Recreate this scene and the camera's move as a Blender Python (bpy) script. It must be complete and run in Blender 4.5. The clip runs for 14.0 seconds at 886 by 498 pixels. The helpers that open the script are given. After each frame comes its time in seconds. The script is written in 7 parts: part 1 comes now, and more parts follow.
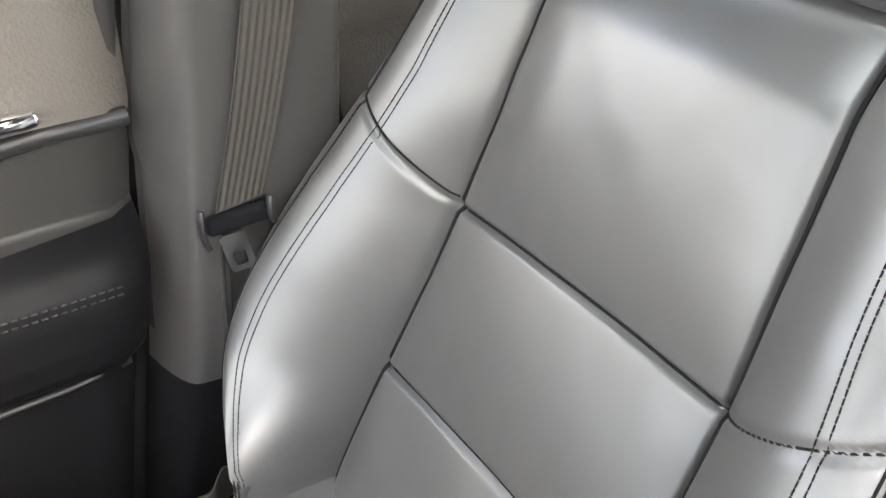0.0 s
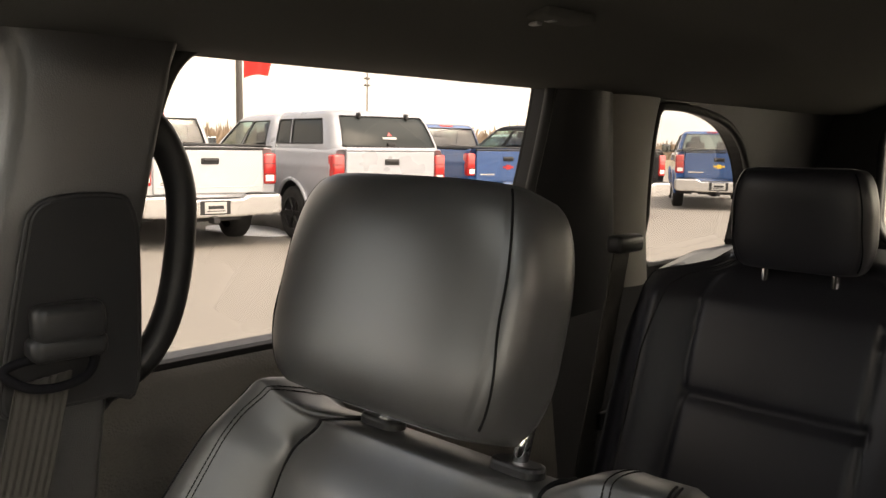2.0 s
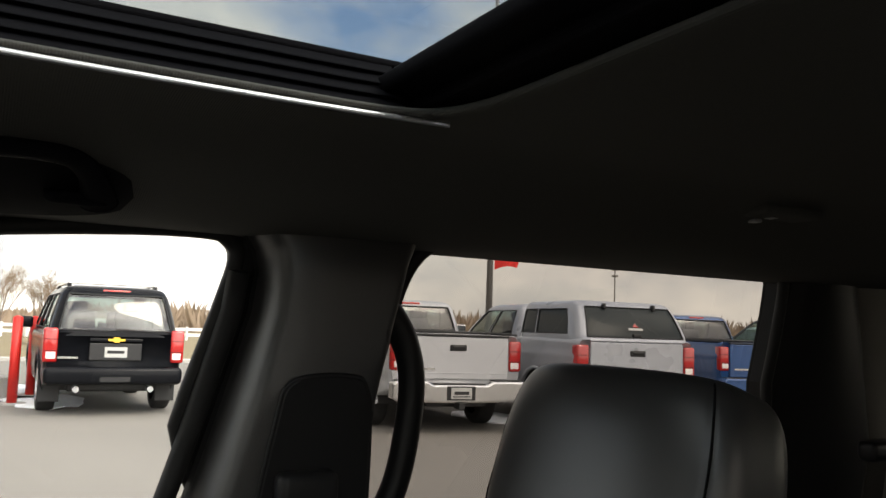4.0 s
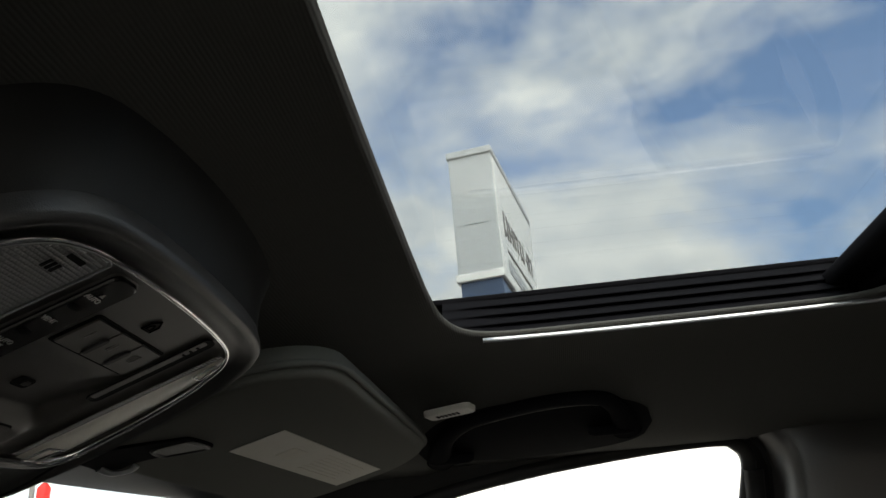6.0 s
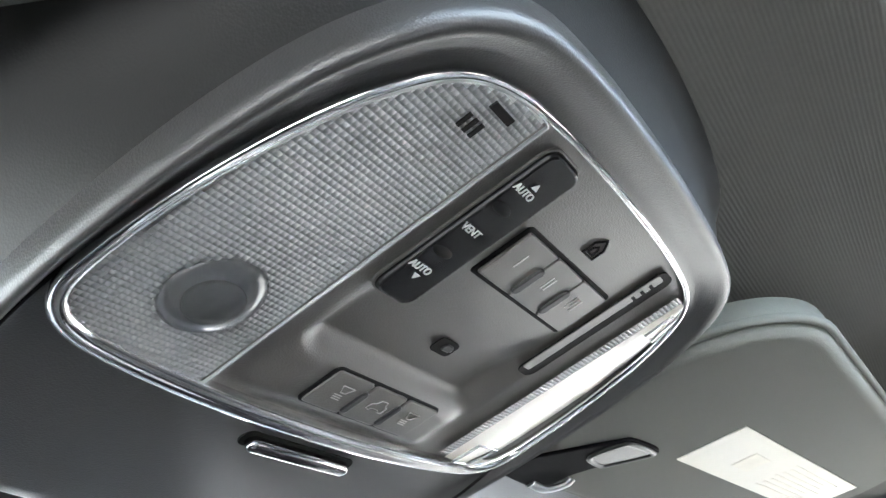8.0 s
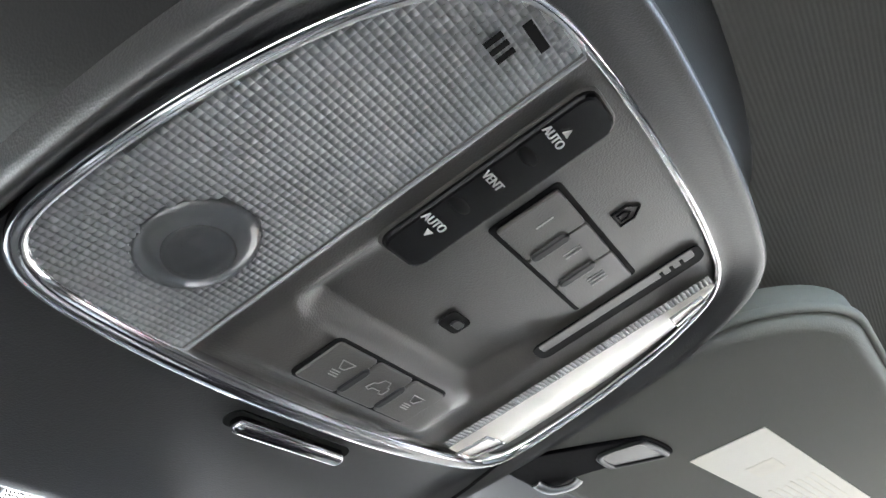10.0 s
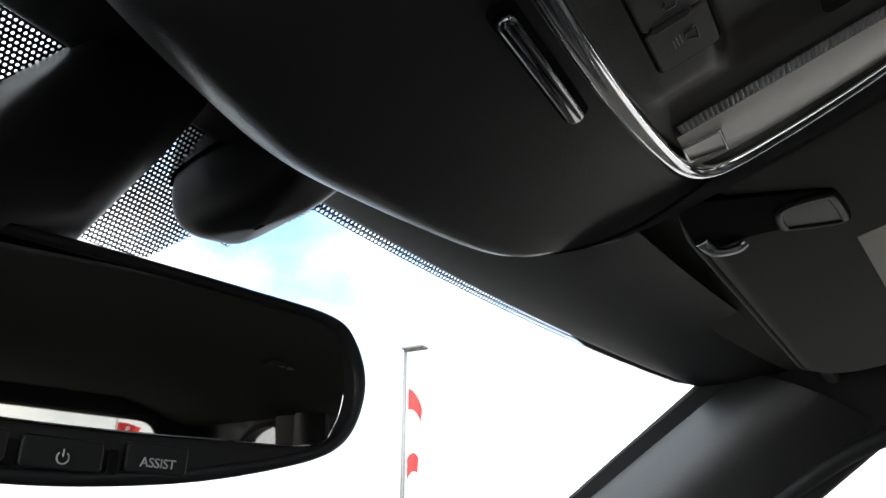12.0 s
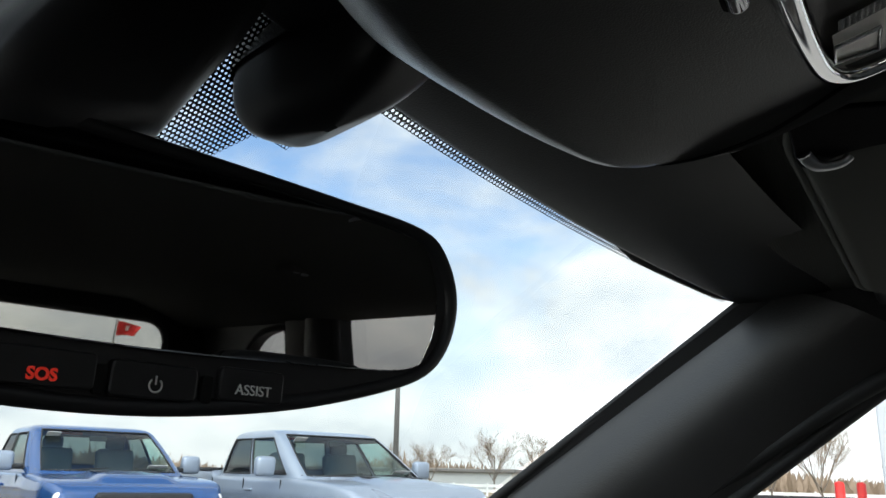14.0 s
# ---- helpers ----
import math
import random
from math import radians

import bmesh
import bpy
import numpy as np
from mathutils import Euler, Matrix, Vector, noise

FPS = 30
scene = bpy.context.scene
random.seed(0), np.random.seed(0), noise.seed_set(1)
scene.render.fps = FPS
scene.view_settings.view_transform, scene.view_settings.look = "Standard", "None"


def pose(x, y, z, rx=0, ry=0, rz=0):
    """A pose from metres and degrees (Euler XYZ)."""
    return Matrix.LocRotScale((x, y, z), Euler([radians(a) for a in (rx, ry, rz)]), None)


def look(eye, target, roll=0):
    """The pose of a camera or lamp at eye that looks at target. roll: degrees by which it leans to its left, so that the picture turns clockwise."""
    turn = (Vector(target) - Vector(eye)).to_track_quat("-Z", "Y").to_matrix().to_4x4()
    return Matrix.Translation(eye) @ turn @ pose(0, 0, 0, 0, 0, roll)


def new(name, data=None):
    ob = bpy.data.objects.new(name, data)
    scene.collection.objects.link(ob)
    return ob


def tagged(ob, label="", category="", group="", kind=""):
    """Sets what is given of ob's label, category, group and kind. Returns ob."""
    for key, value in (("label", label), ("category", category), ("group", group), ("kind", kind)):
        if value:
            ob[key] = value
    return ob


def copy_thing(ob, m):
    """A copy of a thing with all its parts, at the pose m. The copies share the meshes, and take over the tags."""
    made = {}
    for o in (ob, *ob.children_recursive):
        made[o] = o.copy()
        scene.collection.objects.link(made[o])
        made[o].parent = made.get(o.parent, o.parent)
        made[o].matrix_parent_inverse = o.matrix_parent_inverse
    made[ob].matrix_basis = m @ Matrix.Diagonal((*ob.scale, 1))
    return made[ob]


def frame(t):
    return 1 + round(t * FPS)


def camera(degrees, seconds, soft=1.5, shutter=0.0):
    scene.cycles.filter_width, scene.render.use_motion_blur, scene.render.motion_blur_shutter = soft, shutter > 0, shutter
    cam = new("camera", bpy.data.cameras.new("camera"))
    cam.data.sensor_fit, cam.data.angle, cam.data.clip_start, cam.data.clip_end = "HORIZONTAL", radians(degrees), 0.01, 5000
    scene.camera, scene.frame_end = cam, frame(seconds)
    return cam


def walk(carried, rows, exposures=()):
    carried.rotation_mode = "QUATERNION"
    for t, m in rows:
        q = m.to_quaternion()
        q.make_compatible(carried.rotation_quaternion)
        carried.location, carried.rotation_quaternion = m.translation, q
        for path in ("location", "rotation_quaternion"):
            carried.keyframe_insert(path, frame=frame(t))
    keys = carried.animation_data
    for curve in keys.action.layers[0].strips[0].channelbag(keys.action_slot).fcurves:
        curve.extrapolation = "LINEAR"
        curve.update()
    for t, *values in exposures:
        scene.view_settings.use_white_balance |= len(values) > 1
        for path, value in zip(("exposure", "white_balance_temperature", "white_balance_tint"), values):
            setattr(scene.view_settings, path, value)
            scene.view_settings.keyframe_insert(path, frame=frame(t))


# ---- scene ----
import collections

cam = camera(56.6, 14.0)
PATH = [
    (0, (0.0018, 0.1128, 1.3972), (1.4858, -0.8522, 0.0904), -0.6),
    (0.5, (-0.0093, 0.1444, 1.4016), (1.4940, -1.0700, 0.3489), 1.3),
    (1, (-0.0432, 0.1247, 1.4291), (1.5090, -1.2009, 0.6096), 0.9),
    (1.5, (-0.0749, 0.1203, 1.4500), (1.4673, -1.3473, 0.8956), 1.0),
    (2, (-0.1079, 0.1149, 1.4676), (1.4036, -1.4605, 1.1904), 0.8),
    (2.2, (-0.1170, 0.1129, 1.4720), (1.3937, -1.4758, 1.2861), 1.1),
    (4.5, (-0.2042, 0.1251, 1.4676), (1.8133, -0.6639, 1.8526), 0.6),
    (5, (-0.2624, 0.1299, 1.4434), (1.8183, -0.3358, 1.9835), -2.7),
    (5.5, (-0.2989, 0.1384, 1.4368), (1.7786, -0.0569, 2.1342), -4.6),
    (6, (-0.3293, 0.1594, 1.4258), (1.7014, 0.3027, 2.2607), -4.9),
    (6.5, (-0.3432, 0.1713, 1.4236), (1.5894, 0.6517, 2.3586), -4.3),
    (7, (-0.3426, 0.1912, 1.4247), (1.4666, 0.9556, 2.4147), -3.8),
    (7.5, (-0.2815, 0.2148, 1.4214), (1.4395, 1.1426, 2.4301), -3.3),
    (8, (-0.2138, 0.2464, 1.4214), (1.4761, 1.2130, 2.4455), -3.0),
    (8.2, (-0.1984, 0.2531, 1.4258), (1.4890, 1.2257, 2.4488), -2.9),
    (10.3, (-0.1891, 0.2718, 1.4181), (1.5033, 1.2014, 2.4719), -2.1),
    (10.5, (-0.1921, 0.2745, 1.4126), (1.5149, 1.1965, 2.4510), -2.1),
    (11, (-0.1916, 0.2855, 1.4049), (1.5486, 1.1995, 2.3927), -1.6),
    (11.5, (-0.1858, 0.3114, 1.3939), (1.5722, 1.2329, 2.3443), -0.9),
    (12, (-0.1579, 0.3830, 1.3675), (1.6377, 1.3514, 2.1881), 0.3),
    (12.5, (-0.1532, 0.4245, 1.3686), (1.7042, 1.4131, 2.0121), 0.8),
    (13, (-0.1543, 0.4325, 1.3763), (1.7210, 1.4141, 1.9758), 1.0),
    (13.5, (-0.1573, 0.4351, 1.3829), (1.7337, 1.4023, 1.9538), 0.9),
    (14, (-0.1504, 0.4286, 1.3785), (1.7214, 1.4252, 1.9648), 1.3),
]
EXPOSURES = [(0.0, 4.65, 7300, 14), (0.5, 4.45, 7900, 15), (1.0, 3.8, 8500, 15), (1.5, 3.2, 8600, 15), (2.0, 2.7, 8300, 14), (4.5, 1.0, 7300, 10), (5.5, 1.3, 7300, 9), (6.5, 1.4, 6900, 9), (7.0, 2.7, 6600, 8), (7.5, 4.95, 6250, 8),
             (8.0, 5.38, 6200, 9), (10.5, 4.7, 6300, 10), (11.0, 4.28, 6400, 10), (11.5, 3.5, 6400, 10), (12.0, 2.0, 6500, 10), (12.5, 0.45, 6700, 8), (13.0, 0.62, 6600, 8), (14.0, 0.92, 6400, 7)]
walk(cam, [(t, look(e, g, r)) for t, e, g, r in PATH], EXPOSURES)

# ---- light: a bright day with broken cloud ----
SUN_EL, SUN_AZ = radians(46), radians(205)      # azimuth counted from +x towards +y: behind the car, on the driver's side
world = bpy.data.worlds.new("sky")
scene.world = world
world.use_nodes = True
wn, wl = world.node_tree.nodes, world.node_tree.links
wn.clear()


def wnode(kind, **values):
    n = wn.new(kind)
    for key, value in values.items():
        n.inputs[key].default_value = value
    return n


w_out, w_bg = wn.new("ShaderNodeOutputWorld"), wn.new("ShaderNodeBackground")
w_sky = wn.new("ShaderNodeTexSky")
w_sky.sky_type, w_sky.sun_disc = "NISHITA", False
w_sky.sun_elevation, w_sky.sun_rotation = SUN_EL, radians(90) - SUN_AZ
w_sky.air_density, w_sky.dust_density, w_sky.ozone_density = 1.0, 1.6, 1.5
w_co, w_map = wn.new("ShaderNodeTexCoord"), wn.new("ShaderNodeMapping")
w_map.inputs["Scale"].default_value = (1.0, 1.0, 1.9)
w_map.inputs["Location"].default_value = (0.35, 0.1, 0.0)
w_noise = wnode("ShaderNodeTexNoise", Scale=2.6, Detail=9.0, Roughness=0.55, Distortion=0.25)
w_ramp = wn.new("ShaderNodeValToRGB")
w_ramp.color_ramp.elements[0].position, w_ramp.color_ramp.elements[1].position = 0.39, 0.56
w_noise2 = wnode("ShaderNodeTexNoise", Scale=5.5, Detail=6.0, Roughness=0.6)
w_shade = wn.new("ShaderNodeValToRGB")
w_shade.color_ramp.elements[0].position, w_shade.color_ramp.elements[1].position = 0.3, 0.72
w_shade.color_ramp.elements[0].color, w_shade.color_ramp.elements[1].color = (3.1, 3.3, 3.6, 1), (5.9, 5.75, 5.5, 1)
w_sep = wn.new("ShaderNodeSeparateXYZ")
w_low = wn.new("ShaderNodeMapRange")
w_low.inputs["From Min"].default_value, w_low.inputs["From Max"].default_value = 0.06, 0.34
w_low.inputs["To Min"].default_value, w_low.inputs["To Max"].default_value = 0.9, 0.0
w_max = wn.new("ShaderNodeMath")
w_max.operation = "MAXIMUM"
# cloud lit from behind is brighter towards the sun
w_dot, w_pos, w_pow, w_gain = (wn.new("ShaderNodeVectorMath"), wn.new("ShaderNodeMath"), wn.new("ShaderNodeMath"), wn.new("ShaderNodeMath"))
w_dot.operation, w_pos.operation, w_pow.operation, w_gain.operation = "DOT_PRODUCT", "MAXIMUM", "POWER", "MULTIPLY_ADD"
w_dot.inputs[1].default_value = (math.cos(SUN_EL) * math.cos(SUN_AZ), math.cos(SUN_EL) * math.sin(SUN_AZ), math.sin(SUN_EL))
w_pos.inputs[1].default_value, w_pow.inputs[1].default_value = 0.0, 2.5
w_gain.inputs[1].default_value, w_gain.inputs[2].default_value = 5.0, 1.0
# the cloud deck pales towards the horizon
w_haze, w_both = wn.new("ShaderNodeMapRange"), wn.new("ShaderNodeMath")
w_haze.inputs["From Min"].default_value, w_haze.inputs["From Max"].default_value = 0.05, 0.36
w_haze.inputs["To Min"].default_value, w_haze.inputs["To Max"].default_value = 1.35, 1.0
w_both.operation = "MULTIPLY"
# most of all on the side away from the sun
w_side, w_part = wn.new("ShaderNodeMapRange"), wn.new("ShaderNodeMix")
w_side.inputs["From Min"].default_value, w_side.inputs["From Max"].default_value = 0.84, 0.98
w_part.inputs["A"].default_value = 1.0
w_lit = wn.new("ShaderNodeVectorMath")
w_lit.operation = "SCALE"
w_mix = wn.new("ShaderNodeMix")
w_mix.data_type = "RGBA"
for a, b in ((w_co.outputs["Generated"], w_map.inputs["Vector"]), (w_map.outputs[0], w_noise.inputs["Vector"]), (w_map.outputs[0], w_noise2.inputs["Vector"]),
             (w_noise.outputs["Fac"], w_ramp.inputs["Fac"]), (w_noise2.outputs["Fac"], w_shade.inputs["Fac"]), (w_co.outputs["Generated"], w_sep.inputs[0]),
             (w_sep.outputs["Z"], w_low.inputs["Value"]), (w_ramp.outputs["Color"], w_max.inputs[0]), (w_low.outputs[0], w_max.inputs[1]),
             (w_max.outputs[0], w_mix.inputs["Factor"]), (w_sky.outputs[0], w_mix.inputs["A"]), (w_co.outputs["Generated"], w_dot.inputs[0]), (w_dot.outputs["Value"], w_pos.inputs[0]), (w_pos.outputs[0], w_pow.inputs[0]),
             (w_pow.outputs[0], w_gain.inputs[0]), (w_shade.outputs["Color"], w_lit.inputs[0]), (w_sep.outputs["Z"], w_haze.inputs["Value"]), (w_sep.outputs["X"], w_side.inputs["Value"]), (w_side.outputs[0], w_part.inputs["Factor"]), (w_haze.outputs[0], w_part.inputs["B"]), (w_part.outputs["Result"], w_both.inputs[1]), (w_gain.outputs[0], w_both.inputs[0]), (w_both.outputs[0], w_lit.inputs["Scale"]), (w_lit.outputs[0], w_mix.inputs["B"]),
             (w_mix.outputs["Result"], w_bg.inputs["Color"]), (w_bg.outputs[0], w_out.inputs["Surface"])):
    wl.new(a, b)
w_bg.inputs["Strength"].default_value = 0.15

sun_data = bpy.data.lights.new("sun", "SUN")
sun_data.energy, sun_data.angle, sun_data.color = 0.55, radians(20), (1.0, 0.95, 0.88)
sun_dir = Vector((math.cos(SUN_EL) * math.cos(SUN_AZ), math.cos(SUN_EL) * math.sin(SUN_AZ), math.sin(SUN_EL)))
sun = new("sun", sun_data)
sun.matrix_world = look(sun_dir * 50, (0, 0, 0))


# ---- materials ----
def material(name, colour, rough=0.5, metal=0.0, colour2=None, scale=40.0, bump=0.0, bump_scale=200.0, spec=0.5, detail=4.0, coat=0.0,
             trans=0.0, ior=1.45, stretch=(1, 1, 1), wave=0.0, wave_scale=0.0, emit=None, rough2=None, voronoi=False, sheen=0.0, per_object=0.0):
    """Node material: a colour broken up at two scales by noise, with fine relief."""
    m = bpy.data.materials.new(name)
    m.use_nodes = True
    n, l = m.node_tree.nodes, m.node_tree.links
    p = n["Principled BSDF"]
    p.inputs["Roughness"].default_value, p.inputs["Metallic"].default_value = rough, metal
    p.inputs["Specular IOR Level"].default_value, p.inputs["IOR"].default_value = spec, ior
    p.inputs["Transmission Weight"].default_value, p.inputs["Coat Weight"].default_value = trans, coat
    p.inputs["Sheen Weight"].default_value = sheen
    co, mp = n.new("ShaderNodeTexCoord"), n.new("ShaderNodeMapping")
    mp.inputs["Scale"].default_value = stretch
    l.new(co.outputs["Object"], mp.inputs["Vector"])
    c2 = colour2 or tuple(min(1.0, c * 1.25 + 0.002) for c in colour)
    big = n.new("ShaderNodeTexNoise")
    big.inputs["Scale"].default_value, big.inputs["Detail"].default_value = scale, detail
    l.new(mp.outputs[0], big.inputs["Vector"])
    mix = n.new("ShaderNodeMix")
    mix.data_type = "RGBA"
    mix.inputs["A"].default_value, mix.inputs["B"].default_value = (*colour, 1), (*c2, 1)
    l.new(big.outputs["Fac"], mix.inputs["Factor"])
    last = mix.outputs["Result"]
    if per_object:
        info, hue = n.new("ShaderNodeObjectInfo"), n.new("ShaderNodeHueSaturation")
        rng = n.new("ShaderNodeMapRange")
        rng.inputs["To Min"].default_value, rng.inputs["To Max"].default_value = 1 - per_object, 1 + per_object
        l.new(info.outputs["Random"], rng.inputs["Value"])
        l.new(rng.outputs[0], hue.inputs["Value"])
        l.new(last, hue.inputs["Color"])
        last = hue.outputs["Color"]
    l.new(last, p.inputs["Base Color"])
    rr = n.new("ShaderNodeMapRange")
    rr.inputs["To Min"].default_value, rr.inputs["To Max"].default_value = rough * 0.88, (rough2 or min(1.0, rough * 1.15))
    l.new(big.outputs["Fac"], rr.inputs["Value"])
    l.new(rr.outputs[0], p.inputs["Roughness"])
    if bump:
        if wave:
            fine = n.new("ShaderNodeTexWave")
            fine.inputs["Scale"].default_value, fine.inputs["Distortion"].default_value = wave_scale, wave
            fine.bands_direction = "Y"
            out = fine.outputs["Fac"]
        elif voronoi:
            fine = n.new("ShaderNodeTexVoronoi")
            fine.inputs["Scale"].default_value = bump_scale
            out = fine.outputs["Distance"]
        else:
            fine = n.new("ShaderNodeTexNoise")
            fine.inputs["Scale"].default_value, fine.inputs["Detail"].default_value = bump_scale, 3.0
            out = fine.outputs["Fac"]
        l.new(mp.outputs[0], fine.inputs["Vector"])
        bp = n.new("ShaderNodeBump")
        bp.inputs["Strength"].default_value, bp.inputs["Distance"].default_value = bump, 0.001
        l.new(out, bp.inputs["Height"])
        l.new(bp.outputs[0], p.inputs["Normal"])
    if emit:
        p.inputs["Emission Color"].default_value, p.inputs["Emission Strength"].default_value = (*emit[:3], 1), emit[3]
    return m


def pane_material(name, tint, gloss=0.07):
    """Clear sheet glass: lets light through, tinted, with a faint mirror image."""
    m = bpy.data.materials.new(name)
    m.use_nodes = True
    n, l = m.node_tree.nodes, m.node_tree.links
    n.clear()
    out, mix = n.new("ShaderNodeOutputMaterial"), n.new("ShaderNodeMixShader")
    tr, gl, lw = n.new("ShaderNodeBsdfTransparent"), n.new("ShaderNodeBsdfGlossy"), n.new("ShaderNodeLayerWeight")
    tr.inputs["Color"].default_value, gl.inputs["Roughness"].default_value = (*tint, 1), 0.01
    pw, ml = n.new("ShaderNodeMath"), n.new("ShaderNodeMath")
    pw.operation, pw.inputs[1].default_value = "POWER", 5.0
    ml.operation, ml.inputs[1].default_value, ml.inputs[2].default_value = "MULTIPLY_ADD", 0.5, gloss
    l.new(lw.outputs["Facing"], pw.inputs[0])
    l.new(pw.outputs[0], ml.inputs[0])
    l.new(ml.outputs[0], mix.inputs[0])
    l.new(tr.outputs[0], mix.inputs[1])
    l.new(gl.outputs[0], mix.inputs[2])
    l.new(mix.outputs[0], out.inputs["Surface"])
    return m


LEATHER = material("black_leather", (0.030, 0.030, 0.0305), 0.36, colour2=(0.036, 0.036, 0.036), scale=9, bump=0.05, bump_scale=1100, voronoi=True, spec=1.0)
# the same leather on the rear bench, with the rear's shade in its colour
LEATHER_SHADED = material("black_leather_shaded", (0.015, 0.015, 0.018), 0.36, scale=9, bump=0.10, bump_scale=900, voronoi=True, spec=0.38)
SEAM = material("dark_seam_thread", (0.006, 0.006, 0.0065), 0.85, bump=0.3, bump_scale=700, spec=0.1)
THREAD = material("grey_stitching_thread", (0.012, 0.012, 0.012), 0.8, bump=0.4, bump_scale=900)
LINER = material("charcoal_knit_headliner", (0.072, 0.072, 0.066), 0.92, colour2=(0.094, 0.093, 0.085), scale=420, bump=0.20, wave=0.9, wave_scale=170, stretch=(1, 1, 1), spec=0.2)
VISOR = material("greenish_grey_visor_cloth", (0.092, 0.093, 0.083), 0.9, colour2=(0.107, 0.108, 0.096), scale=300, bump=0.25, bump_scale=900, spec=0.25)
PLASTIC = material("black_grained_plastic", (0.011, 0.011, 0.012), 0.38, colour2=(0.015, 0.015, 0.015), scale=14, bump=0.10, bump_scale=900, voronoi=True, spec=0.28)
PILLAR = material("charcoal_grained_pillar_plastic", (0.024, 0.0235, 0.023), 0.32, colour2=(0.029, 0.0285, 0.028), scale=10, bump=0.14, bump_scale=700, voronoi=True, spec=0.85)
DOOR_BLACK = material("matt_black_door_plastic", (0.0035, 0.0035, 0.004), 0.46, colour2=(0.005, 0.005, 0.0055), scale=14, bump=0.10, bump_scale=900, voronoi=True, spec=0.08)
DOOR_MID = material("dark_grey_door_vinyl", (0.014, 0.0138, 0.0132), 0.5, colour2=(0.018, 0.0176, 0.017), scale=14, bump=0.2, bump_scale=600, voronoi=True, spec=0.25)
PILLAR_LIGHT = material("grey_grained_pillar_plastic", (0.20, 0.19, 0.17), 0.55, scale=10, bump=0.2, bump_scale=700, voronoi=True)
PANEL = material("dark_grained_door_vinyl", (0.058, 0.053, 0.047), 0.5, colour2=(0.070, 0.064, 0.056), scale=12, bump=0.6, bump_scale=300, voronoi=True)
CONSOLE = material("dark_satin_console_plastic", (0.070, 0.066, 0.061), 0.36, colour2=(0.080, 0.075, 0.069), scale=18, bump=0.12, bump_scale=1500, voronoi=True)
CONSOLE_BODY = material("charcoal_satin_console_shell", (0.030, 0.0297, 0.0293), 0.32, colour2=(0.036, 0.0355, 0.035), scale=18, bump=0.10, bump_scale=1500, voronoi=True, spec=0.6)
MOULD = material("charcoal_satin_moulding", (0.009, 0.009, 0.0087), 0.42, colour2=(0.014, 0.014, 0.0135), scale=12, bump=0.06, bump_scale=1300, voronoi=True, spec=0.24)
SATIN = material("black_satin_switch_plastic", (0.010, 0.010, 0.011), 0.36, scale=30, bump=0.05, bump_scale=900, spec=0.32)
GLOSS_BLACK = material("gloss_black_switch_plastic", (0.004, 0.004, 0.0045), 0.22, scale=30, bump=0.02, bump_scale=900, spec=0.35)
RUBBER = material("black_rubber_seal", (0.010, 0.010, 0.010), 0.6, scale=30, bump=0.2, bump_scale=500)
CHROME = material("polished_chrome", (0.80, 0.80, 0.81), 0.07, 1.0, scale=12)
STEEL = material("brushed_bright_strip", (0.42, 0.43, 0.44), 0.36, 1.0, scale=60)
# chrome with the dark cabin's reflection put into its colour, for the bin catch
CHROME_DIMMED = material("chrome_dimmed_reflection", (0.30, 0.30, 0.31), 0.10, 1.0, scale=12)
DULL_STEEL = material("dull_steel", (0.20, 0.20, 0.205), 0.3, 1.0, scale=60)
BELT = material("grey_woven_belt", (0.034, 0.031, 0.028), 0.7, colour2=(0.052, 0.048, 0.042), scale=500, bump=0.6, wave=0.4, wave_scale=500, spec=0.3)
PAPER = material("pale_warning_label", (0.54, 0.52, 0.46), 0.6, colour2=(0.49, 0.47, 0.41), scale=25, bump=0.05, bump_scale=200)
PRINT = material("faded_label_print", (0.475, 0.45, 0.385), 0.7, scale=60)
CREAM = material("cream_plastic", (0.62, 0.60, 0.55), 0.45, scale=30, bump=0.05, bump_scale=500)
INK = material("white_switch_print", (0.45, 0.45, 0.44), 0.6, scale=80)
INK_DIM = material("grey_switch_print", (0.30, 0.29, 0.28), 0.6, scale=80)
INK_DARK = material("black_print", (0.004, 0.004, 0.004), 0.7, scale=80, spec=0.1)
RED_INK = material("red_lit_print", (0.55, 0.02, 0.015), 0.5, scale=80, emit=(1.0, 0.06, 0.03, 0.10))
LENS = material("clear_prismatic_lens", (0.44, 0.445, 0.45), 0.14, trans=0.40, ior=1.49, colour2=(0.26, 0.265, 0.27), scale=30, spec=0.8, coat=0.3)
REFLECTOR = material("silvered_lamp_bowl", (0.42, 0.43, 0.43), 0.30, 0.75, scale=40)
MIRROR = material("dark_mirror_glass", (0.62, 0.63, 0.64), 0.015, 1.0, colour2=(0.60, 0.61, 0.62), scale=5)
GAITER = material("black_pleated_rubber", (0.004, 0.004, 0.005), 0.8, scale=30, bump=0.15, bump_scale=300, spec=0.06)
GLASS = pane_material("clear_window_glass", (0.93, 0.95, 0.94), 0.05)
GLASS_TINT = pane_material("privacy_glass", (0.36, 0.345, 0.33), 0.06)
GLASS_REAR = pane_material("rear_glass", (0.68, 0.68, 0.65), 0.06)
GLASS_ROOF = pane_material("roof_glass", (0.63, 0.67, 0.69), 0.07)
GLASS_SCREEN = pane_material("windscreen_glass", (0.74, 0.79, 0.80), 0.05)
FRIT = material("black_ceramic_band", (0.006, 0.006, 0.006), 0.4, scale=40)
CARPET = material("black_carpet", (0.015, 0.015, 0.015), 0.95, bump=0.6, bump_scale=300)
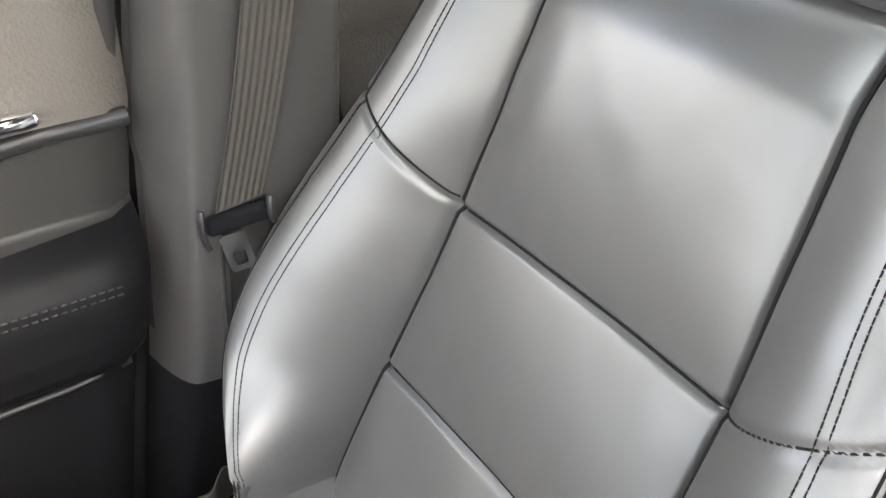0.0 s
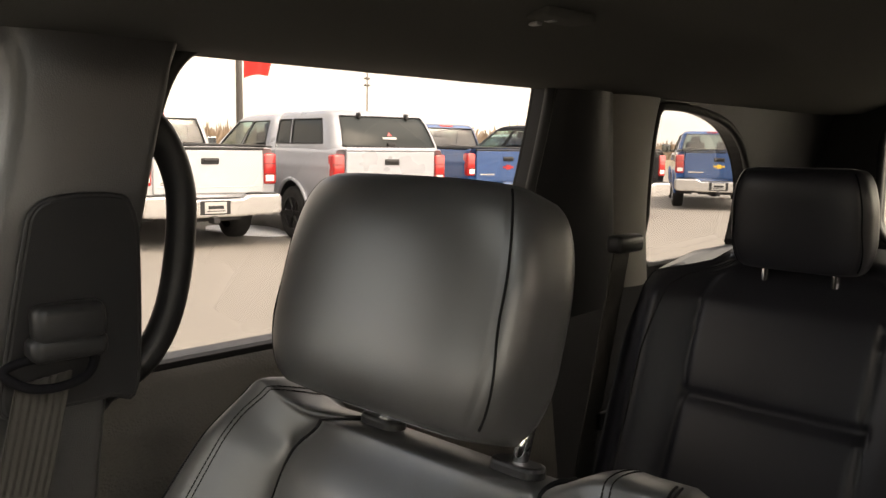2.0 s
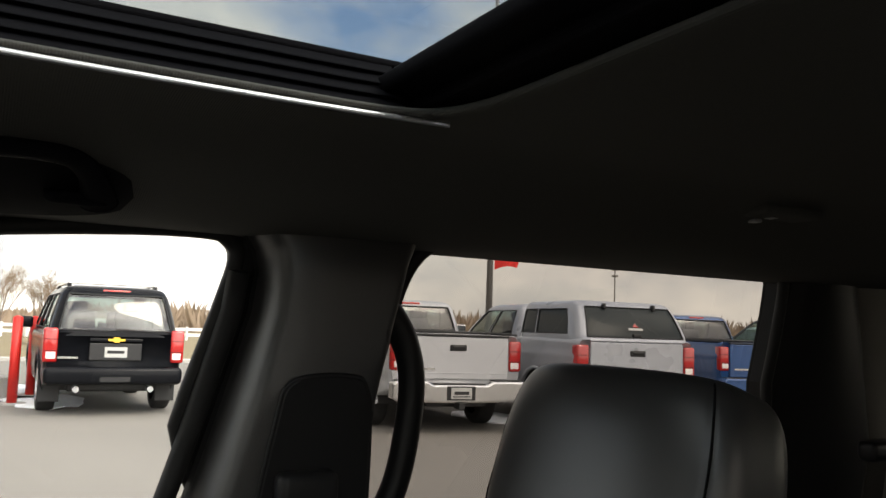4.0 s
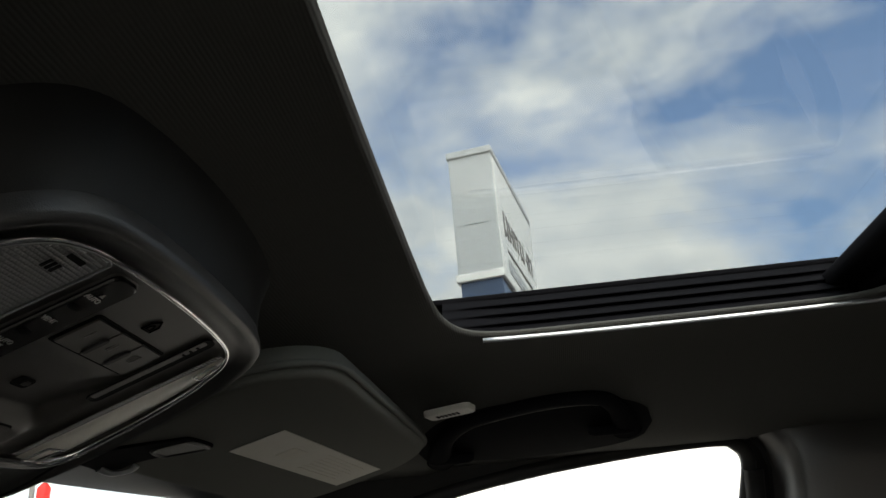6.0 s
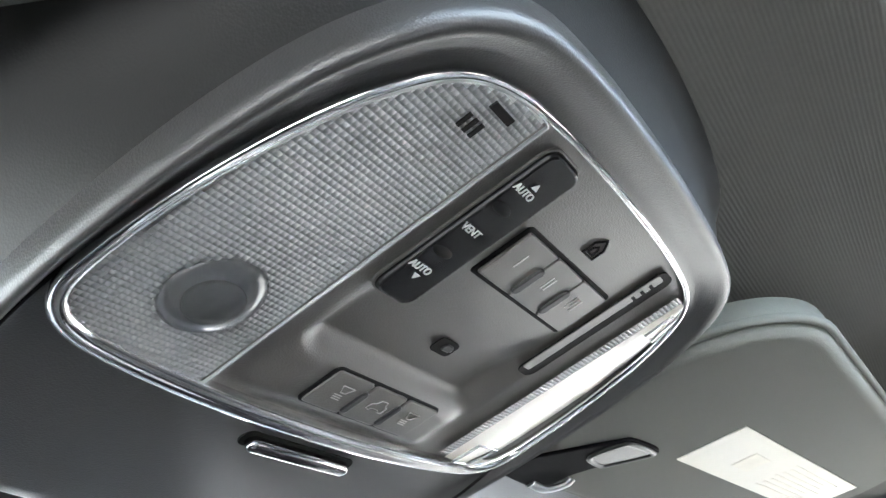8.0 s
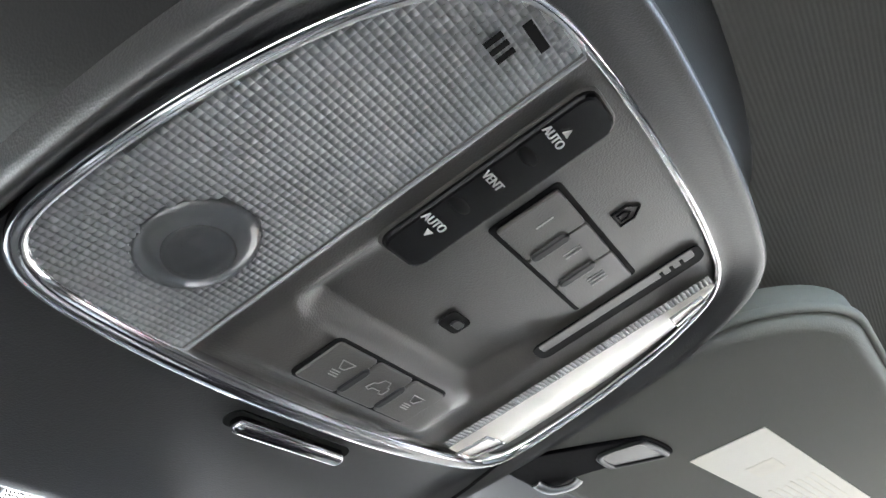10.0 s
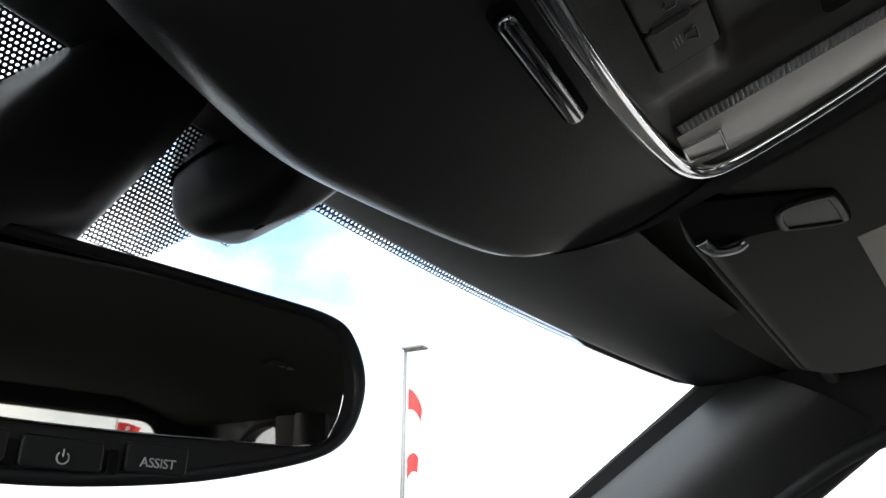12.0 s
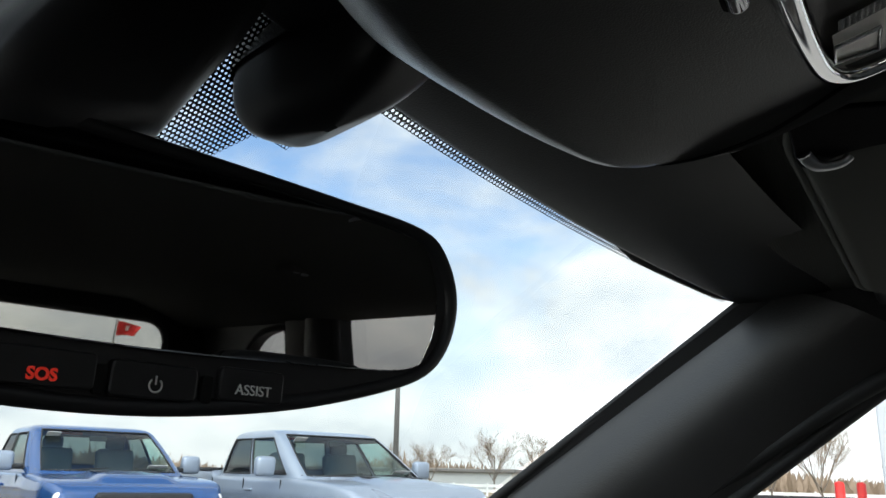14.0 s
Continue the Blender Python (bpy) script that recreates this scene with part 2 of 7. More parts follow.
# outside
ASPHALT = material("pale_dry_asphalt", (0.16, 0.15, 0.135), 0.85, colour2=(0.235, 0.22, 0.20), scale=0.35, bump=0.6, bump_scale=60, detail=9)
GRASS = material("dry_winter_grass", (0.17, 0.135, 0.075), 0.95, colour2=(0.25, 0.21, 0.13), scale=0.8, bump=0.8, bump_scale=14, detail=9)
SNOW = material("old_snow", (0.75, 0.77, 0.80), 0.7, scale=3, bump=0.5, bump_scale=20)
CONCRETE = material("light_concrete", (0.36, 0.35, 0.33), 0.8, colour2=(0.44, 0.43, 0.40), scale=2, bump=0.4, bump_scale=60)
RED_PAINT = material("red_bollard_paint", (0.50, 0.018, 0.014), 0.4, scale=4, bump=0.1, bump_scale=50)
SIGN_GREY = material("grey_sign_cladding", (0.40, 0.41, 0.40), 0.5, colour2=(0.43, 0.44, 0.43), scale=1.5)
SIGN_WHITE = material("white_sign_face", (0.72, 0.71, 0.66), 0.45, colour2=(0.76, 0.75, 0.70), scale=1.2)
SIGN_BLUE = material("dark_glass_sign_base", (0.03, 0.05, 0.09), 0.12, scale=2)
COLUMN = material("pale_grey_column_paint", (0.40, 0.42, 0.45), 0.4, scale=1.5)
BARK = material("grey_bark", (0.12, 0.095, 0.075), 0.9, colour2=(0.17, 0.14, 0.11), scale=6, bump=0.8, bump_scale=30)
# brown twigs, paled in colour for the haze of distance
TWIGS = material("hazed_brown_wood", (0.20, 0.145, 0.10), 0.95, colour2=(0.30, 0.23, 0.17), scale=0.4, bump=1.0, bump_scale=2)
POLE = material("weathered_pole", (0.17, 0.16, 0.15), 0.6, 0.4, scale=8)
FLAG = material("red_flag_cloth", (0.60, 0.03, 0.025), 0.8, scale=6, bump=0.3, bump_scale=20)
FLAG_WHITE = material("white_flag_cloth", (0.75, 0.75, 0.74), 0.8, scale=6, bump=0.3, bump_scale=20)
FENCE = material("white_fence", (0.62, 0.62, 0.60), 0.6, scale=3)
PAINT_WHITE = material("white_car_paint", (0.44, 0.45, 0.47), 0.25, coat=0.6, scale=1.2)
PAINT_SILVER = material("silver_car_paint", (0.34, 0.355, 0.39), 0.28, 0.35, coat=0.6, scale=1.2)
PAINT_PALE = material("pale_blue_silver_car_paint", (0.25, 0.29, 0.35), 0.28, 0.3, coat=0.6, scale=1.2)
PAINT_BLUE = material("blue_car_paint", (0.018, 0.065, 0.19), 0.25, 0.2, coat=0.8, scale=1.2)
PAINT_RAM = material("bright_blue_car_paint", (0.008, 0.075, 0.34), 0.22, 0.1, coat=0.9, scale=1.2)
PAINT_BLACK = material("black_car_paint", (0.004, 0.0045, 0.006), 0.22, coat=0.03, scale=1.2, spec=0.12)
CAR_GLASS = material("dark_car_window", (0.026, 0.031, 0.032), 0.10, spec=0.12, scale=2)
CAR_PANE = pane_material("green_car_glass", (0.66, 0.82, 0.78), 0.10)
CAR_PANE_DARK = pane_material("tinted_car_glass", (0.30, 0.335, 0.325), 0.09)
SEAT_GREY = material("dark_grey_seat_cloth", (0.06, 0.064, 0.068), 0.8, scale=20, bump=0.2, bump_scale=200)
TAIL_DARK = material("dark_red_lamp_divider", (0.10, 0.004, 0.004), 0.25, scale=8)
TAIL_RED = material("red_tail_lamp", (0.36, 0.010, 0.010), 0.15, coat=0.8, scale=8)
TAIL_WHITE = material("clear_tail_lamp", (0.70, 0.68, 0.66), 0.15, coat=0.6, scale=8)
TYRE = material("black_tyre", (0.015, 0.015, 0.015), 0.8, bump=0.4, bump_scale=60)
TRIM_BLACK = material("black_car_trim", (0.014, 0.014, 0.015), 0.55, scale=10)
BUMPER = material("chrome_bumper", (0.62, 0.62, 0.62), 0.16, 0.9, scale=4)
PLATE = material("white_dealer_plate", (0.42, 0.42, 0.41), 0.5, scale=8)
GOLD = material("gold_badge", (0.75, 0.50, 0.08), 0.25, 0.7, scale=8)
ORANGE = material("orange_machine_paint", (0.70, 0.12, 0.02), 0.4, scale=3)



# ---- building tools ----
XC = 0.02      # the car's centre line


def mesh_from(name, verts, faces, mat, parent=None, label="", smooth=True, m=None):
    """One mesh object, under its thing where a parent is given."""
    me = bpy.data.meshes.new(name)
    me.from_pydata([tuple(v) for v in verts], [], faces)
    me.materials.append(mat)
    me.update()
    if smooth:
        me.polygons.foreach_set("use_smooth", [True] * len(me.polygons))
    ob = new(name, me)
    if m is not None:
        ob.matrix_world = m
    if parent is not None:
        ob.parent = parent
    if label:
        ob["label"] = label
    return ob


def part(name, bm, mat, parent=None, label="", smooth=False, m=None):
    """A bmesh as one mesh object."""
    me = bpy.data.meshes.new(name)
    if smooth:
        for f in bm.faces:
            f.smooth = True
    bm.to_mesh(me)
    bm.free()
    me.materials.append(mat)
    ob = new(name, me)
    if m is not None:
        ob.matrix_world = m
    if parent is not None:
        ob.parent = parent
    if label:
        ob["label"] = label
    return ob


def thing(name, label, category, group="", kind=""):
    ob = new(name)
    ob.empty_display_size = 0.05
    return tagged(ob, label, category, group, kind)


def grid_faces(nu, nv, wrap_u=False, wrap_v=False, flip=False):
    out = []
    for i in range(nu if wrap_u else nu - 1):
        for j in range(nv if wrap_v else nv - 1):
            a, b, c, d = i * nv + j, ((i + 1) % nu) * nv + j, ((i + 1) % nu) * nv + (j + 1) % nv, i * nv + (j + 1) % nv
            out.append((a, d, c, b) if flip else (a, b, c, d))
    return out


def surf(name, fn, nu, nv, mat, parent=None, label="", thick=None, flip=False, wrap_u=False, m=None):
    """A sheet from fn(u, v), u and v from 0 to 1; thick: a vector by which a second skin lies behind it."""
    verts = [Vector(fn(i / (nu if wrap_u else nu - 1), j / (nv - 1))) for i in range(nu) for j in range(nv)]
    faces = grid_faces(nu, nv, wrap_u, False, flip)
    if thick is not None:
        k, t = len(verts), Vector(thick)
        verts += [v + t for v in verts]
        faces += [tuple(reversed([q + k for q in f])) for f in faces]
        rim = [] if wrap_u else [[j for j in range(nv)], [(nu - 1) * nv + j for j in range(nv)]]
        rim += [[i * nv for i in range(nu)], [i * nv + nv - 1 for i in range(nu)]]
        for line in rim:
            faces += [(a, b, b + k, a + k) for a, b in zip(line, line[1:])]
    return mesh_from(name, verts, faces, mat, parent, label, True, m)


def box_bm(sx, sy, sz, r=0.0, seg=3, at=(0, 0, 0), m=None):
    bm = bmesh.new()
    bmesh.ops.create_cube(bm, size=1.0)
    bmesh.ops.scale(bm, vec=(sx, sy, sz), verts=bm.verts)
    if r:
        bmesh.ops.bevel(bm, geom=bm.edges[:], offset=min(r, 0.49 * min(sx, sy, sz)), segments=seg, profile=0.5, affect="EDGES")
    bmesh.ops.translate(bm, vec=at, verts=bm.verts)
    if m is not None:
        bmesh.ops.transform(bm, matrix=m, verts=bm.verts)
    return bm


def prism_bm(poly, depth, bevel=0.0, seg=2, m=None):
    """A flat outline (x, y) made depth thick along +z, with its upper rim rounded."""
    bm = bmesh.new()
    vs = [bm.verts.new((x, y, 0)) for x, y in poly]
    f = bm.faces.new(vs)
    top = bmesh.ops.extrude_face_region(bm, geom=[f])
    up = [g for g in top["geom"] if isinstance(g, bmesh.types.BMVert)]
    bmesh.ops.translate(bm, vec=(0, 0, depth), verts=up)
    bmesh.ops.recalc_face_normals(bm, faces=bm.faces)
    if bevel:
        ups = set(up)
        rim = [e for e in bm.edges if e.verts[0] in ups and e.verts[1] in ups]
        bmesh.ops.bevel(bm, geom=rim, offset=bevel, segments=seg, profile=0.5, affect="EDGES")
    if m is not None:
        bmesh.ops.transform(bm, matrix=m, verts=bm.verts)
    return bm


def rounded(w, h, r, n=6, cx=0.0, cy=0.0):
    """A rectangle's outline with rounded corners."""
    out = []
    for sx, sy, a0 in ((1, 1, 0), (-1, 1, 90), (-1, -1, 180), (1, -1, 270)):
        for k in range(n + 1):
            a = radians(a0 + 90 * k / n)
            out.append((cx + sx * (w / 2 - r) + r * math.cos(a), cy + sy * (h / 2 - r) + r * math.sin(a)))
    return out


def smooth_loop(points, n=8, closed=True):
    """A Catmull-Rom line through a few points."""
    pts = [Vector(p) for p in points]
    k, out = len(pts), []
    for i in range(k if closed else k - 1):
        if closed:
            a, b, c, d = (pts[(i + o) % k] for o in (-1, 0, 1, 2))
        else:
            a, b, c, d = pts[max(i - 1, 0)], pts[i], pts[i + 1], pts[min(i + 2, k - 1)]
        for s in range(n):
            t = s / n
            out.append(0.5 * ((2 * b) + (c - a) * t + (2 * a - 5 * b + 4 * c - d) * t * t + (3 * b - a - 3 * c + d) * t ** 3))
    if not closed:
        out.append(pts[-1])
    return out


def tube_data(points, r, n=10, closed=False, flat=1.0, flat_axis=None):
    """Verts and faces of a round rod along a line; flat: squeezes it along flat_axis."""
    pts = [Vector(p) for p in points]
    k, verts, ref = len(pts), [], None
    rr = r if callable(r) else (lambda s: r)
    for i, p in enumerate(pts):
        t = (pts[(i + 1) % k] - pts[i - 1]) if closed else (pts[min(i + 1, k - 1)] - pts[max(i - 1, 0)])
        t = t.normalized() if t.length else Vector((0, 0, 1))
        if ref is None:
            ref = Vector((0, 0, 1)) if abs(t.z) < 0.9 else Vector((1, 0, 0))
            ref = (ref - t * ref.dot(t)).normalized()
        else:
            ref = (ref - t * ref.dot(t)).normalized()
        side = t.cross(ref)
        rad = rr(i / max(1, k - 1))
        for j in range(n):
            a = 2 * math.pi * j / n
            off = (ref * math.cos(a) + side * math.sin(a)) * rad
            if flat_axis is not None:
                ax = Vector(flat_axis).normalized()
                off -= ax * off.dot(ax) * (1 - flat)
            verts.append(p + off)
    faces = grid_faces(k, n, closed, True)
    if not closed:
        faces += [tuple(range(n - 1, -1, -1)), tuple((k - 1) * n + j for j in range(n))]
    return verts, faces


def tube(name, points, r, mat, parent=None, label="", n=10, closed=False, flat=1.0, flat_axis=None, m=None):
    v, f = tube_data(points, r, n, closed, flat, flat_axis)
    return mesh_from(name, v, f, mat, parent, label, True, m)


def cyl_bm(r, depth, n=24, r2=None, m=None):
    bm = bmesh.new()
    bmesh.ops.create_cone(bm, cap_ends=True, segments=n, radius1=r, radius2=r if r2 is None else r2, depth=depth)
    if m is not None:
        bmesh.ops.transform(bm, matrix=m, verts=bm.verts)
    return bm


def ball_bm(r, m=None, u=16, v=10):
    bm = bmesh.new()
    bmesh.ops.create_uvsphere(bm, u_segments=u, v_segments=v, radius=r)
    if m is not None:
        bmesh.ops.transform(bm, matrix=m, verts=bm.verts)
    return bm


def writing(name, text, size, m, mat, parent, label="", depth=0.0002, bold=0.0):
    """Raised lettering in the built-in font, as a mesh."""
    cu = bpy.data.curves.new(name, "FONT")
    cu.body, cu.size, cu.align_x, cu.align_y, cu.extrude, cu.offset = text, size, "CENTER", "CENTER", depth, bold
    tmp = bpy.data.objects.new(name, cu)
    scene.collection.objects.link(tmp)
    dg = bpy.context.evaluated_depsgraph_get()
    me = bpy.data.meshes.new_from_object(tmp.evaluated_get(dg))
    bpy.data.objects.remove(tmp)
    bpy.data.curves.remove(cu)
    me.materials.clear()
    me.materials.append(mat)
    ob = new(name, me)
    ob.matrix_world = m
    ob.parent = parent
    if label:
        ob["label"] = label
    return ob


def sstep(a, b, x):
    t = min(1.0, max(0.0, (x - a) / (b - a)))
    return t * t * (3 - 2 * t)


def lerp_table(table, x):
    """Straight-line reading of a short table of (x, y)."""
    if x <= table[0][0]:
        return table[0][1]
    for (x0, y0), (x1, y1) in zip(table, table[1:]):
        if x <= x1:
            return y0 + (y1 - y0) * (x - x0) / (x1 - x0)
    return table[-1][1]


def smooth_table(table, x):
    """Smooth reading of a short table of (x, y)."""
    if x <= table[0][0]:
        return table[0][1]
    for k in range(len(table) - 1):
        (x0, y0), (x1, y1) = table[k], table[k + 1]
        if x <= x1:
            xa, ya = table[max(k - 1, 0)]
            xb, yb = table[min(k + 2, len(table) - 1)]
            m0, m1 = (y1 - ya) / (x1 - xa) * (x1 - x0), (yb - y0) / (xb - x0) * (x1 - x0)
            t = (x - x0) / (x1 - x0)
            return (2 * t ** 3 - 3 * t * t + 1) * y0 + (t ** 3 - 2 * t * t + t) * m0 + (3 * t * t - 2 * t ** 3) * y1 + (t ** 3 - t * t) * m1
    return table[-1][1]


def holed_panel(name, outer, holes, xfun, thick, mat, parent=None, label="", sign=1):
    """A wall sheet in (y, z) with openings through it; xfun gives its x; thick lies outwards."""
    bm = bmesh.new()
    edges = []
    for loop in (outer, *holes):
        vs = [bm.verts.new((0, y, z)) for y, z in loop]
        edges += [bm.edges.new((vs[i], vs[(i + 1) % len(vs)])) for i in range(len(vs))]
    bmesh.ops.triangle_fill(bm, use_beauty=True, edges=edges, normal=(1, 0, 0))
    bm.faces.ensure_lookup_table()
    ext = bmesh.ops.extrude_face_region(bm, geom=bm.faces[:])
    back = {g for g in ext["geom"] if isinstance(g, bmesh.types.BMVert)}
    for v in bm.verts:
        v.co.x = sign * (xfun(v.co.y, v.co.z) + (thick if v in back else 0.0)) + XC
    bmesh.ops.recalc_face_normals(bm, faces=bm.faces)
    return part(name, bm, mat, parent, label)


def stitches(pts, r, mat, parent, dash=0.0042, gap=0.0016):
    """A row of short thread stitches along a line, in one mesh."""
    pts = [Vector(p) for p in pts]
    run = [0.0]
    for a, b in zip(pts, pts[1:]):
        run.append(run[-1] + (b - a).length)

    def at(d):
        k = 0
        while k < len(run) - 2 and run[k + 1] < d:
            k += 1
        return pts[k].lerp(pts[k + 1], (d - run[k]) / max(1e-9, run[k + 1] - run[k]))

    verts, faces, d = [], [], 0.0
    while d + dash < run[-1]:
        v, f = tube_data([at(d), at(d + dash)], lambda t: r, 5)
        k = len(verts)
        verts.extend(v)
        faces.extend([tuple(q + k for q in g) for g in f])
        d += dash + gap
    return mesh_from("stitching", verts, faces, mat, parent)


# ---- the car's shell ----
def wall_x(y, z):
    return 0.72 - 0.245 * (z - 1.19)


def roof_z(x, y):
    """Height of the headliner."""
    side = 0.066 * sstep(0.36, 0.60, abs(x - XC))
    front = 0.052 * sstep(0.23, 0.40, y)
    return max(1.548, 1.62 - side - front)


def screen_top(x):
    return 0.622 - 0.079 * ((x - XC) / 0.647) ** 2


def screen_z(x, y):
    return 1.552 - 0.68 * (y - screen_top(x))


FRONT_HOLE = [(0.80, 1.20), (0.72, 1.27), (0.59, 1.366), (0.521, 1.412), (0.446, 1.458), (0.386, 1.486), (0.283, 1.519), (0.158, 1.541), (0.023, 1.554),
              (-0.062, 1.557), (-0.086, 1.550), (-0.096, 1.532), (-0.085, 1.48), (-0.056, 1.364), (-0.03, 1.20)]
REAR_HOLE = [(-0.246, 1.205), (-0.256, 1.357), (-0.268, 1.44), (-0.276, 1.49), (-0.286, 1.522), (-0.300, 1.545), (-0.318, 1.557), (-0.345, 1.562), (-0.60, 1.564), (-0.86, 1.564), (-0.893, 1.558), (-0.905, 1.53),
             (-0.908, 1.405), (-0.90, 1.205)]
QUARTER_HOLE = [(-1.340, 1.235), (-1.286, 1.34), (-1.247, 1.448), (-1.232, 1.515), (-1.236, 1.536), (-1.258, 1.543), (-1.373, 1.540), (-1.48, 1.522), (-1.556, 1.485), (-1.62, 1.425), (-1.662, 1.355), (-1.68, 1.255), (-1.66, 1.238)]
def soft_corners(loop):
    """An outline with its corners rounded off."""
    return [(p.x, p.y) for p in smooth_loop([(y, z, 0) for y, z in loop], 4)]


QUARTER_HOLE = [(y if y > -1.40 else -1.40 + (y + 1.40) * 1.28, z) for y, z in QUARTER_HOLE]
REAR_HOLE = [(y, z + 0.006 if z > 1.5 else (z - 0.008 if z < 1.3 else z)) for y, z in REAR_HOLE]
FRONT_HOLE, REAR_HOLE, QUARTER_HOLE = soft_corners(FRONT_HOLE), soft_corners(REAR_HOLE), soft_corners(QUARTER_HOLE)
OUTER = [(-2.12, 1.19), (0.96, 1.19), (0.812, 1.357), (0.625, 1.485), (0.525, 1.55), (0.48, 1.68), (-2.12, 1.68)]

for side, word in ((1, "right"), (-1, "left")):
    tagged(holed_panel("wall_" + word, OUTER, (FRONT_HOLE, REAR_HOLE, QUARTER_HOLE), wall_x, 0.035, PLASTIC, sign=side),
           "black inner side of the car body with window openings", "car wall", kind="structure")
    for k, hole in enumerate((FRONT_HOLE, REAR_HOLE, QUARTER_HOLE)):
        win = thing("window_%d" % (k + 1 + (3 if side < 0 else 0)), ("clear front side window", "lightly tinted rear side window", "lightly tinted rear quarter window")[k] + " in a black rubber seal",
                    "car window", kind="structure")
        cy, cz = sum(p[0] for p in hole) / len(hole), sum(p[1] for p in hole) / len(hole)
        big = [(cy + (y - cy) * 1.03, cz + (z - cz) * 1.04) for y, z in hole]
        pane = mesh_from("pane", [(XC + side * (wall_x(y, z) + 0.03), y, z) for y, z in big], [tuple(range(len(big)))], GLASS if k == 0 else GLASS_TINT, win, smooth=False)
        pane.visible_shadow = False
        line = [(XC + side * (wall_x(y, z) - 0.002), y, z) for y, z in hole]
        dense = []
        for a, b in zip(line, line[1:] + line[:1]):
            dense.append(Vector(a))
        tube("seal", dense, 0.0085, RUBBER, win, n=8, closed=True)


# ---- headliner with the roof opening ----
def opening_point(a, grow=0.0):
    """Rounded outline of the roof opening by angle."""
    hx, hy, cy, e = 0.337 + grow, 0.190 + grow, 0.0205, 9.0
    c, s = math.cos(a), math.sin(a)
    if s > 0:                                  # the front edge bows gently forward
        hy += 0.0035 * max(0.0, 1 - (0.606 * c / max(s, 0.01)) ** 2)
    k = (abs(c / hx) ** e + abs(s / hy) ** e) ** (-1 / e)
    return XC + c * k, cy + s * k


def outer_point(a):
    c, s = math.cos(a), math.sin(a)
    k = min(0.655 / abs(c) if abs(c) > 1e-6 else 99, (0.58 if s > 0 else 2.14) / abs(s) if abs(s) > 1e-6 else 99)
    x, y = XC + c * k, 0.02 + s * k
    return x, y


LIP = [(0.016, 0.007), (0.008, 0.007), (0.002, 0.0058), (0.0, 0.0035), (0.005, 0.0006), (0.018, 0.0)]
NA = 240
angles = []
for q in range(NA):
    t = q / NA * 2 * math.pi
    angles.append(math.atan2(0.6 * math.sin(t), math.cos(t)))
verts, rows_n = [], len(LIP) + 36
for a in angles:
    ix, iy = opening_point(a)
    ox, oy = outer_point(a)
    d = Vector((ox - ix, oy - iy))
    n = d.normalized()
    for off, up in LIP:
        x, y = ix + n.x * off, iy + n.y * off
        verts.append((x, y, roof_z(x, y) + up))
    for k in range(36):
        t = (k + 1) / 36
        s = 0.018 / d.length + (1 - 0.018 / d.length) * t
        x, y = ix + d.x * s, iy + d.y * s
        if y > 0.24:
            y = 0.24 + (y - 0.24) * (screen_top(x) + 0.012 - 0.24) / (0.60 - 0.24)
        verts.append((x, y, roof_z(x, y)))
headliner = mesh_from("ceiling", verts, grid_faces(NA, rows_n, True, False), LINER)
tagged(headliner, "charcoal knit fabric headliner with a roof opening", "headliner", kind="structure")

roof = thing("roof", "dark metal roof panel of the car round the sunroof glass", "car roof", kind="structure")
for nm, sx, sy, at in (("panel", 0.26, 2.8, (XC + 0.64, -0.75, 1.70)), ("panel", 0.26, 2.8, (XC - 0.64, -0.75, 1.70)), ("panel", 1.04, 0.34, (XC, 0.49, 1.70)), ("panel", 1.04, 1.94, (XC, -1.17, 1.70))):
    part(nm, box_bm(sx, sy, 0.012, 0.004, 2, at), PAINT_BLACK, roof)
tail = thing("wall_rear", "black tailgate with a wide rounded rear window", "tailgate", kind="structure")
rear_open = rounded(1.02, 0.33, 0.075, 8, 0.0, 1.395)
rear_skin = bmesh.new()
rear_edges = []
for loop in ([(-0.76, 0.40), (0.76, 0.40), (0.76, 1.69), (-0.76, 1.69)], rear_open):
    vs = [rear_skin.verts.new((x + XC, -2.11, z)) for x, z in loop]
    rear_edges += [rear_skin.edges.new((vs[i], vs[(i + 1) % len(vs)])) for i in range(len(vs))]
bmesh.ops.triangle_fill(rear_skin, use_beauty=True, edges=rear_edges, normal=(0, 1, 0))
rear_back = bmesh.ops.extrude_face_region(rear_skin, geom=rear_skin.faces[:])
bmesh.ops.translate(rear_skin, vec=(0, -0.06, 0), verts=[g for g in rear_back["geom"] if isinstance(g, bmesh.types.BMVert)])
bmesh.ops.recalc_face_normals(rear_skin, faces=rear_skin.faces)
part("panel", rear_skin, PLASTIC, tail)
tube("seal", [(XC + x, -2.108, z) for x, z in rear_open], 0.010, RUBBER, tail, n=8, closed=True)
pane = part("pane", box_bm(1.06, 0.004, 0.37, 0, 1, (XC, -2.15, 1.395)), GLASS_REAR, tail, "lightly tinted glass")
pane.visible_shadow = False

lower = thing("wall_lower", "black lower sides and footwell of the car", "car body", kind="structure")
for side in (1, -1):
    part("side_panel", box_bm(0.05, 3.2, 0.85, 0.01, 2, (XC + side * 0.80, -0.55, 0.78)), PLASTIC, lower)
floor = part("floor", box_bm(1.6, 3.3, 0.06, 0.01, 2, (XC, -0.52, 0.36)), CARPET)
tagged(floor, "black carpeted car floor", "car floor", kind="structure")
dash = thing("dashboard", "plain black dashboard below the windscreen", "dashboard", kind="structure")
part("top_pad", box_bm(1.52, 0.42, 0.30, 0.08, 4, (XC, 1.02, 0.98)), PLASTIC, dash, smooth=True)
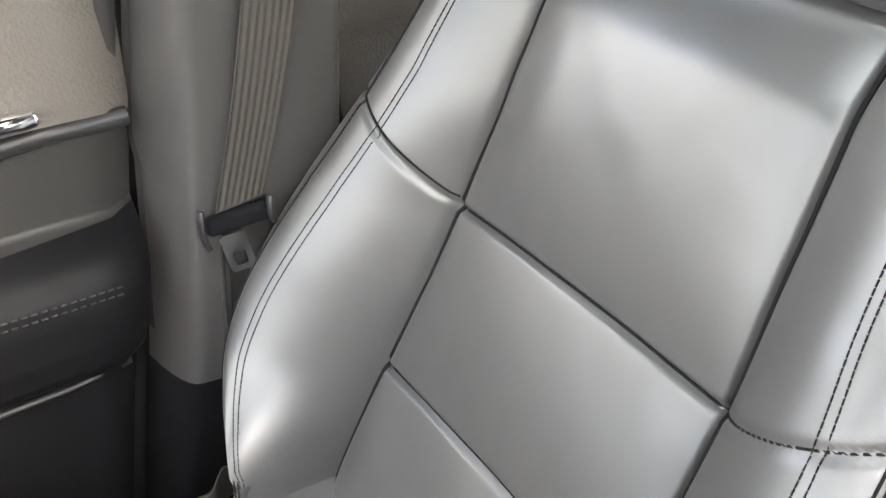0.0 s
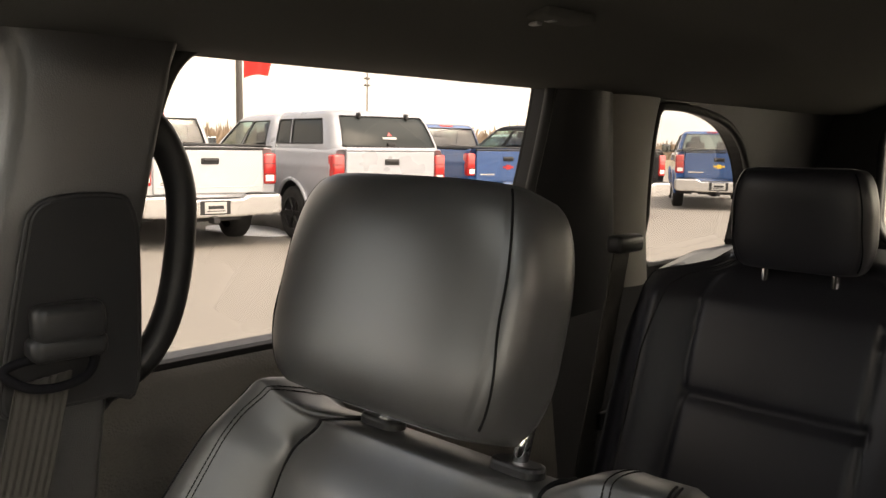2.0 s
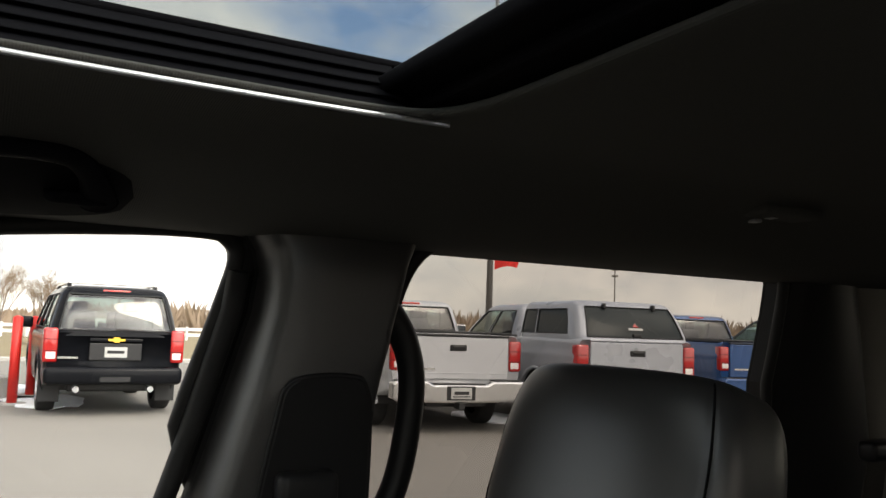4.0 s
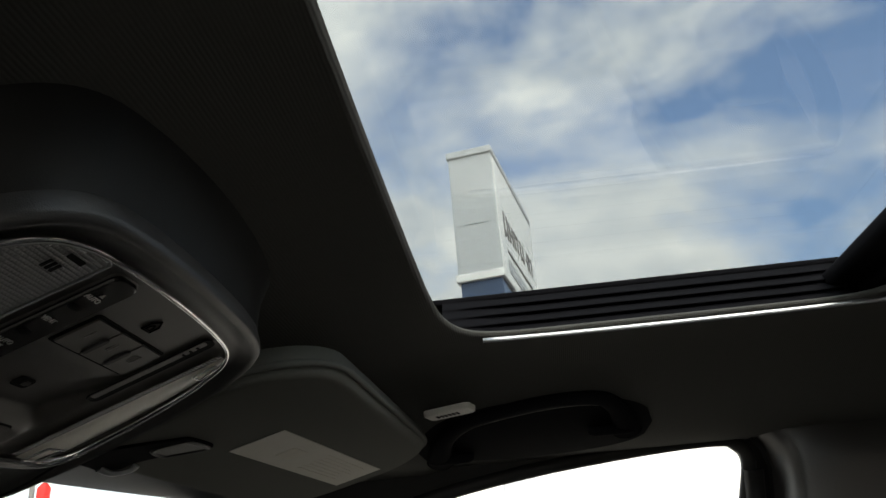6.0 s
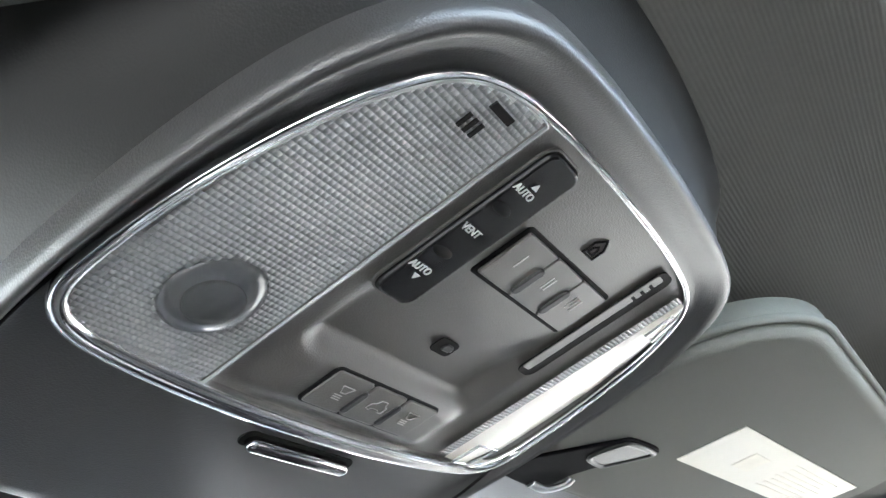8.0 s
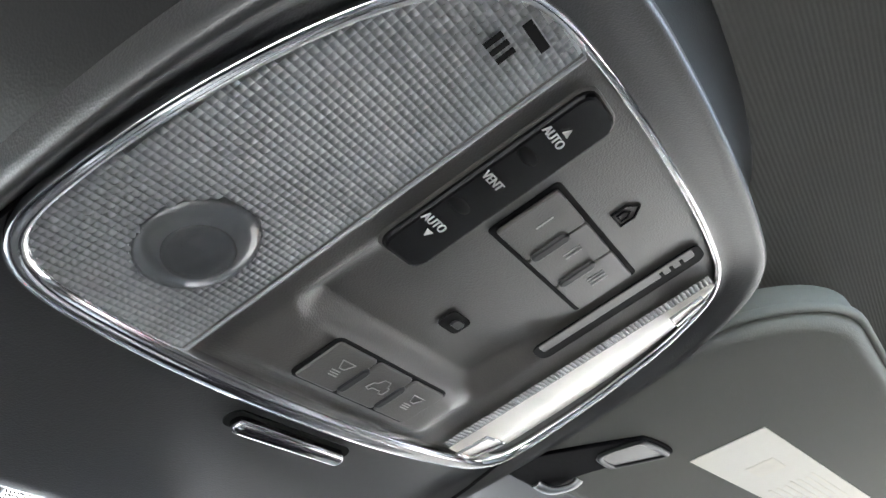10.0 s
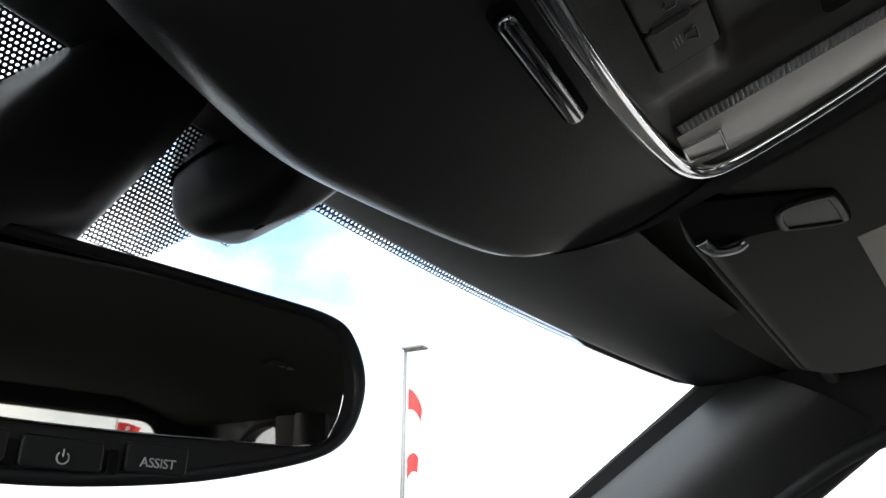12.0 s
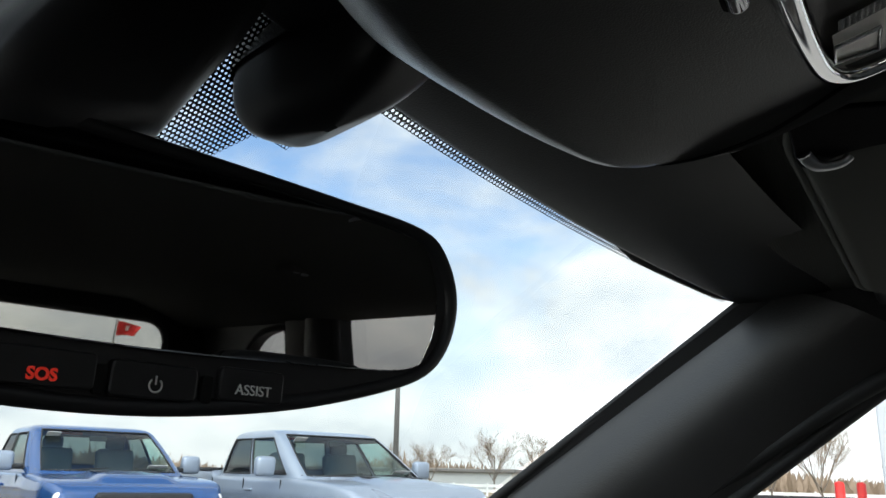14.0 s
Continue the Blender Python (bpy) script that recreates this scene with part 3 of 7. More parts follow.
part("bulkhead", box_bm(1.52, 0.06, 0.75, 0.01, 2, (XC, 1.12, 0.70)), PLASTIC, dash)

# ---- windscreen, header trim and pillars ----
screen = thing("windscreen", "raked clear windscreen with a dotted black edge band", "windscreen", kind="structure")
sv = lambda u, v: (XC + (u - 0.5) * 2 * (0.66 + 0.06 * v), screen_top(XC + (u - 0.5) * 1.32) - 0.02 + v * 0.52, screen_z(XC + (u - 0.5) * 1.32, screen_top(XC + (u - 0.5) * 1.32) - 0.02 + v * 0.52) + 0.004)
pane = surf("pane", sv, 24, 8, GLASS_SCREEN, screen)
pane.visible_shadow = False


def frit_dots(name, cells, parent, long=0.9):
    """Black ceramic printed between rows of clear holes: small octagonal frames laid on the glass."""
    verts, faces = [], []
    for x, y, pitch, hole in cells:
        k = len(verts)
        z = lambda q, w: screen_z(q, w) - 0.002
        for r, sq in ((0.5, True), (hole, False)):
            for j in range(8):
                a = j * math.pi / 4
                c, s = math.cos(a), math.sin(a)
                if sq:
                    m = max(abs(c), abs(s))
                    c, s = c / m, s / m
                px, py = x + c * pitch * (0.5 if sq else hole), y + s * pitch * long * (0.5 if sq else hole)
                verts.append((px, py, z(px, py)))
        faces += [(k + j, k + (j + 1) % 8, k + 8 + (j + 1) % 8, k + 8 + j) for j in range(8)]
    return mesh_from(name, verts, faces, FRIT, parent, smooth=False)


cells = []
pitch = 0.0022
for i in range(-95, 76):                      # the patch round the camera housing
    for j in range(0, 48):
        x, y = 0.035 + i * pitch + (j % 2) * pitch / 2, 0.600 + j * pitch * 0.9
        edge = 0.684 - 0.024 * sstep(0.093, 0.112, x) - 0.040 * sstep(0.125, 0.16, x)
        if -0.16 < x < 0.175 and y < edge:
            fade = sstep(edge - 0.03, edge, y)
            cells.append((x, y, pitch, 0.30 + 0.09 * fade))
frit = frit_dots("dotted_band", cells, screen)
frit["kind"] = "stuff"
cells = []
for i in range(0, 150):                       # the narrow band along the header
    for j in range(3):
        x = 0.15 + i * 0.0034 + (j % 2) * 0.0017
        y = screen_top(x) + 0.0012 + j * 0.0025
        if x < 0.655:
            cells.append((x, y, 0.0034, 0.26 + 0.06 * j))
frit = frit_dots("dotted_edge", cells, screen, 0.735)
frit["kind"] = "stuff"

header = thing("header_trim", "black trim along the top of the windscreen", "trim", kind="structure")


def header_fn(u, v):
    x = XC - 0.66 + 1.32 * u
    y0 = screen_top(x)
    if v < 0.5:
        t = v / 0.5
        y, z = y0 - 0.12 + 0.112 * t, 1.552 - 0.010 * math.sin(math.pi * 0.5 * t)
    else:
        t = (v - 0.5) / 0.5
        y, z = y0 - 0.008 + 0.014 * t, 1.542 + 0.016 * t * t
    return x, y, z


surf("header_skin", header_fn, 40, 13, PLASTIC, header, flip=True)

for side, word in ((1, "passenger"), (-1, "driver")):
    trim = thing("windscreen_pillar", "dark satin plastic trim on the %s's windscreen pillar" % word, "pillar trim", kind="structure")

    def pillar_fn(u, v, s=side):
        a = Vector((0.641 + 0.055 * u, 0.510 + 0.411 * u, 1.556 - 0.282 * u))         # beside the glass
        b = Vector((0.655 + 0.05 * u, 0.385 + 0.36 * u, 1.492 - 0.262 * u))            # beside the door window
        p = a.lerp(b, v)
        bulge = math.sin(math.pi * min(1, max(0, v))) ** 0.8
        return Vector((XC + s * (p.x - 0.030 * bulge), p.y - 0.006 * bulge, p.z + 0.004 * bulge))

    surf("skin", pillar_fn, 24, 18, PILLAR, trim, flip=side > 0)
    edge = [pillar_fn(k / 12, 0.0) + Vector((0, 0.004, 0.004)) for k in range(13)]
    tube("edge_seal", edge, 0.006, RUBBER, trim, n=6)
    edge = [pillar_fn(k / 12, 1.0) for k in range(13)]
    tube("door_seal", edge, 0.008, RUBBER, trim, n=6)

# ---- middle pillar ----
PF = [(0.45, 0.09), (0.72, 0.03), (0.80, 0.012), (1.03, -0.022), (1.20, -0.046), (1.36, -0.086), (1.48, -0.113), (1.525, -0.116), (1.55, -0.106), (1.57, -0.085), (1.60, -0.06)]
PR = [(0.45, -0.16), (0.72, -0.20), (1.05, -0.212), (1.23, -0.220), (1.40, -0.248), (1.477, -0.262), (1.53, -0.274), (1.56, -0.288), (1.60, -0.30)]
PX = [(0.45, 0.70), (0.72, 0.665), (0.95, 0.652), (1.10, 0.642), (1.25, 0.622), (1.40, 0.600), (1.52, 0.592), (1.60, 0.60)]


def pillar_b(z, v, s=1):
    """Surface of the middle pillar trim: v from its front edge to its rear edge."""
    y = lerp_table(PF, z) * (1 - v) + lerp_table(PR, z) * v
    inner, outer = lerp_table(PX, z), wall_x(0, z) + XC - 0.006 if z > 1.0 else 0.75
    lift = 0.80 * (1 - (1 - min(1.0, v / 0.16)) ** 2.4) + 0.20 * (1 - (1 - min(1.0, v / 0.55)) ** 2.0)
    if v > 0.86:
        lift = 1 - sstep(0.86, 1.0, v) ** 2
    return Vector((XC + s * (outer + (inner - outer) * lift - XC), y, z))


for side in (1, -1):
    post = thing("middle_pillar", "charcoal grained plastic trim on the pillar behind the front door", "pillar trim", kind="structure")
    surf("upper_trim", lambda u, v, s=side: pillar_b(0.755 + 0.85 * u, v, s), 60, 40, PILLAR, post, flip=side < 0)
    surf("edge_trim", lambda u, v, s=side: pillar_b(0.80 + 0.78 * u, 0.002 + 0.012 * v, s) + Vector((-s * 0.002, 0.002, 0)), 40, 6, RUBBER, post, "black front edge", flip=side < 0)
    surf("lower_trim", lambda u, v, s=side: pillar_b(0.40 + 0.352 * u, v, s) + Vector((s * 0.006, 0, 0)), 20, 30, DOOR_BLACK, post, flip=side < 0)
    tube("door_seal", [Vector((XC + side * (wall_x(0, z) - 0.012), lerp_table(PF, z) + 0.018, z)) for z in [0.6 + 0.04 * k for k in range(24)]], 0.011, RUBBER, post, n=8)

# ---- rear pillar ----
for side in (1, -1):
    trim = thing("rear_pillar", "pale grey plastic trim on the pillar ahead of the quarter window", "pillar trim", kind="structure")
    def pale_fn(u, v, s=side):
        z = 1.20 + 0.37 * u
        y = (-1.075 - 0.50 * (1.53 - z)) * (1 - v) + smooth_table([(1.20, -1.352), (1.235, -1.332), (1.34, -1.278), (1.448, -1.239), (1.515, -1.224), (1.57, -1.222)], z) * v
        return Vector((XC + s * (wall_x(0, z) - 0.004 - 0.020 * math.sin(math.pi * v) ** 0.5), y, z))

    surf("skin", pale_fn, 20, 16, PILLAR_LIGHT, trim, flip=side < 0)
    surf("edge_skin", lambda u, v, s=side: Vector((XC + s * (wall_x(0, 1.17 + 0.42 * u) - 0.004 - 0.03 * math.sin(math.pi * v) ** 0.6), -0.918 - (0.157 + 0.50 * (0.36 - 0.42 * u)) * v, 1.17 + 0.42 * u)), 20, 16, PLASTIC, trim, flip=side < 0)

# ---- door panels ----
DOOR_X = [(0.45, 0.700), (0.74, 0.698), (0.806, 0.694), (0.814, 0.678), (0.83, 0.668), (0.86, 0.660), (0.90, 0.658), (0.922, 0.663), (0.940, 0.680), (0.953, 0.705), (0.960, 0.728), (1.03, 0.728), (1.19, 0.724), (1.203, 0.735)]
DOOR_Y = [(0.45, 0.12), (0.745, 0.050), (0.926, 0.004), (1.06, -0.025), (1.20, -0.036)]
for side in (1, -1):
    door = thing("door_%d" % (1 if side > 0 else 4), "dark grained vinyl front door panel with a stitched black armrest", "car door", kind="structure")

    def door_fn(u, v, s=side):
        z = 0.45 + 0.753 * u
        y = lerp_table(DOOR_Y, z) * (1 - v) + 1.0 * v
        zz = z + (-0.03 * (y - 0.0) if 0.72 < z < 1.0 else 0)
        round_in = 0.02 * (1 - sstep(0, 0.02, v))
        return Vector((XC + s * (lerp_table(DOOR_X, zz) + round_in - XC), y, z))

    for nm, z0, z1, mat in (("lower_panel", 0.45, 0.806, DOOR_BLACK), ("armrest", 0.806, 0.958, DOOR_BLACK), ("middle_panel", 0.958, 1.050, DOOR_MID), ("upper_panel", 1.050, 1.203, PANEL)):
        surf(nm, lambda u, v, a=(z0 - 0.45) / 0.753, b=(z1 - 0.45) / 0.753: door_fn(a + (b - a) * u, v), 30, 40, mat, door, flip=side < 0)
    # added paler rod for the light along the lower panel's top edge
    tube("lit_edge", [door_fn((0.798 + 0.006 * k / 10 - 0.45) / 0.753, 0.01 + 0.6 * k / 10) + Vector((-side * 0.001, 0, 0)) for k in range(11)], 0.004, PLASTIC, door, n=8)
    tube("ledge", [(XC + side * 0.712, lerp_table(DOOR_Y, 1.05) + 0.006, 1.050), (XC + side * 0.710, 0.06, 1.052), (XC + side * 0.706, 0.14, 1.050), (XC + side * 0.70, 0.6, 1.03)], 0.009, PLASTIC, door, n=12)
    for off in (0, 0.007):
        line = [door_fn((0.920 - off + 0.012 * k / 30 - 0.45) / 0.753, 0.032 + 0.35 * k / 30) + Vector((-side * 0.0015, 0, 0)) for k in range(31)]
        stitches(line, 0.0010, THREAD, door, 0.0055, 0.0028)
    hd = [(XC + side * 0.700, 0.060, 1.074), (XC + side * 0.694, 0.085, 1.076), (XC + side * 0.694, 0.15, 1.078), (XC + side * 0.702, 0.18, 1.078)]
    tube("handle", smooth_loop(hd, 6, False), 0.0075, CHROME, door, "chrome pull handle", n=12)
    rear = thing("door_%d" % (2 if side > 0 else 3), "dark grained vinyl rear door panel with a chrome pull", "car door", kind="structure")
    RX = [(0.45, 0.71), (0.90, 0.70), (1.02, 0.716), (1.078, 0.722), (1.083, 0.714), (1.16, 0.712), (1.168, 0.718), (1.20, 0.724), (1.212, 0.738)]
    surf("panel_skin", lambda u, v, s=side: Vector((XC + s * (lerp_table(RX, 0.45 + 0.762 * u) - XC + 0.0), -0.225 - 0.80 * v, 0.45 + 0.762 * u)), 90, 12, PANEL, rear, flip=side < 0)
    tube("handle", [(XC + side * 0.692, -0.266, 1.020), (XC + side * 0.690, -0.30, 1.030), (XC + side * 0.69, -0.36, 1.034)], 0.004, CHROME, rear, "chrome pull handle", n=8)
    part("lock_bezel", ball_bm(0.02, Matrix.Translation((XC + side * 0.694, -0.362, 1.117)) @ Matrix.Diagonal((0.5, 0.75, 1.2, 1))), STEEL, rear, "satin silver bezel", smooth=True)


# ---- front seats ----
SEAT_O = Vector((0.343, -0.304, 1.218))
LEAN = radians(20)
WID_R = [(-0.72, 0.100), (-0.62, 0.104), (-0.56, 0.124), (-0.52, 0.158), (-0.49, 0.194), (-0.455, 0.233), (-0.42, 0.261), (-0.38, 0.273), (-0.34, 0.276), (-0.25, 0.266), (-0.17, 0.247), (-0.08, 0.227), (-0.02, 0.206), (0.0, 0.194)]
WID_L = [(-0.72, 0.150), (-0.62, 0.178), (-0.55, 0.212), (-0.48, 0.242), (-0.42, 0.259), (-0.35, 0.267), (-0.25, 0.263), (-0.17, 0.252), (-0.08, 0.245), (-0.04, 0.2425), (-0.015, 0.239), (0.0, 0.235)]
BOL = [(-0.72, 0.060), (-0.60, 0.086), (-0.50, 0.108), (-0.35, 0.100), (-0.17, 0.060), (-0.06, 0.036), (0.0, 0.026)]


def groove(d, w, depth):
    return -depth * math.exp(-(d / w) ** 2)


def insert_half(h):
    return 0.131 + 0.008 * sstep(0.08, 0.24, -h) + 0.010 * sstep(0.2, 0.45, -h) - 0.025 * sstep(0.5, 0.7, -h)


def seat_point(c, hr, b=0.0, d=0.0):
    """A point of the backrest's skin: c from -1 to 1 over the insert and on to 2 over a side bolster, hr its height, b the roll over the top, d round the side."""
    a, sg = abs(c), (1 if c > 0 else -1)
    w = smooth_table(WID_R if sg > 0 else WID_L, hr)
    si = insert_half(hr) - ((0.010 * sstep(-0.12, 0.0, hr) + 0.016 * sstep(-0.03, 0.0, hr) + 0.045 * math.sin(b)) - 0.007 - 0.006 * sstep(0.12, 0.25, -hr) if sg > 0 else 0.006 * sstep(-0.12, 0.0, hr))
    s = a * si if a <= 1 else si + (a - 1) * (w - si)
    top = 0.012 + ((0.020 if sg > 0 else 0.026) * sstep(0.115, 0.19, s)) - (0.016 * sstep(1.75, 2.0, a) if sg > 0 else -0.002 * sstep(1.6, 1.95, a))
    h = hr if hr < -0.12 else -0.12 + (hr + 0.12) / 0.12 * (top + 0.12)
    f = 0.052 * sstep(0.20, 0.65, -h) - 0.012 * sstep(-0.05, 0.0, hr)
    bol = smooth_table(BOL, hr)
    if a <= 1:
        if h < -0.228:
            cell = 0.0085 * max(0.0, math.sin(math.pi * ((-h - 0.228) % 0.17) / 0.17)) ** 0.8
        else:
            cell = 0.010 * max(0.0, math.sin(math.pi * min(1, (-h + 0.05) / 0.278))) ** 0.7
        f += cell * (1 - a ** 6)
        for hs in (-0.228, -0.398, -0.568):
            f += groove(h - hs - 0.004 * (1 - a * a), 0.0034, 0.006)
    else:
        q = a - 1
        crest = 0.88 if sg > 0 else 0.72
        f += bol * (1.06 if sg > 0 else 1.0) * (math.sin(math.pi / 2 * min(1.0, q / crest)) ** 0.9 if q < crest else 1 - (0.12 if sg > 0 else 0.30) * ((q - crest) / (1 - crest)) ** 2)
        f += groove(h + 0.228 - q * (w - si) * 0.62, 0.0030, 0.0042)
    f += groove((a - 1) * (si if a < 1 else w - si), 0.0032, 0.0065)
    f += 0.0011 * noise.noise(Vector((sg * s * 13, h * 9, 2.0))) + 0.0005 * noise.noise(Vector((sg * s * 40, h * 28, 5.0)))
    roll = 0.05 * (1 - math.cos(b))
    s += (0.007 + 0.018 * sstep(-0.06, -0.22, hr) * sstep(-0.58, -0.46, hr) if sg > 0 else 0.016 - 0.006 * sstep(-0.04, 0.0, hr)) * math.sin(d)
    if sg < 0:
        s -= 0.014 * (1 - math.cos(b)) * sstep(1.3, 2.0, a)
        h -= 0.003 * math.sin(b) * sstep(1.4, 2.0, a)
    n = f - roll - 0.020 * (1 - math.cos(d))
    return Vector((sg * s, n, h + 0.013 * math.sin(b)))


COLS = ([("side", -1.0, t) for t in (1.0, 0.88, 0.76, 0.64, 0.52, 0.40, 0.28, 0.16)] + [("side", -1.0, 0.0), ("side", -0.75, 0.0), ("side", -0.5, 0.0), ("side", -0.25, 0.0)] + [("face", -2 + k / 24, 0) for k in range(23)] + [("face", -1.058 + 0.0145 * k, 0) for k in range(4)]
        + [("face", x, 0) for x in [-1 + 0.012 * k for k in range(5)] + [-0.94 + 0.94 * k / 26 for k in range(1, 27)]])
COLS += [(kind, -c, k) for kind, c, k in reversed(COLS[:-1])]
ROWS = [(h, 0.0) for h in sorted({round(-0.70 + 0.0025 * k, 5) for k in range(281)} | {round(hs - 0.010 + 0.00125 * k, 5) for hs in (-0.228, -0.398, -0.568) for k in range(20)})] + [(0.0, math.pi / 2 * k / 12) for k in range(1, 13)]


def backrest_mesh(name, parent):
    verts = []
    for hr, b in ROWS:
        deep = 0.115 - 0.040 * sstep(-0.16, 0.0, hr)
        for kind, c, k in COLS:
            if kind == "face":
                p = seat_point(c, hr, b)
            else:
                sg = 1 if c > 0 else -1
                p = seat_point(2.0 * sg, hr, b, math.pi / 2 * abs(c))
                if k:
                    p = Vector((p.x * (1 - (0.18 if sg > 0 else 0.10) * k ** 2.6), p.y + (-deep - p.y) * math.sin(math.pi / 2 * k), p.z - 0.010 * k * k * sstep(-0.04, 0.0, hr)))
                if sg < 0:
                    p.z -= 0.008 * abs(c) * sstep(-0.03, 0.0, hr)
            p.y = max(p.y, -deep)
            verts.append(p)
    nc = len(COLS)
    last = verts[-nc:]
    verts += [Vector((p.x * 0.98, -0.066, p.z - 0.008)) for p in last]
    first = verts[:nc]
    verts += [Vector((p.x, -0.115, p.z)) for p in first]
    nr = len(ROWS) + 1
    faces = grid_faces(nr, nc, False, False, True)
    k0 = nr * nc
    faces += [(j, j + 1, k0 + j + 1, k0 + j) for j in range(nc - 1)]
    ring = [k0 + j for j in range(nc)] + [i * nc + nc - 1 for i in range(nr)] + [(nr - 1) * nc + j for j in range(nc - 2, -1, -1)] + [i * nc for i in range(nr - 2, -1, -1)]
    faces.append(tuple(ring))
    return mesh_from(name, verts, faces, LEATHER, parent)


def on_seat(c, hr, b=0.0, up=0.001):
    return seat_point(c, hr, b) + Vector((0, up, up * math.sin(b)))


def head_rest_mesh(name, parent, mat, half_w, height, n0, depth):
    """A cushion: rounded slab, narrower at its back and top."""
    rows, cols, verts, sides = 48, 128, [], ([], [])
    for i in range(rows):
        t = i / (rows - 1)
        e = (1 - abs(2 * t - 1) ** 4.5) ** (1 / 3.2)
        e = max(e, 0.02)
        lean = 0.012 * (t - 0.5)
        taper = 1 - 0.06 * sstep(0.55, 1.0, t) - 0.05 * sstep(0.35, 0.0, t)
        for j in range(cols):
            a = 2 * math.pi * j / cols
            c, s = math.cos(a), math.sin(a)
            x = math.copysign(abs(c) ** 0.43, c)
            y = math.copysign(abs(s) ** (0.36 if s > 0 else 0.56), s)
            w = half_w * taper * (0.80 + 0.20 * e) * (1 if y > -0.2 else 1 - 0.18 * (-y - 0.2))
            d = depth / 2 * (0.45 + 0.55 * e)
            yy = y * d + (0.010 * (1 - x * x) * (1 if y > 0 else 0)) * e + lean
            g = 0.0
            if y > 0.3 and 0.05 < t < 0.97:
                g = groove(abs(x) - 0.90, 0.010, 0.0022)
            verts.append((w * x * (0.86 + 0.14 * e), n0 - depth / 2 + yy + g, t * height))
        turn = 38 - 14 * sstep(0.50, 0.02, t)
        for k, deg in ((0, turn), (1, 180 - turn)):
            f = cols * deg / 360
            j0 = int(f)
            lo, hi = Vector(verts[i * cols + j0]), Vector(verts[i * cols + j0 + 1])
            if 2 < i < rows - 2:
                sides[k].append(lo.lerp(hi, f - j0) + Vector((0.0003 * (1 - 2 * k), 0.0004, 0)))
    faces = grid_faces(rows, cols, False, True)
    faces += [tuple(range(cols - 1, -1, -1)), tuple((rows - 1) * cols + j for j in range(cols))]
    rest = mesh_from(name, verts, faces, mat, parent)
    for line in sides:
        tube("seam", line, 0.0010, SEAM, rest, n=5)
    return rest


def front_seat(name, label):
    seat = thing(name, label, "car seat", "front seats")
    backrest_mesh("backrest", seat)
    heights = [-0.66 * (1 - k / 90) for k in range(91)]
    for sg in (1, -1):
        # twin stitch lines along each side bolster, and the welt outside them
        for off in (-0.026, 0.026):
            line = [on_seat(sg * (1 + (0.61 + 0.06 * sstep(0.1, 0.4, -h) if sg > 0 else 0.58 - 0.03 * sstep(0.0, 0.05, -h) + 0.14 * sstep(0.07, 0.2, -h)) + off), h, 0.0, 0.0004) for h in heights]
            line += [on_seat(sg * (1 + (0.61 if sg > 0 else 0.58) + off), 0.0, math.pi / 2 * k / 6, 0.0004) for k in range(1, 7)]
            stitches(line, 0.00052, SEAM, seat, 0.0040, 0.0007)
        for off in (1.925, 1.955):
            line = [on_seat(sg * off, h, 0.0, 0.0005) for h in heights] + [on_seat(sg * off, 0.0, math.pi / 2 * k / 6, 0.0005) for k in range(1, 5)]
            tube("welt", line, 0.0009, SEAM, seat, n=6)
        line = [on_seat(sg, h, 0.0, 0.0026) for h in heights] + [on_seat(sg, 0.0, math.pi / 2 * k / 10, 0.0026) for k in range(1, 10)]
        tube("seam", line, 0.0023, SEAM, seat, n=6)
        cross = []
        for k in range(25):
            q = 0.02 + 0.93 * k / 24
            h = -0.228
            for _ in range(4):
                p = seat_point(sg * (1 + q), h)
                h = -0.228 + (abs(p.x) - insert_half(h)) * 0.62
            cross.append(on_seat(sg * (1 + q), h, 0.0, 0.0004))
        tube("seam", cross, 0.0011, SEAM, seat, n=5)
    for hs in (-0.228, -0.398, -0.568):
        tube("seam", [on_seat(c, hs + 0.004 * (1 - c * c), 0.0, 0.0006) for c in [-0.985 + 1.97 * k / 40 for k in range(41)]], 0.0013, SEAM, seat, n=5)
    rest = head_rest_mesh("head_restraint", seat, LEATHER, 0.135, 0.190, 0.052, 0.118)
    rest.location = (0.023, 0, 0.036)
    for s0 in (-0.092, 0.052):
        part("post", cyl_bm(0.0062, 0.11, 16, m=Matrix.Translation((s0, -0.030, 0.055))), CHROME, seat, "chrome head restraint post", smooth=True)
        part("post_collar", prism_bm(rounded(0.045, 0.024, 0.0115, 8), 0.008, 0.003, m=Matrix.Translation((s0, -0.030, 0.024)) @ pose(0, 0, 0, -14)), SATIN, seat, "black plastic collar", smooth=False)
    cushion = surf("cushion", lambda u, v: ((v - 0.5) * 0.48, 0.50 * u, -0.76 + 0.05 * abs(2 * v - 1) ** 2 - 0.06 * sstep(0.8, 1.0, u) - 0.06 * sstep(0.85, 1, abs(2 * v - 1))), 24, 24, LEATHER, seat, thick=(0, 0, -0.16))
    cushion.rotation_euler = (LEAN, 0, 0)
    cushion.location = (0, -0.20, 0.0)
    part("seat_base", box_bm(0.42, 0.44, 0.14, 0.02, 3, (0, 0.04, -0.95), pose(0, 0, 0, math.degrees(LEAN))), PLASTIC, seat)
    return seat


passenger_seat = front_seat("passenger_seat", "black leather front seat with stitched seams and chrome-posted head restraint")
passenger_seat.matrix_world = Matrix.Translation(SEAT_O) @ pose(0, 0, 0, 0, 0, 1) @ pose(0, 0, 0, math.degrees(LEAN))
bpy.context.view_layer.update()
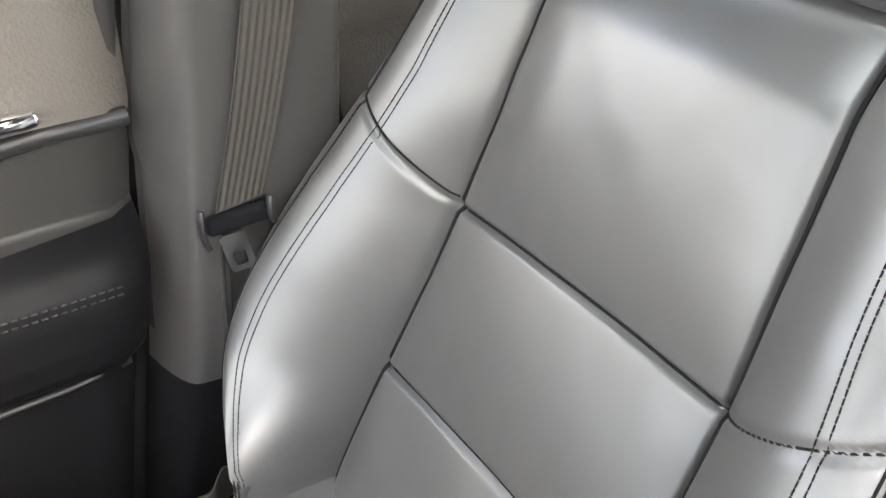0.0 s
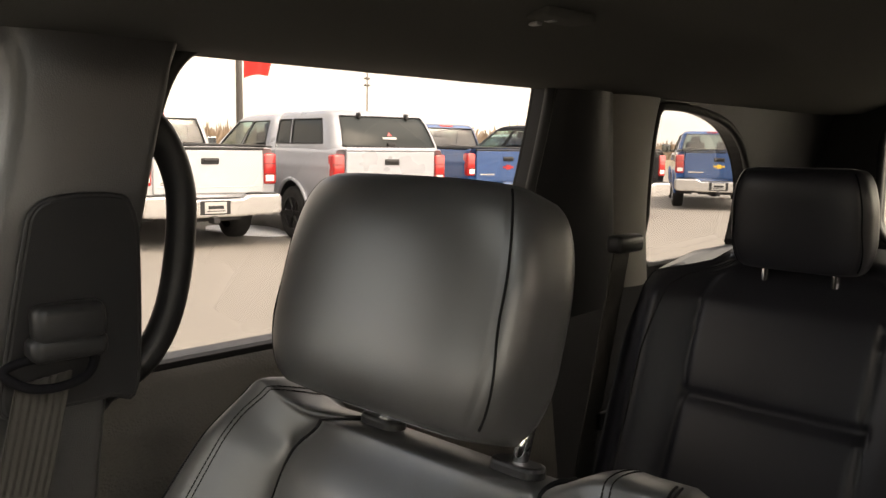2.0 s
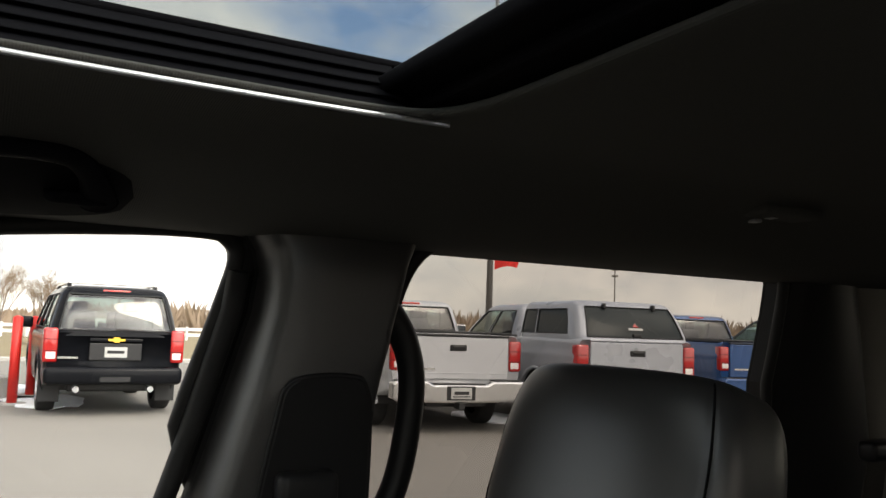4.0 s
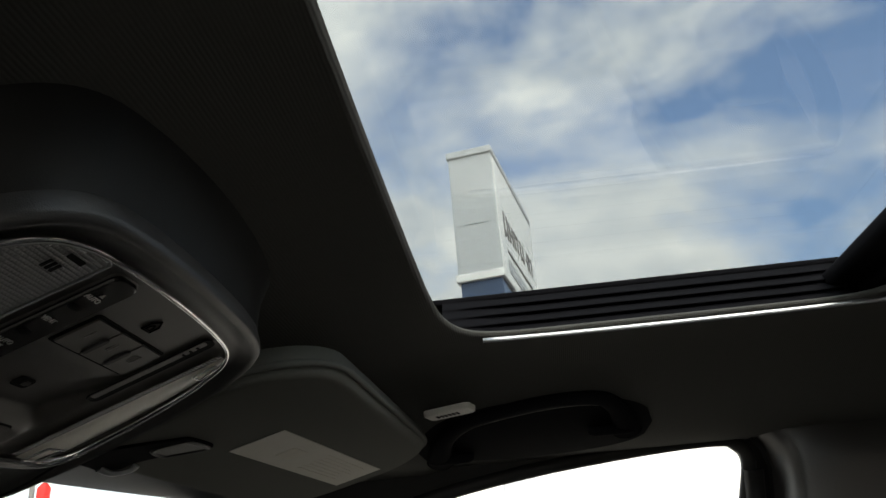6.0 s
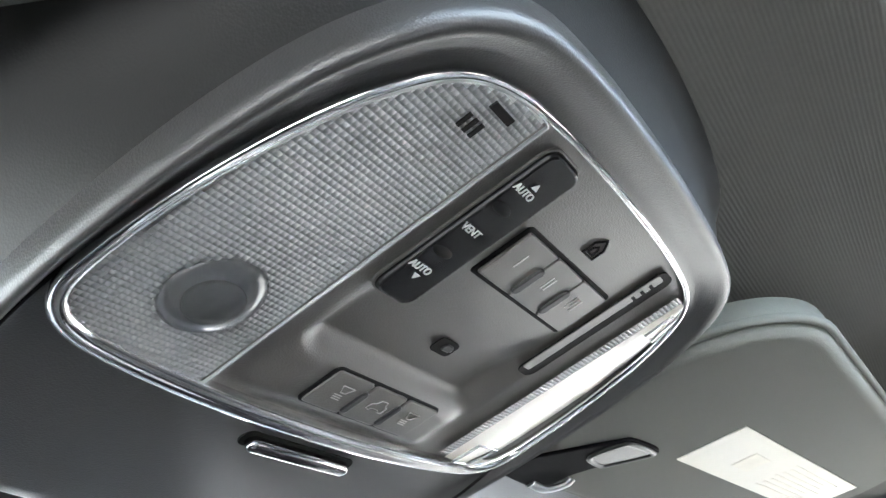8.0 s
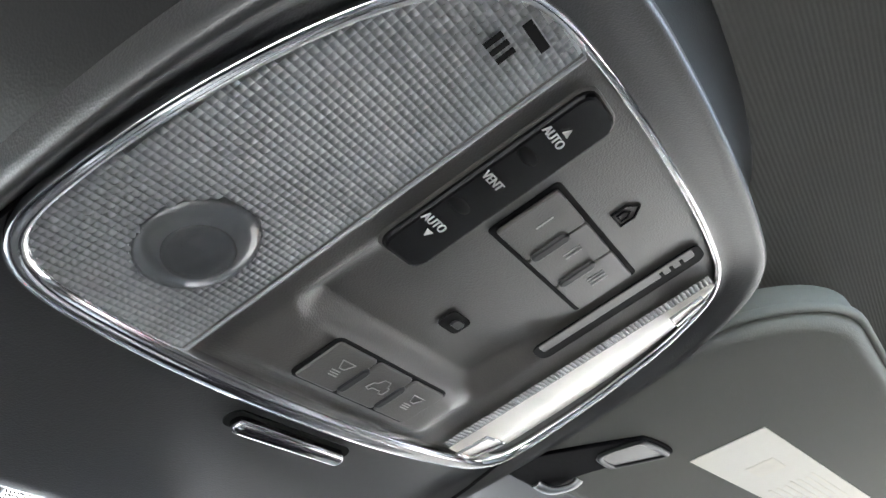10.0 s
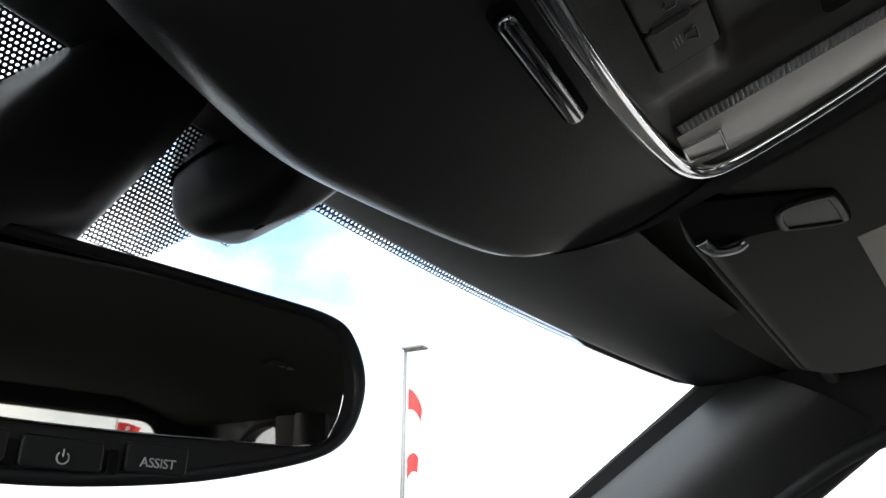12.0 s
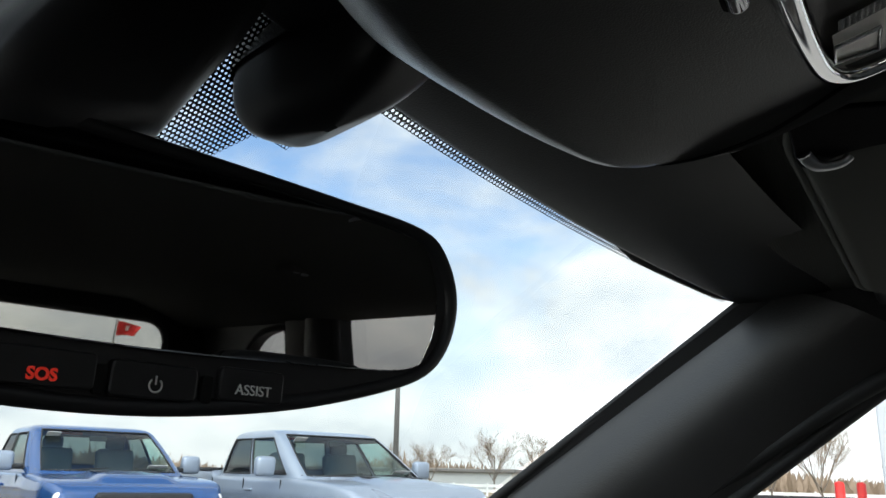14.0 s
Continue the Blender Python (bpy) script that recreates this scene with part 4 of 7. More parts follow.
driver_seat = copy_thing(passenger_seat, Matrix.Translation((2 * XC - SEAT_O.x, SEAT_O.y - 0.06, SEAT_O.z)) @ pose(0, 0, 0, 0, 0, -1) @ pose(0, 0, 0, math.degrees(LEAN)))
driver_seat.name = "driver_seat"

# ---- rear seat ----
rear_seat = thing("rear_bench", "black leather rear bench with stitched seams and head restraints", "car seat")
for sgn, x0 in ((1, 0.335), (-1, -0.30)):
    def rear_fn(u, v, s=x0):
        h = -0.62 + 0.66 * u
        w = 0.265 - 0.03 * sstep(0.75, 1.0, u) - 0.10 * sstep(0.94, 1.0, u)
        x = (v - 0.5) * 2 * w
        a = abs(x)
        f = 0.030 * sstep(0.13, 0.20, a) - 0.07 * sstep(0.19, 0.265, a) - 0.05 * sstep(0.90, 1.0, u)
        f += groove(a - 0.128, 0.005, 0.010)
        if a < 0.13:
            f += groove(h + 0.17, 0.006, 0.012) + groove(h + 0.36, 0.006, 0.012)
            f += 0.01 * max(0, math.sin(math.pi * ((-h + 0.02) % 0.19) / 0.19)) ** 0.5
        return (s + x, -1.06 + f * 0.94 - 0.34 * h, 1.262 + 0.94 * h)
    surf("backrest", rear_fn, 90, 90, LEATHER_SHADED, rear_seat, thick=(0, -0.12, 0.02), flip=True)
    rest = head_rest_mesh("head_restraint", rear_seat, LEATHER_SHADED, 0.098, 0.150, 0.03, 0.085)
    rest.location = (x0 + 0.0, -1.085, 1.292)
    for s0 in (-0.05, 0.05):
        part("post", cyl_bm(0.006, 0.09, 12, m=Matrix.Translation((x0 + s0, -1.095, 1.285))), CHROME, rear_seat, "chrome post")
    line = [Vector(rear_fn(1 - 0.9 * k / 40, 0.5 + sgn * 0.37)) + Vector((0, 0.001, 0.0)) for k in range(41)]
    tube("stitching", line, 0.0012, THREAD, rear_seat, n=5)
part("cushion", box_bm(1.36, 0.52, 0.18, 0.05, 4, (XC, -0.74, 0.66)), LEATHER_SHADED, rear_seat, smooth=True)
part("bench_base", box_bm(1.30, 0.50, 0.20, 0.02, 2, (XC, -0.78, 0.48)), CARPET, rear_seat)

# ---- front seat belt on the middle pillar ----
belt = thing("seat_belt", "grey ribbed seat belt hanging on the middle pillar", "seat belt")
guide_outline = [(-0.056, -0.078), (-0.030, -0.083), (0.036, -0.083), (0.062, -0.078), (0.056, -0.02), (0.044, 0.06), (0.036, 0.092), (0.012, 0.102), (-0.030, 0.102), (-0.046, 0.092), (-0.054, 0.05)]
guide = [(-p.x, p.y) for p in smooth_loop([(x, y, 0) for x, y in guide_outline], 5)]
GUIDE_M = Matrix.Translation((0.611, -0.172, 1.318)) @ Matrix(((0, -0.125, -1, 0), (-1, 0, 0, 0), (0, 1, 0, 0), (0, 0, 0, 1)))
part("height_slider", prism_bm(guide, 0.006, 0.003, m=GUIDE_M), PLASTIC, belt, "black height slider panel", smooth=False)
tube("slider_rim", [GUIDE_M @ Vector((x, y, 0.0035)) for x, y in guide], 0.0022, PLASTIC, belt, "raised rim round the slider", n=8, closed=True)
part("loop_cover", box_bm(0.026, 0.060, 0.034, 0.009, 4, (0.596, -0.160, 1.314)), PLASTIC, belt, "black loop cover", smooth=True)
part("loop_cover", box_bm(0.030, 0.064, 0.022, 0.008, 4, (0.599, -0.159, 1.293)), PLASTIC, belt, "black loop cover", smooth=True)
ring_line = smooth_loop([(0.607, -0.110, 1.276), (0.600, -0.125, 1.262), (0.598, -0.150, 1.258), (0.600, -0.176, 1.264), (0.607, -0.186, 1.282), (0.604, -0.165, 1.282), (0.604, -0.130, 1.284)], 6)
tube("loop_ring", ring_line, 0.0042, GAITER, belt, n=10, closed=True)


def web(u, v):
    """Webbing from the loop down to the tongue, with five ribs along it."""
    a, b = Vector((0.606, -0.142, 1.266)), Vector((0.640, -0.078, 0.980))
    p = a.lerp(b, u)
    rib = 0.0007 * math.cos(2 * math.pi * 7 * v)
    return Vector((p.x - rib - 0.010 * math.sin(math.pi * u), p.y + (0.5 - v) * 0.047, p.z + 0.05 * (v - 0.5) * 0.1))


surf("webbing", web, 40, 49, BELT, belt, thick=(0.0016, 0, 0))
part("tongue_bridge", box_bm(0.014, 0.062, 0.020, 0.006, 4, (0.637, -0.073, 0.968)), GAITER, belt, "black moulded tongue bridge", smooth=True)
for y0, h0 in ((-0.040, 0.040), (-0.106, 0.026)):
    cheek = smooth_loop([(0.634, y0, 0.968 + h0 * 0.55), (0.630, y0 + 0.003, 0.968 + h0 * 0.2), (0.629, y0 + 0.003, 0.968 - h0 * 0.15), (0.632, y0, 0.968 - h0 * 0.45)], 6, False)
    tube("tongue_cheek", cheek, 0.0052, SATIN, belt, "glossy black cheek of the tongue", n=10, flat=0.6, flat_axis=(0, 1, 0))
tongue_m = Matrix.Translation((0.632, -0.066, 0.936)) @ Matrix(((0, 0, -1, 0), (-1, 0.16, 0, 0), (0, 1, 0, 0), (0, 0, 0, 1)))
plate_bm = bmesh.new()
tongue_edges = []
for loop in (rounded(0.025, 0.044, 0.004, 4), rounded(0.012, 0.015, 0.002, 3, 0.0, -0.008)):
    vs = [plate_bm.verts.new((x, y, 0)) for x, y in loop]
    tongue_edges += [plate_bm.edges.new((vs[i], vs[(i + 1) % len(vs)])) for i in range(len(vs))]
bmesh.ops.triangle_fill(plate_bm, use_beauty=True, edges=tongue_edges, normal=(0, 0, 1))
grown = bmesh.ops.extrude_face_region(plate_bm, geom=plate_bm.faces[:])
bmesh.ops.translate(plate_bm, vec=(0, 0, 0.0022), verts=[g for g in grown["geom"] if isinstance(g, bmesh.types.BMVert)])
bmesh.ops.recalc_face_normals(plate_bm, faces=plate_bm.faces)
bmesh.ops.transform(plate_bm, matrix=tongue_m, verts=plate_bm.verts)
part("tongue_plate", plate_bm, DULL_STEEL, belt, "dull steel tongue plate with a slot")
surf("lower_webbing", lambda u, v: Vector((0.655 - 0.004 * math.sin(math.pi * u), -0.066 + 0.046 * u + (0.5 - v) * 0.007, 0.965 - 0.36 * u)), 20, 5, RUBBER, belt, thick=(0.012, 0, 0))
surf("anchor_fold", lambda u, v: Vector((0.640 - 0.012 * math.sin(3 * math.pi * u), 0.03 - 0.085 * u, 0.60 + 0.02 * math.sin(5 * u) + (v - 0.5) * 0.05)), 30, 12, BELT, belt, thick=(0.004, 0, -0.003))

# pull handle behind the middle pillar
grip = thing("pillar_grip", "curved black plastic pull handle on the middle pillar", "grab handle")
gl = smooth_loop([(0.640, -0.232, 1.500), (0.634, -0.262, 1.478), (0.632, -0.282, 1.438), (0.633, -0.2865, 1.388), (0.638, -0.276, 1.31), (0.645, -0.255, 1.262), (0.652, -0.224, 1.238), (0.658, -0.203, 1.232)], 8, False)
for p in (gl[0], gl[-1]):
    part("mount", ball_bm(0.022, Matrix.Diagonal((0.8, 1, 1.2, 1))), PLASTIC, grip, smooth=True, m=Matrix.Translation(p))
tube("bar", gl, lambda t: 0.0145 + 0.006 * abs(2 * t - 1) ** 4, PLASTIC, grip, n=14)

# rear belt
belt2 = thing("seat_belt", "grey seat belt hanging by the rear pillar", "seat belt")
surf("webbing", lambda u, v: Vector((0.600 + 0.02 * u, -1.045 + 0.095 * u + (0.5 - v) * 0.046, 1.302 - 0.50 * u)), 16, 13, BELT, belt2, thick=(0.003, 0, 0))
part("belt_guide", box_bm(0.03, 0.075, 0.03, 0.008, 3, (0.600, -1.052, 1.312), None), SATIN, belt2, smooth=True)
part("buckle_tongue", box_bm(0.012, 0.055, 0.03, 0.004, 3, (0.606, -1.03, 1.02), None), SATIN, belt2, smooth=True)

# ---- roof opening: bright strip, pleated seal, frame and glass ----
sunroof = thing("sunroof", "open sunroof shade with pleated black seal under tinted glass", "sunroof")
for side in (1, -1):
    strip = [(XC + side * (0.337 - 0.006 * abs(2 * k / 20 - 1) ** 3), 0.180 - 0.346 * k / 20, 1.6175) for k in range(21)]
    tube("bright_strip", strip, 0.0022, STEEL, sunroof, "bright metal strip", n=8, flat=0.5, flat_axis=(1, 0, 0))

    def pleat(u, v, s=side):
        y = 0.216 - 0.356 * u
        spread = 0.25 + 0.75 * sstep(0.0, 0.25, u) * (1 - 0.45 * sstep(0.85, 1.0, u))
        wav = 0.0052 * math.sin(2 * math.pi * 4.5 * v) * spread
        return Vector((XC + s * (0.345 + 0.034 * v + wav), y, 1.621 + 0.050 * v + wav * 0.6))

    surf("pleated_seal", pleat, 50, 46, GAITER, sunroof, flip=side < 0)
    part("side_frame", box_bm(0.09, 0.66, 0.006, 0.002, 2, (XC + side * 0.424, -0.02, 1.672)), GAITER, sunroof)
surf("front_seal", lambda u, v: Vector((XC - 0.37 + 0.74 * u, 0.228 + 0.004 * math.sin(math.pi * u) + 0.03 * v, 1.626 + 0.055 * v)), 30, 6, GAITER, sunroof)
part("rear_bar", box_bm(0.80, 0.045, 0.016, 0.006, 3, (XC, -0.146, 1.650)), GAITER, sunroof, "black front bar of the sliding shade", smooth=True)
part("rear_bar", box_bm(0.74, 0.05, 0.012, 0.004, 3, (XC, -0.176, 1.637)), GAITER, sunroof)
part("sliding_shade", box_bm(0.78, 0.50, 0.012, 0.004, 2, (XC, -0.41, 1.655)), LINER, sunroof, "charcoal fabric sliding shade")
pane = part("glass", box_bm(1.02, 0.62, 0.004, 0, 1, (XC, 0.06, 1.690)), GLASS_ROOF, sunroof, "tinted roof glass with dust specks")
pane.visible_shadow = False

# ---- grab handle over the passenger's window, and the pale cover ahead of it ----
grab = thing("grab_handle", "folded black plastic grab handle above the passenger window", "grab handle")
gp = smooth_loop([(x, y, roof_z(x, y) - 0.0045) for x, y in ((0.584, 0.246), (0.560, 0.243), (0.534, 0.234), (0.509, 0.206), (0.494, 0.155), (0.488, 0.112), (0.491, 0.076), (0.508, 0.058), (0.532, 0.050), (0.552, 0.046))], 8, False)
tube("bar", gp, lambda t: 0.0095 + 0.006 * abs(2 * t - 1) ** 3, GAITER, grab, n=16, flat=0.62, flat_axis=(0.35, 0, 1))
# highlight on the bar's inner edge, put in as a thin pale rod
lip = [p + Vector((0.0075, 0, -0.0052)) for p in gp]
tube("bar_highlight", lip, 0.0011, PILLAR_LIGHT, grab, "pale line for the light along the bar's edge", n=6)
for k, dy in ((-1, 0.016), (0, 0.012)):
    p = gp[k]
    part("mount", prism_bm(rounded(0.030, 0.050, 0.012, 6), 0.010, 0.004, 3, m=Matrix.Translation((p.x - 0.004, p.y + (dy if k else -dy), p.z + 0.007)) @ pose(0, 0, 0, 180, -16, 0)), GAITER, grab, smooth=True)


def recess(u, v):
    """A flat near-black sheet on the headliner: the handle's recess with its shade as colour."""
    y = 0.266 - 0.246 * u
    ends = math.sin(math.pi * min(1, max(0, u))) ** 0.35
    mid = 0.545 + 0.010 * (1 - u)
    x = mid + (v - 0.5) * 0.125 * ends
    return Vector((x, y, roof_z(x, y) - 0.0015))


surf("recess_shade", recess, 40, 14, GAITER, grab)
cover = thing("sensor_cover", "small cream plastic grille cover on the headliner", "cover")
cm = Matrix.Translation((0.482, 0.224, 1.5885)) @ Matrix(((0.30, 0.95, 0, 0), (0.95, -0.30, 0, 0), (-0.05, -0.05, -1, 0), (0, 0, 0, 1)))
part("plate", prism_bm(rounded(0.050, 0.024, 0.006, 5), 0.006, 0.0025, m=cm), CREAM, cover, smooth=False)
for k in range(6):
    part("slot", box_bm(0.0022, 0.007, 0.001, 0, 1, (-0.009 + 0.0042 * k, -0.001, 0.0062), cm), INK_DARK, cover)
lamp = thing("ceiling_lamp", "dark rear reading lamp with two chrome-edged buttons", "reading lamp")
part("housing", box_bm(0.06, 0.09, 0.012, 0.005, 3, (0.455, -0.64, roof_z(0.455, -0.64) + 0.0045)), LINER, lamp, smooth=True)
for k in range(3):
    part("button", box_bm(0.012, 0.010, 0.004, 0.001, 2, (0.462 - 0.012 * k, -0.62 - 0.012 * k, roof_z(0.462 - 0.012 * k, -0.64) - 0.002)), STEEL, lamp)


# ---- overhead console ----
TILT = math.atan(0.375)
CON = Matrix(((1, 0, 0, 0.018), (0, -math.cos(TILT), -math.sin(TILT), 0.39), (0, math.sin(TILT), -math.cos(TILT), 1.527), (0, 0, 0, 1)))   # x right, y rearwards, z down to the viewer
MM = 0.001


def mirror_x(points):
    """A closed loop from its right half, front to back."""
    return [(x, y) for x, y in points] + [(-x, y) for x, y in reversed(points) if abs(x) > 1e-9]


RING_HALF = [(0, -55), (30, -54.5), (58, -53), (84, -50.5), (104, -47), (115, -41), (120, -31), (120, -12), (117, 14), (111, 40), (103, 60), (92, 75), (76, 82.5), (52, 85.5), (26, 86.7), (0, 87)]
BODY_HALF = [(0, -153), (36, -149), (70, -143), (97, -136), (112, -127.5), (119.5, -114), (126.5, -84), (131, -40), (131, 5), (127, 42), (119, 69), (106, 89), (87, 100), (58, 104), (29, 105.3), (0, 105.7)]


def loop3(half, n=5):
    full = mirror_x(half)
    return smooth_loop([(x * MM, y * MM, 0) for x, y in full], n)


ring_loop, body_loop = loop3(RING_HALF), loop3(BODY_HALF)
console = thing("overhead_console", "charcoal plastic overhead console with chrome ring, lamps and switches", "overhead console")
levels = [(0.0, 0.0, 0.0), (0.12, -0.0006, 0.0), (0.36, 0.0006, 0.0006), (0.62, 0.0042, 0.0010), (0.80, 0.0058, 0.0006), (0.86, 0.0052, -0.0004), (0.90, 0.0046, -0.0026), (0.955, 0.0012, -0.0090), (1.0, -0.006, -0.0165)]   # share of the way, drop at the sides, drop at the nose
verts, skirt = [], []
for a, b in zip(ring_loop, body_loop):
    for t, up, nose in levels:
        p = a.lerp(b, t)
        drop, ahead = 0.0, sstep(0.085, 0.125, -b.y)
        if p.y < -0.06:
            drop = -0.004 * sstep(0.06, 0.14, -p.y) * (1 - (p.x / 0.16) ** 2)
        verts.append(Vector((p.x, p.y, up * (1 - ahead) + nose * ahead + drop)))
    out = (b - Vector((0, -0.01, 0))).normalized()
    front = sstep(0.09, 0.13, -b.y)
    skirt.append(verts[-1] + Vector((0, 0, 0.0004)))
    for g, up in ((0.003, -0.013), (0.010, -0.026), (0.022, -0.040), (0.040, -0.056), (0.060, -0.075)):
        d = out * g
        skirt.append(Vector((b.x + d.x * (1 - 0.9 * front), b.y + d.y * (1 - 1.3 * front), up + (verts[-1].z + 0.010) * front)))
mesh_from("body", verts, grid_faces(len(ring_loop), len(levels), True, False), CONSOLE_BODY, console, m=CON)
mesh_from("surround", skirt, grid_faces(len(ring_loop), 6, True, False), MOULD, console, "satin moulding round the console", m=CON)

for sgn in (1, -1):                           # edges of the glasses bin's lid, from the nose's corner back to the ring
    seam = []
    for i, q in sorted(enumerate(body_loop), key=lambda e: e[1].y):
        if -0.127 < q.y < -0.036 and q.x * sgn > 0:
            share = 0.955 - 0.85 * sstep(-0.135, -0.030, q.y)
            k = max(n for n in range(len(levels) - 1) if levels[n][0] <= share)
            a, b = verts[i * len(levels) + k], verts[i * len(levels) + k + 1]
            seam.append(a.lerp(b, (share - levels[k][0]) / (levels[k + 1][0] - levels[k][0])))
    tube("bin_seam", [CON @ (p + Vector((0, 0, 0.0002))) for p in seam], 0.0008, INK_DARK, console, n=6)
rv, rf = tube_data(ring_loop, lambda t: 0.0015 + 0.0031 * (0.5 + 0.5 * math.cos(2 * math.pi * t)) ** 2.0, 12, True)
mesh_from("chrome_ring", [CON @ (Vector(v) + Vector((0, 0, 0.0012))) for v in rv], rf, CHROME, console, "polished chrome ring")


def inside_ring(x, y, shrink=0.0):
    """Whether a point lies inside the ring's outline."""
    hit = False
    k = len(ring_loop)
    for i in range(k):
        a, b = ring_loop[i], ring_loop[(i + 1) % k]
        ax, ay, bx, by = a.x * (1 - shrink), a.y * (1 - shrink) + 0.016 * shrink, b.x * (1 - shrink), b.y * (1 - shrink) + 0.016 * shrink
        if (ay > y) != (by > y) and x < (bx - ax) * (y - ay) / (by - ay) + ax:
            hit = not hit
    return hit


def ring_limits(y):
    """Left and right edge of the ring at a depth."""
    xs = []
    k = len(ring_loop)
    for i in range(k):
        a, b = ring_loop[i], ring_loop[(i + 1) % k]
        if (a.y > y) != (b.y > y):
            xs.append(a.x + (b.x - a.x) * (y - a.y) / (b.y - a.y))
    return min(xs), max(xs)


def face_fn(u, v):
    y = -0.0545 + 0.141 * u
    lo, hi = ring_limits(min(0.0865, max(-0.0546, y)))
    x = lo + (hi - lo) * v
    dish = sstep(-0.026, -0.014, y) * (1 - sstep(-0.004, 0.036, y)) * sstep(-0.046, -0.034, x) * (1 - sstep(0.052, 0.066, x))
    ridge = sstep(-0.050, -0.040, y) * (1 - sstep(-0.022, -0.014, y)) * sstep(-0.056, -0.030, x) * (1 - sstep(0.050, 0.066, x))
    return Vector((x, y, -0.0005 - 0.0058 * dish + 0.0045 * ridge))


def face_z(x, y):
    lo, hi = ring_limits(y)
    return face_fn((y + 0.0545) / 0.141, (x - lo) / (hi - lo)).z


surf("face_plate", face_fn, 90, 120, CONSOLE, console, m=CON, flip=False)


def lens_mesh(test, x0, x1, y0, y1, pitch, height, zfun):
    """Prismatic lamp lens: rows of small round beads on a clear sheet."""
    verts, faces = [], []
    nx, ny = int((x1 - x0) / pitch), int((y1 - y0) / pitch)
    for i in range(nx):
        for j in range(ny):
            x, y = x0 + i * pitch, y0 + j * pitch
            cx, cy = x + pitch / 2, y + pitch / 2
            if not test(cx, cy):
                continue
            k = len(verts)
            for a in range(5):
                for b in range(5):
                    u, v = a / 2 - 1, b / 2 - 1
                    verts.append((cx + u * pitch * 0.5, cy + v * pitch * 0.5, zfun(cx, cy) + height * max(0.0, 1 - 1.15 * (u * u + v * v))))
            faces += [(k + a * 5 + b, k + a * 5 + 5 + b, k + a * 5 + 6 + b, k + a * 5 + 1 + b) for a in range(4) for b in range(4)]
    return verts, faces


SPOT = (-0.084, -0.017)
left_test = lambda x, y: x < -0.0575 and inside_ring(x, y, 0.022) and math.hypot(x - SPOT[0], (y - SPOT[1]) * 0.95) > 0.0150
lv, lf = lens_mesh(left_test, -0.120, -0.057, -0.053, 0.086, 0.00205, 0.00072, lambda x, y: 0.0020)
lens_l = mesh_from("lamp_lens", lv, lf, LENS, console, "clear prismatic lamp lens", smooth=True, m=CON)
lens_l["kind"] = "stuff"
back = [(x, y) for x, y in ((p.x * 0.99, p.y * 0.99 + 0.0002) for p in ring_loop) if x < -0.057]
back = sorted(back, key=lambda p: p[1])
lo_y, hi_y = back[0][1], back[-1][1]
mesh_from("lamp_bowl", [(x, y, 0.0006) for x, y in back] + [(-0.0575, hi_y, 0.0006), (-0.0575, lo_y, 0.0006)], [tuple(range(len(back) + 2))], REFLECTOR, console, "silvered lamp bowl", smooth=False, m=CON)
rim_pts = [Vector((x, y, 0.0024)) for x, y in back] + [Vector((-0.0572, hi_y - 0.001, 0.0024)), Vector((-0.0572, lo_y + 0.001, 0.0024))]
tube("lens_rim", [CON @ p for p in rim_pts], 0.0007, LENS, console, n=6, closed=True)
SMOKE = material("dark_smoky_bulb", (0.030, 0.031, 0.033), 0.25, scale=60)
dome = bmesh.new()
bmesh.ops.create_uvsphere(dome, u_segments=40, v_segments=24, radius=0.0157)
bmesh.ops.scale(dome, vec=(1, 1.02, 0.42), verts=dome.verts)
part("spot_lens", dome, material("clear_spot_lens", (0.085, 0.088, 0.09), 0.20, trans=0.5, ior=1.3, scale=20, coat=0.4), console, "smooth clear spot lens", smooth=True, m=CON @ Matrix.Translation((SPOT[0], SPOT[1], 0.0008)))
part("bulb", ball_bm(0.0082, Matrix.Diagonal((1.1, 1, 0.46, 1)), 32, 18), SMOKE, console, "dark bulb behind the lens", smooth=True, m=CON @ Matrix.Translation((SPOT[0] + 0.0012, SPOT[1] - 0.0012, 0.0012)))
for k in range(3):
    part("lamp_mark", box_bm(0.0014, 0.0050, 0.0006, 0, 1, (-0.0805 + 0.0030 * k, 0.0685, 0.0034)), INK_DARK, console, m=CON)
part("lamp_mark", box_bm(0.010, 0.0026, 0.0006, 0, 1, (-0.0735, 0.0765, 0.0034)), INK_DARK, console, m=CON)

slope = lambda x, y: 0.0034 - 0.10 * (x - 0.072)
right_test = lambda x, y: 0.0735 < x < 0.0815 and -0.043 < y < 0.078
rv2, rf2 = lens_mesh(right_test, 0.0735, 0.0816, -0.044, 0.079, 0.0018, 0.0005, slope)
lens_r = mesh_from("lamp_lens", rv2, rf2, LENS, console, "clear prismatic edge of the lens", smooth=True, m=CON)
lens_r["kind"] = "stuff"


def right_lens(u, v):
    y = -0.044 + 0.122 * u
    hi = ring_limits(y)[1] - 0.0035
    x = 0.0815 + (hi - 0.0815) * v
    return Vector((x, y, slope(x, y) + 0.0012 * math.sin(math.pi * v)))


surf("lamp_lens", right_lens, 40, 14, material("milky_lamp_lens", (0.66, 0.63, 0.55), 0.42, trans=0.15, coat=0.1, scale=30), console, "milky lamp lens", m=CON)
for cy in (-0.036, 0.066):
    tube("lens_catch", [CON @ (right_lens((cy + dy + 0.044) / 0.122, 0.25 + 0.5 * t) + Vector((0, 0, 0.0008))) for dy, t in ((-0.008, 0), (-0.008, 1), (0.006, 1), (0.006, 0))], 0.0007, LENS, console, n=5, closed=True)


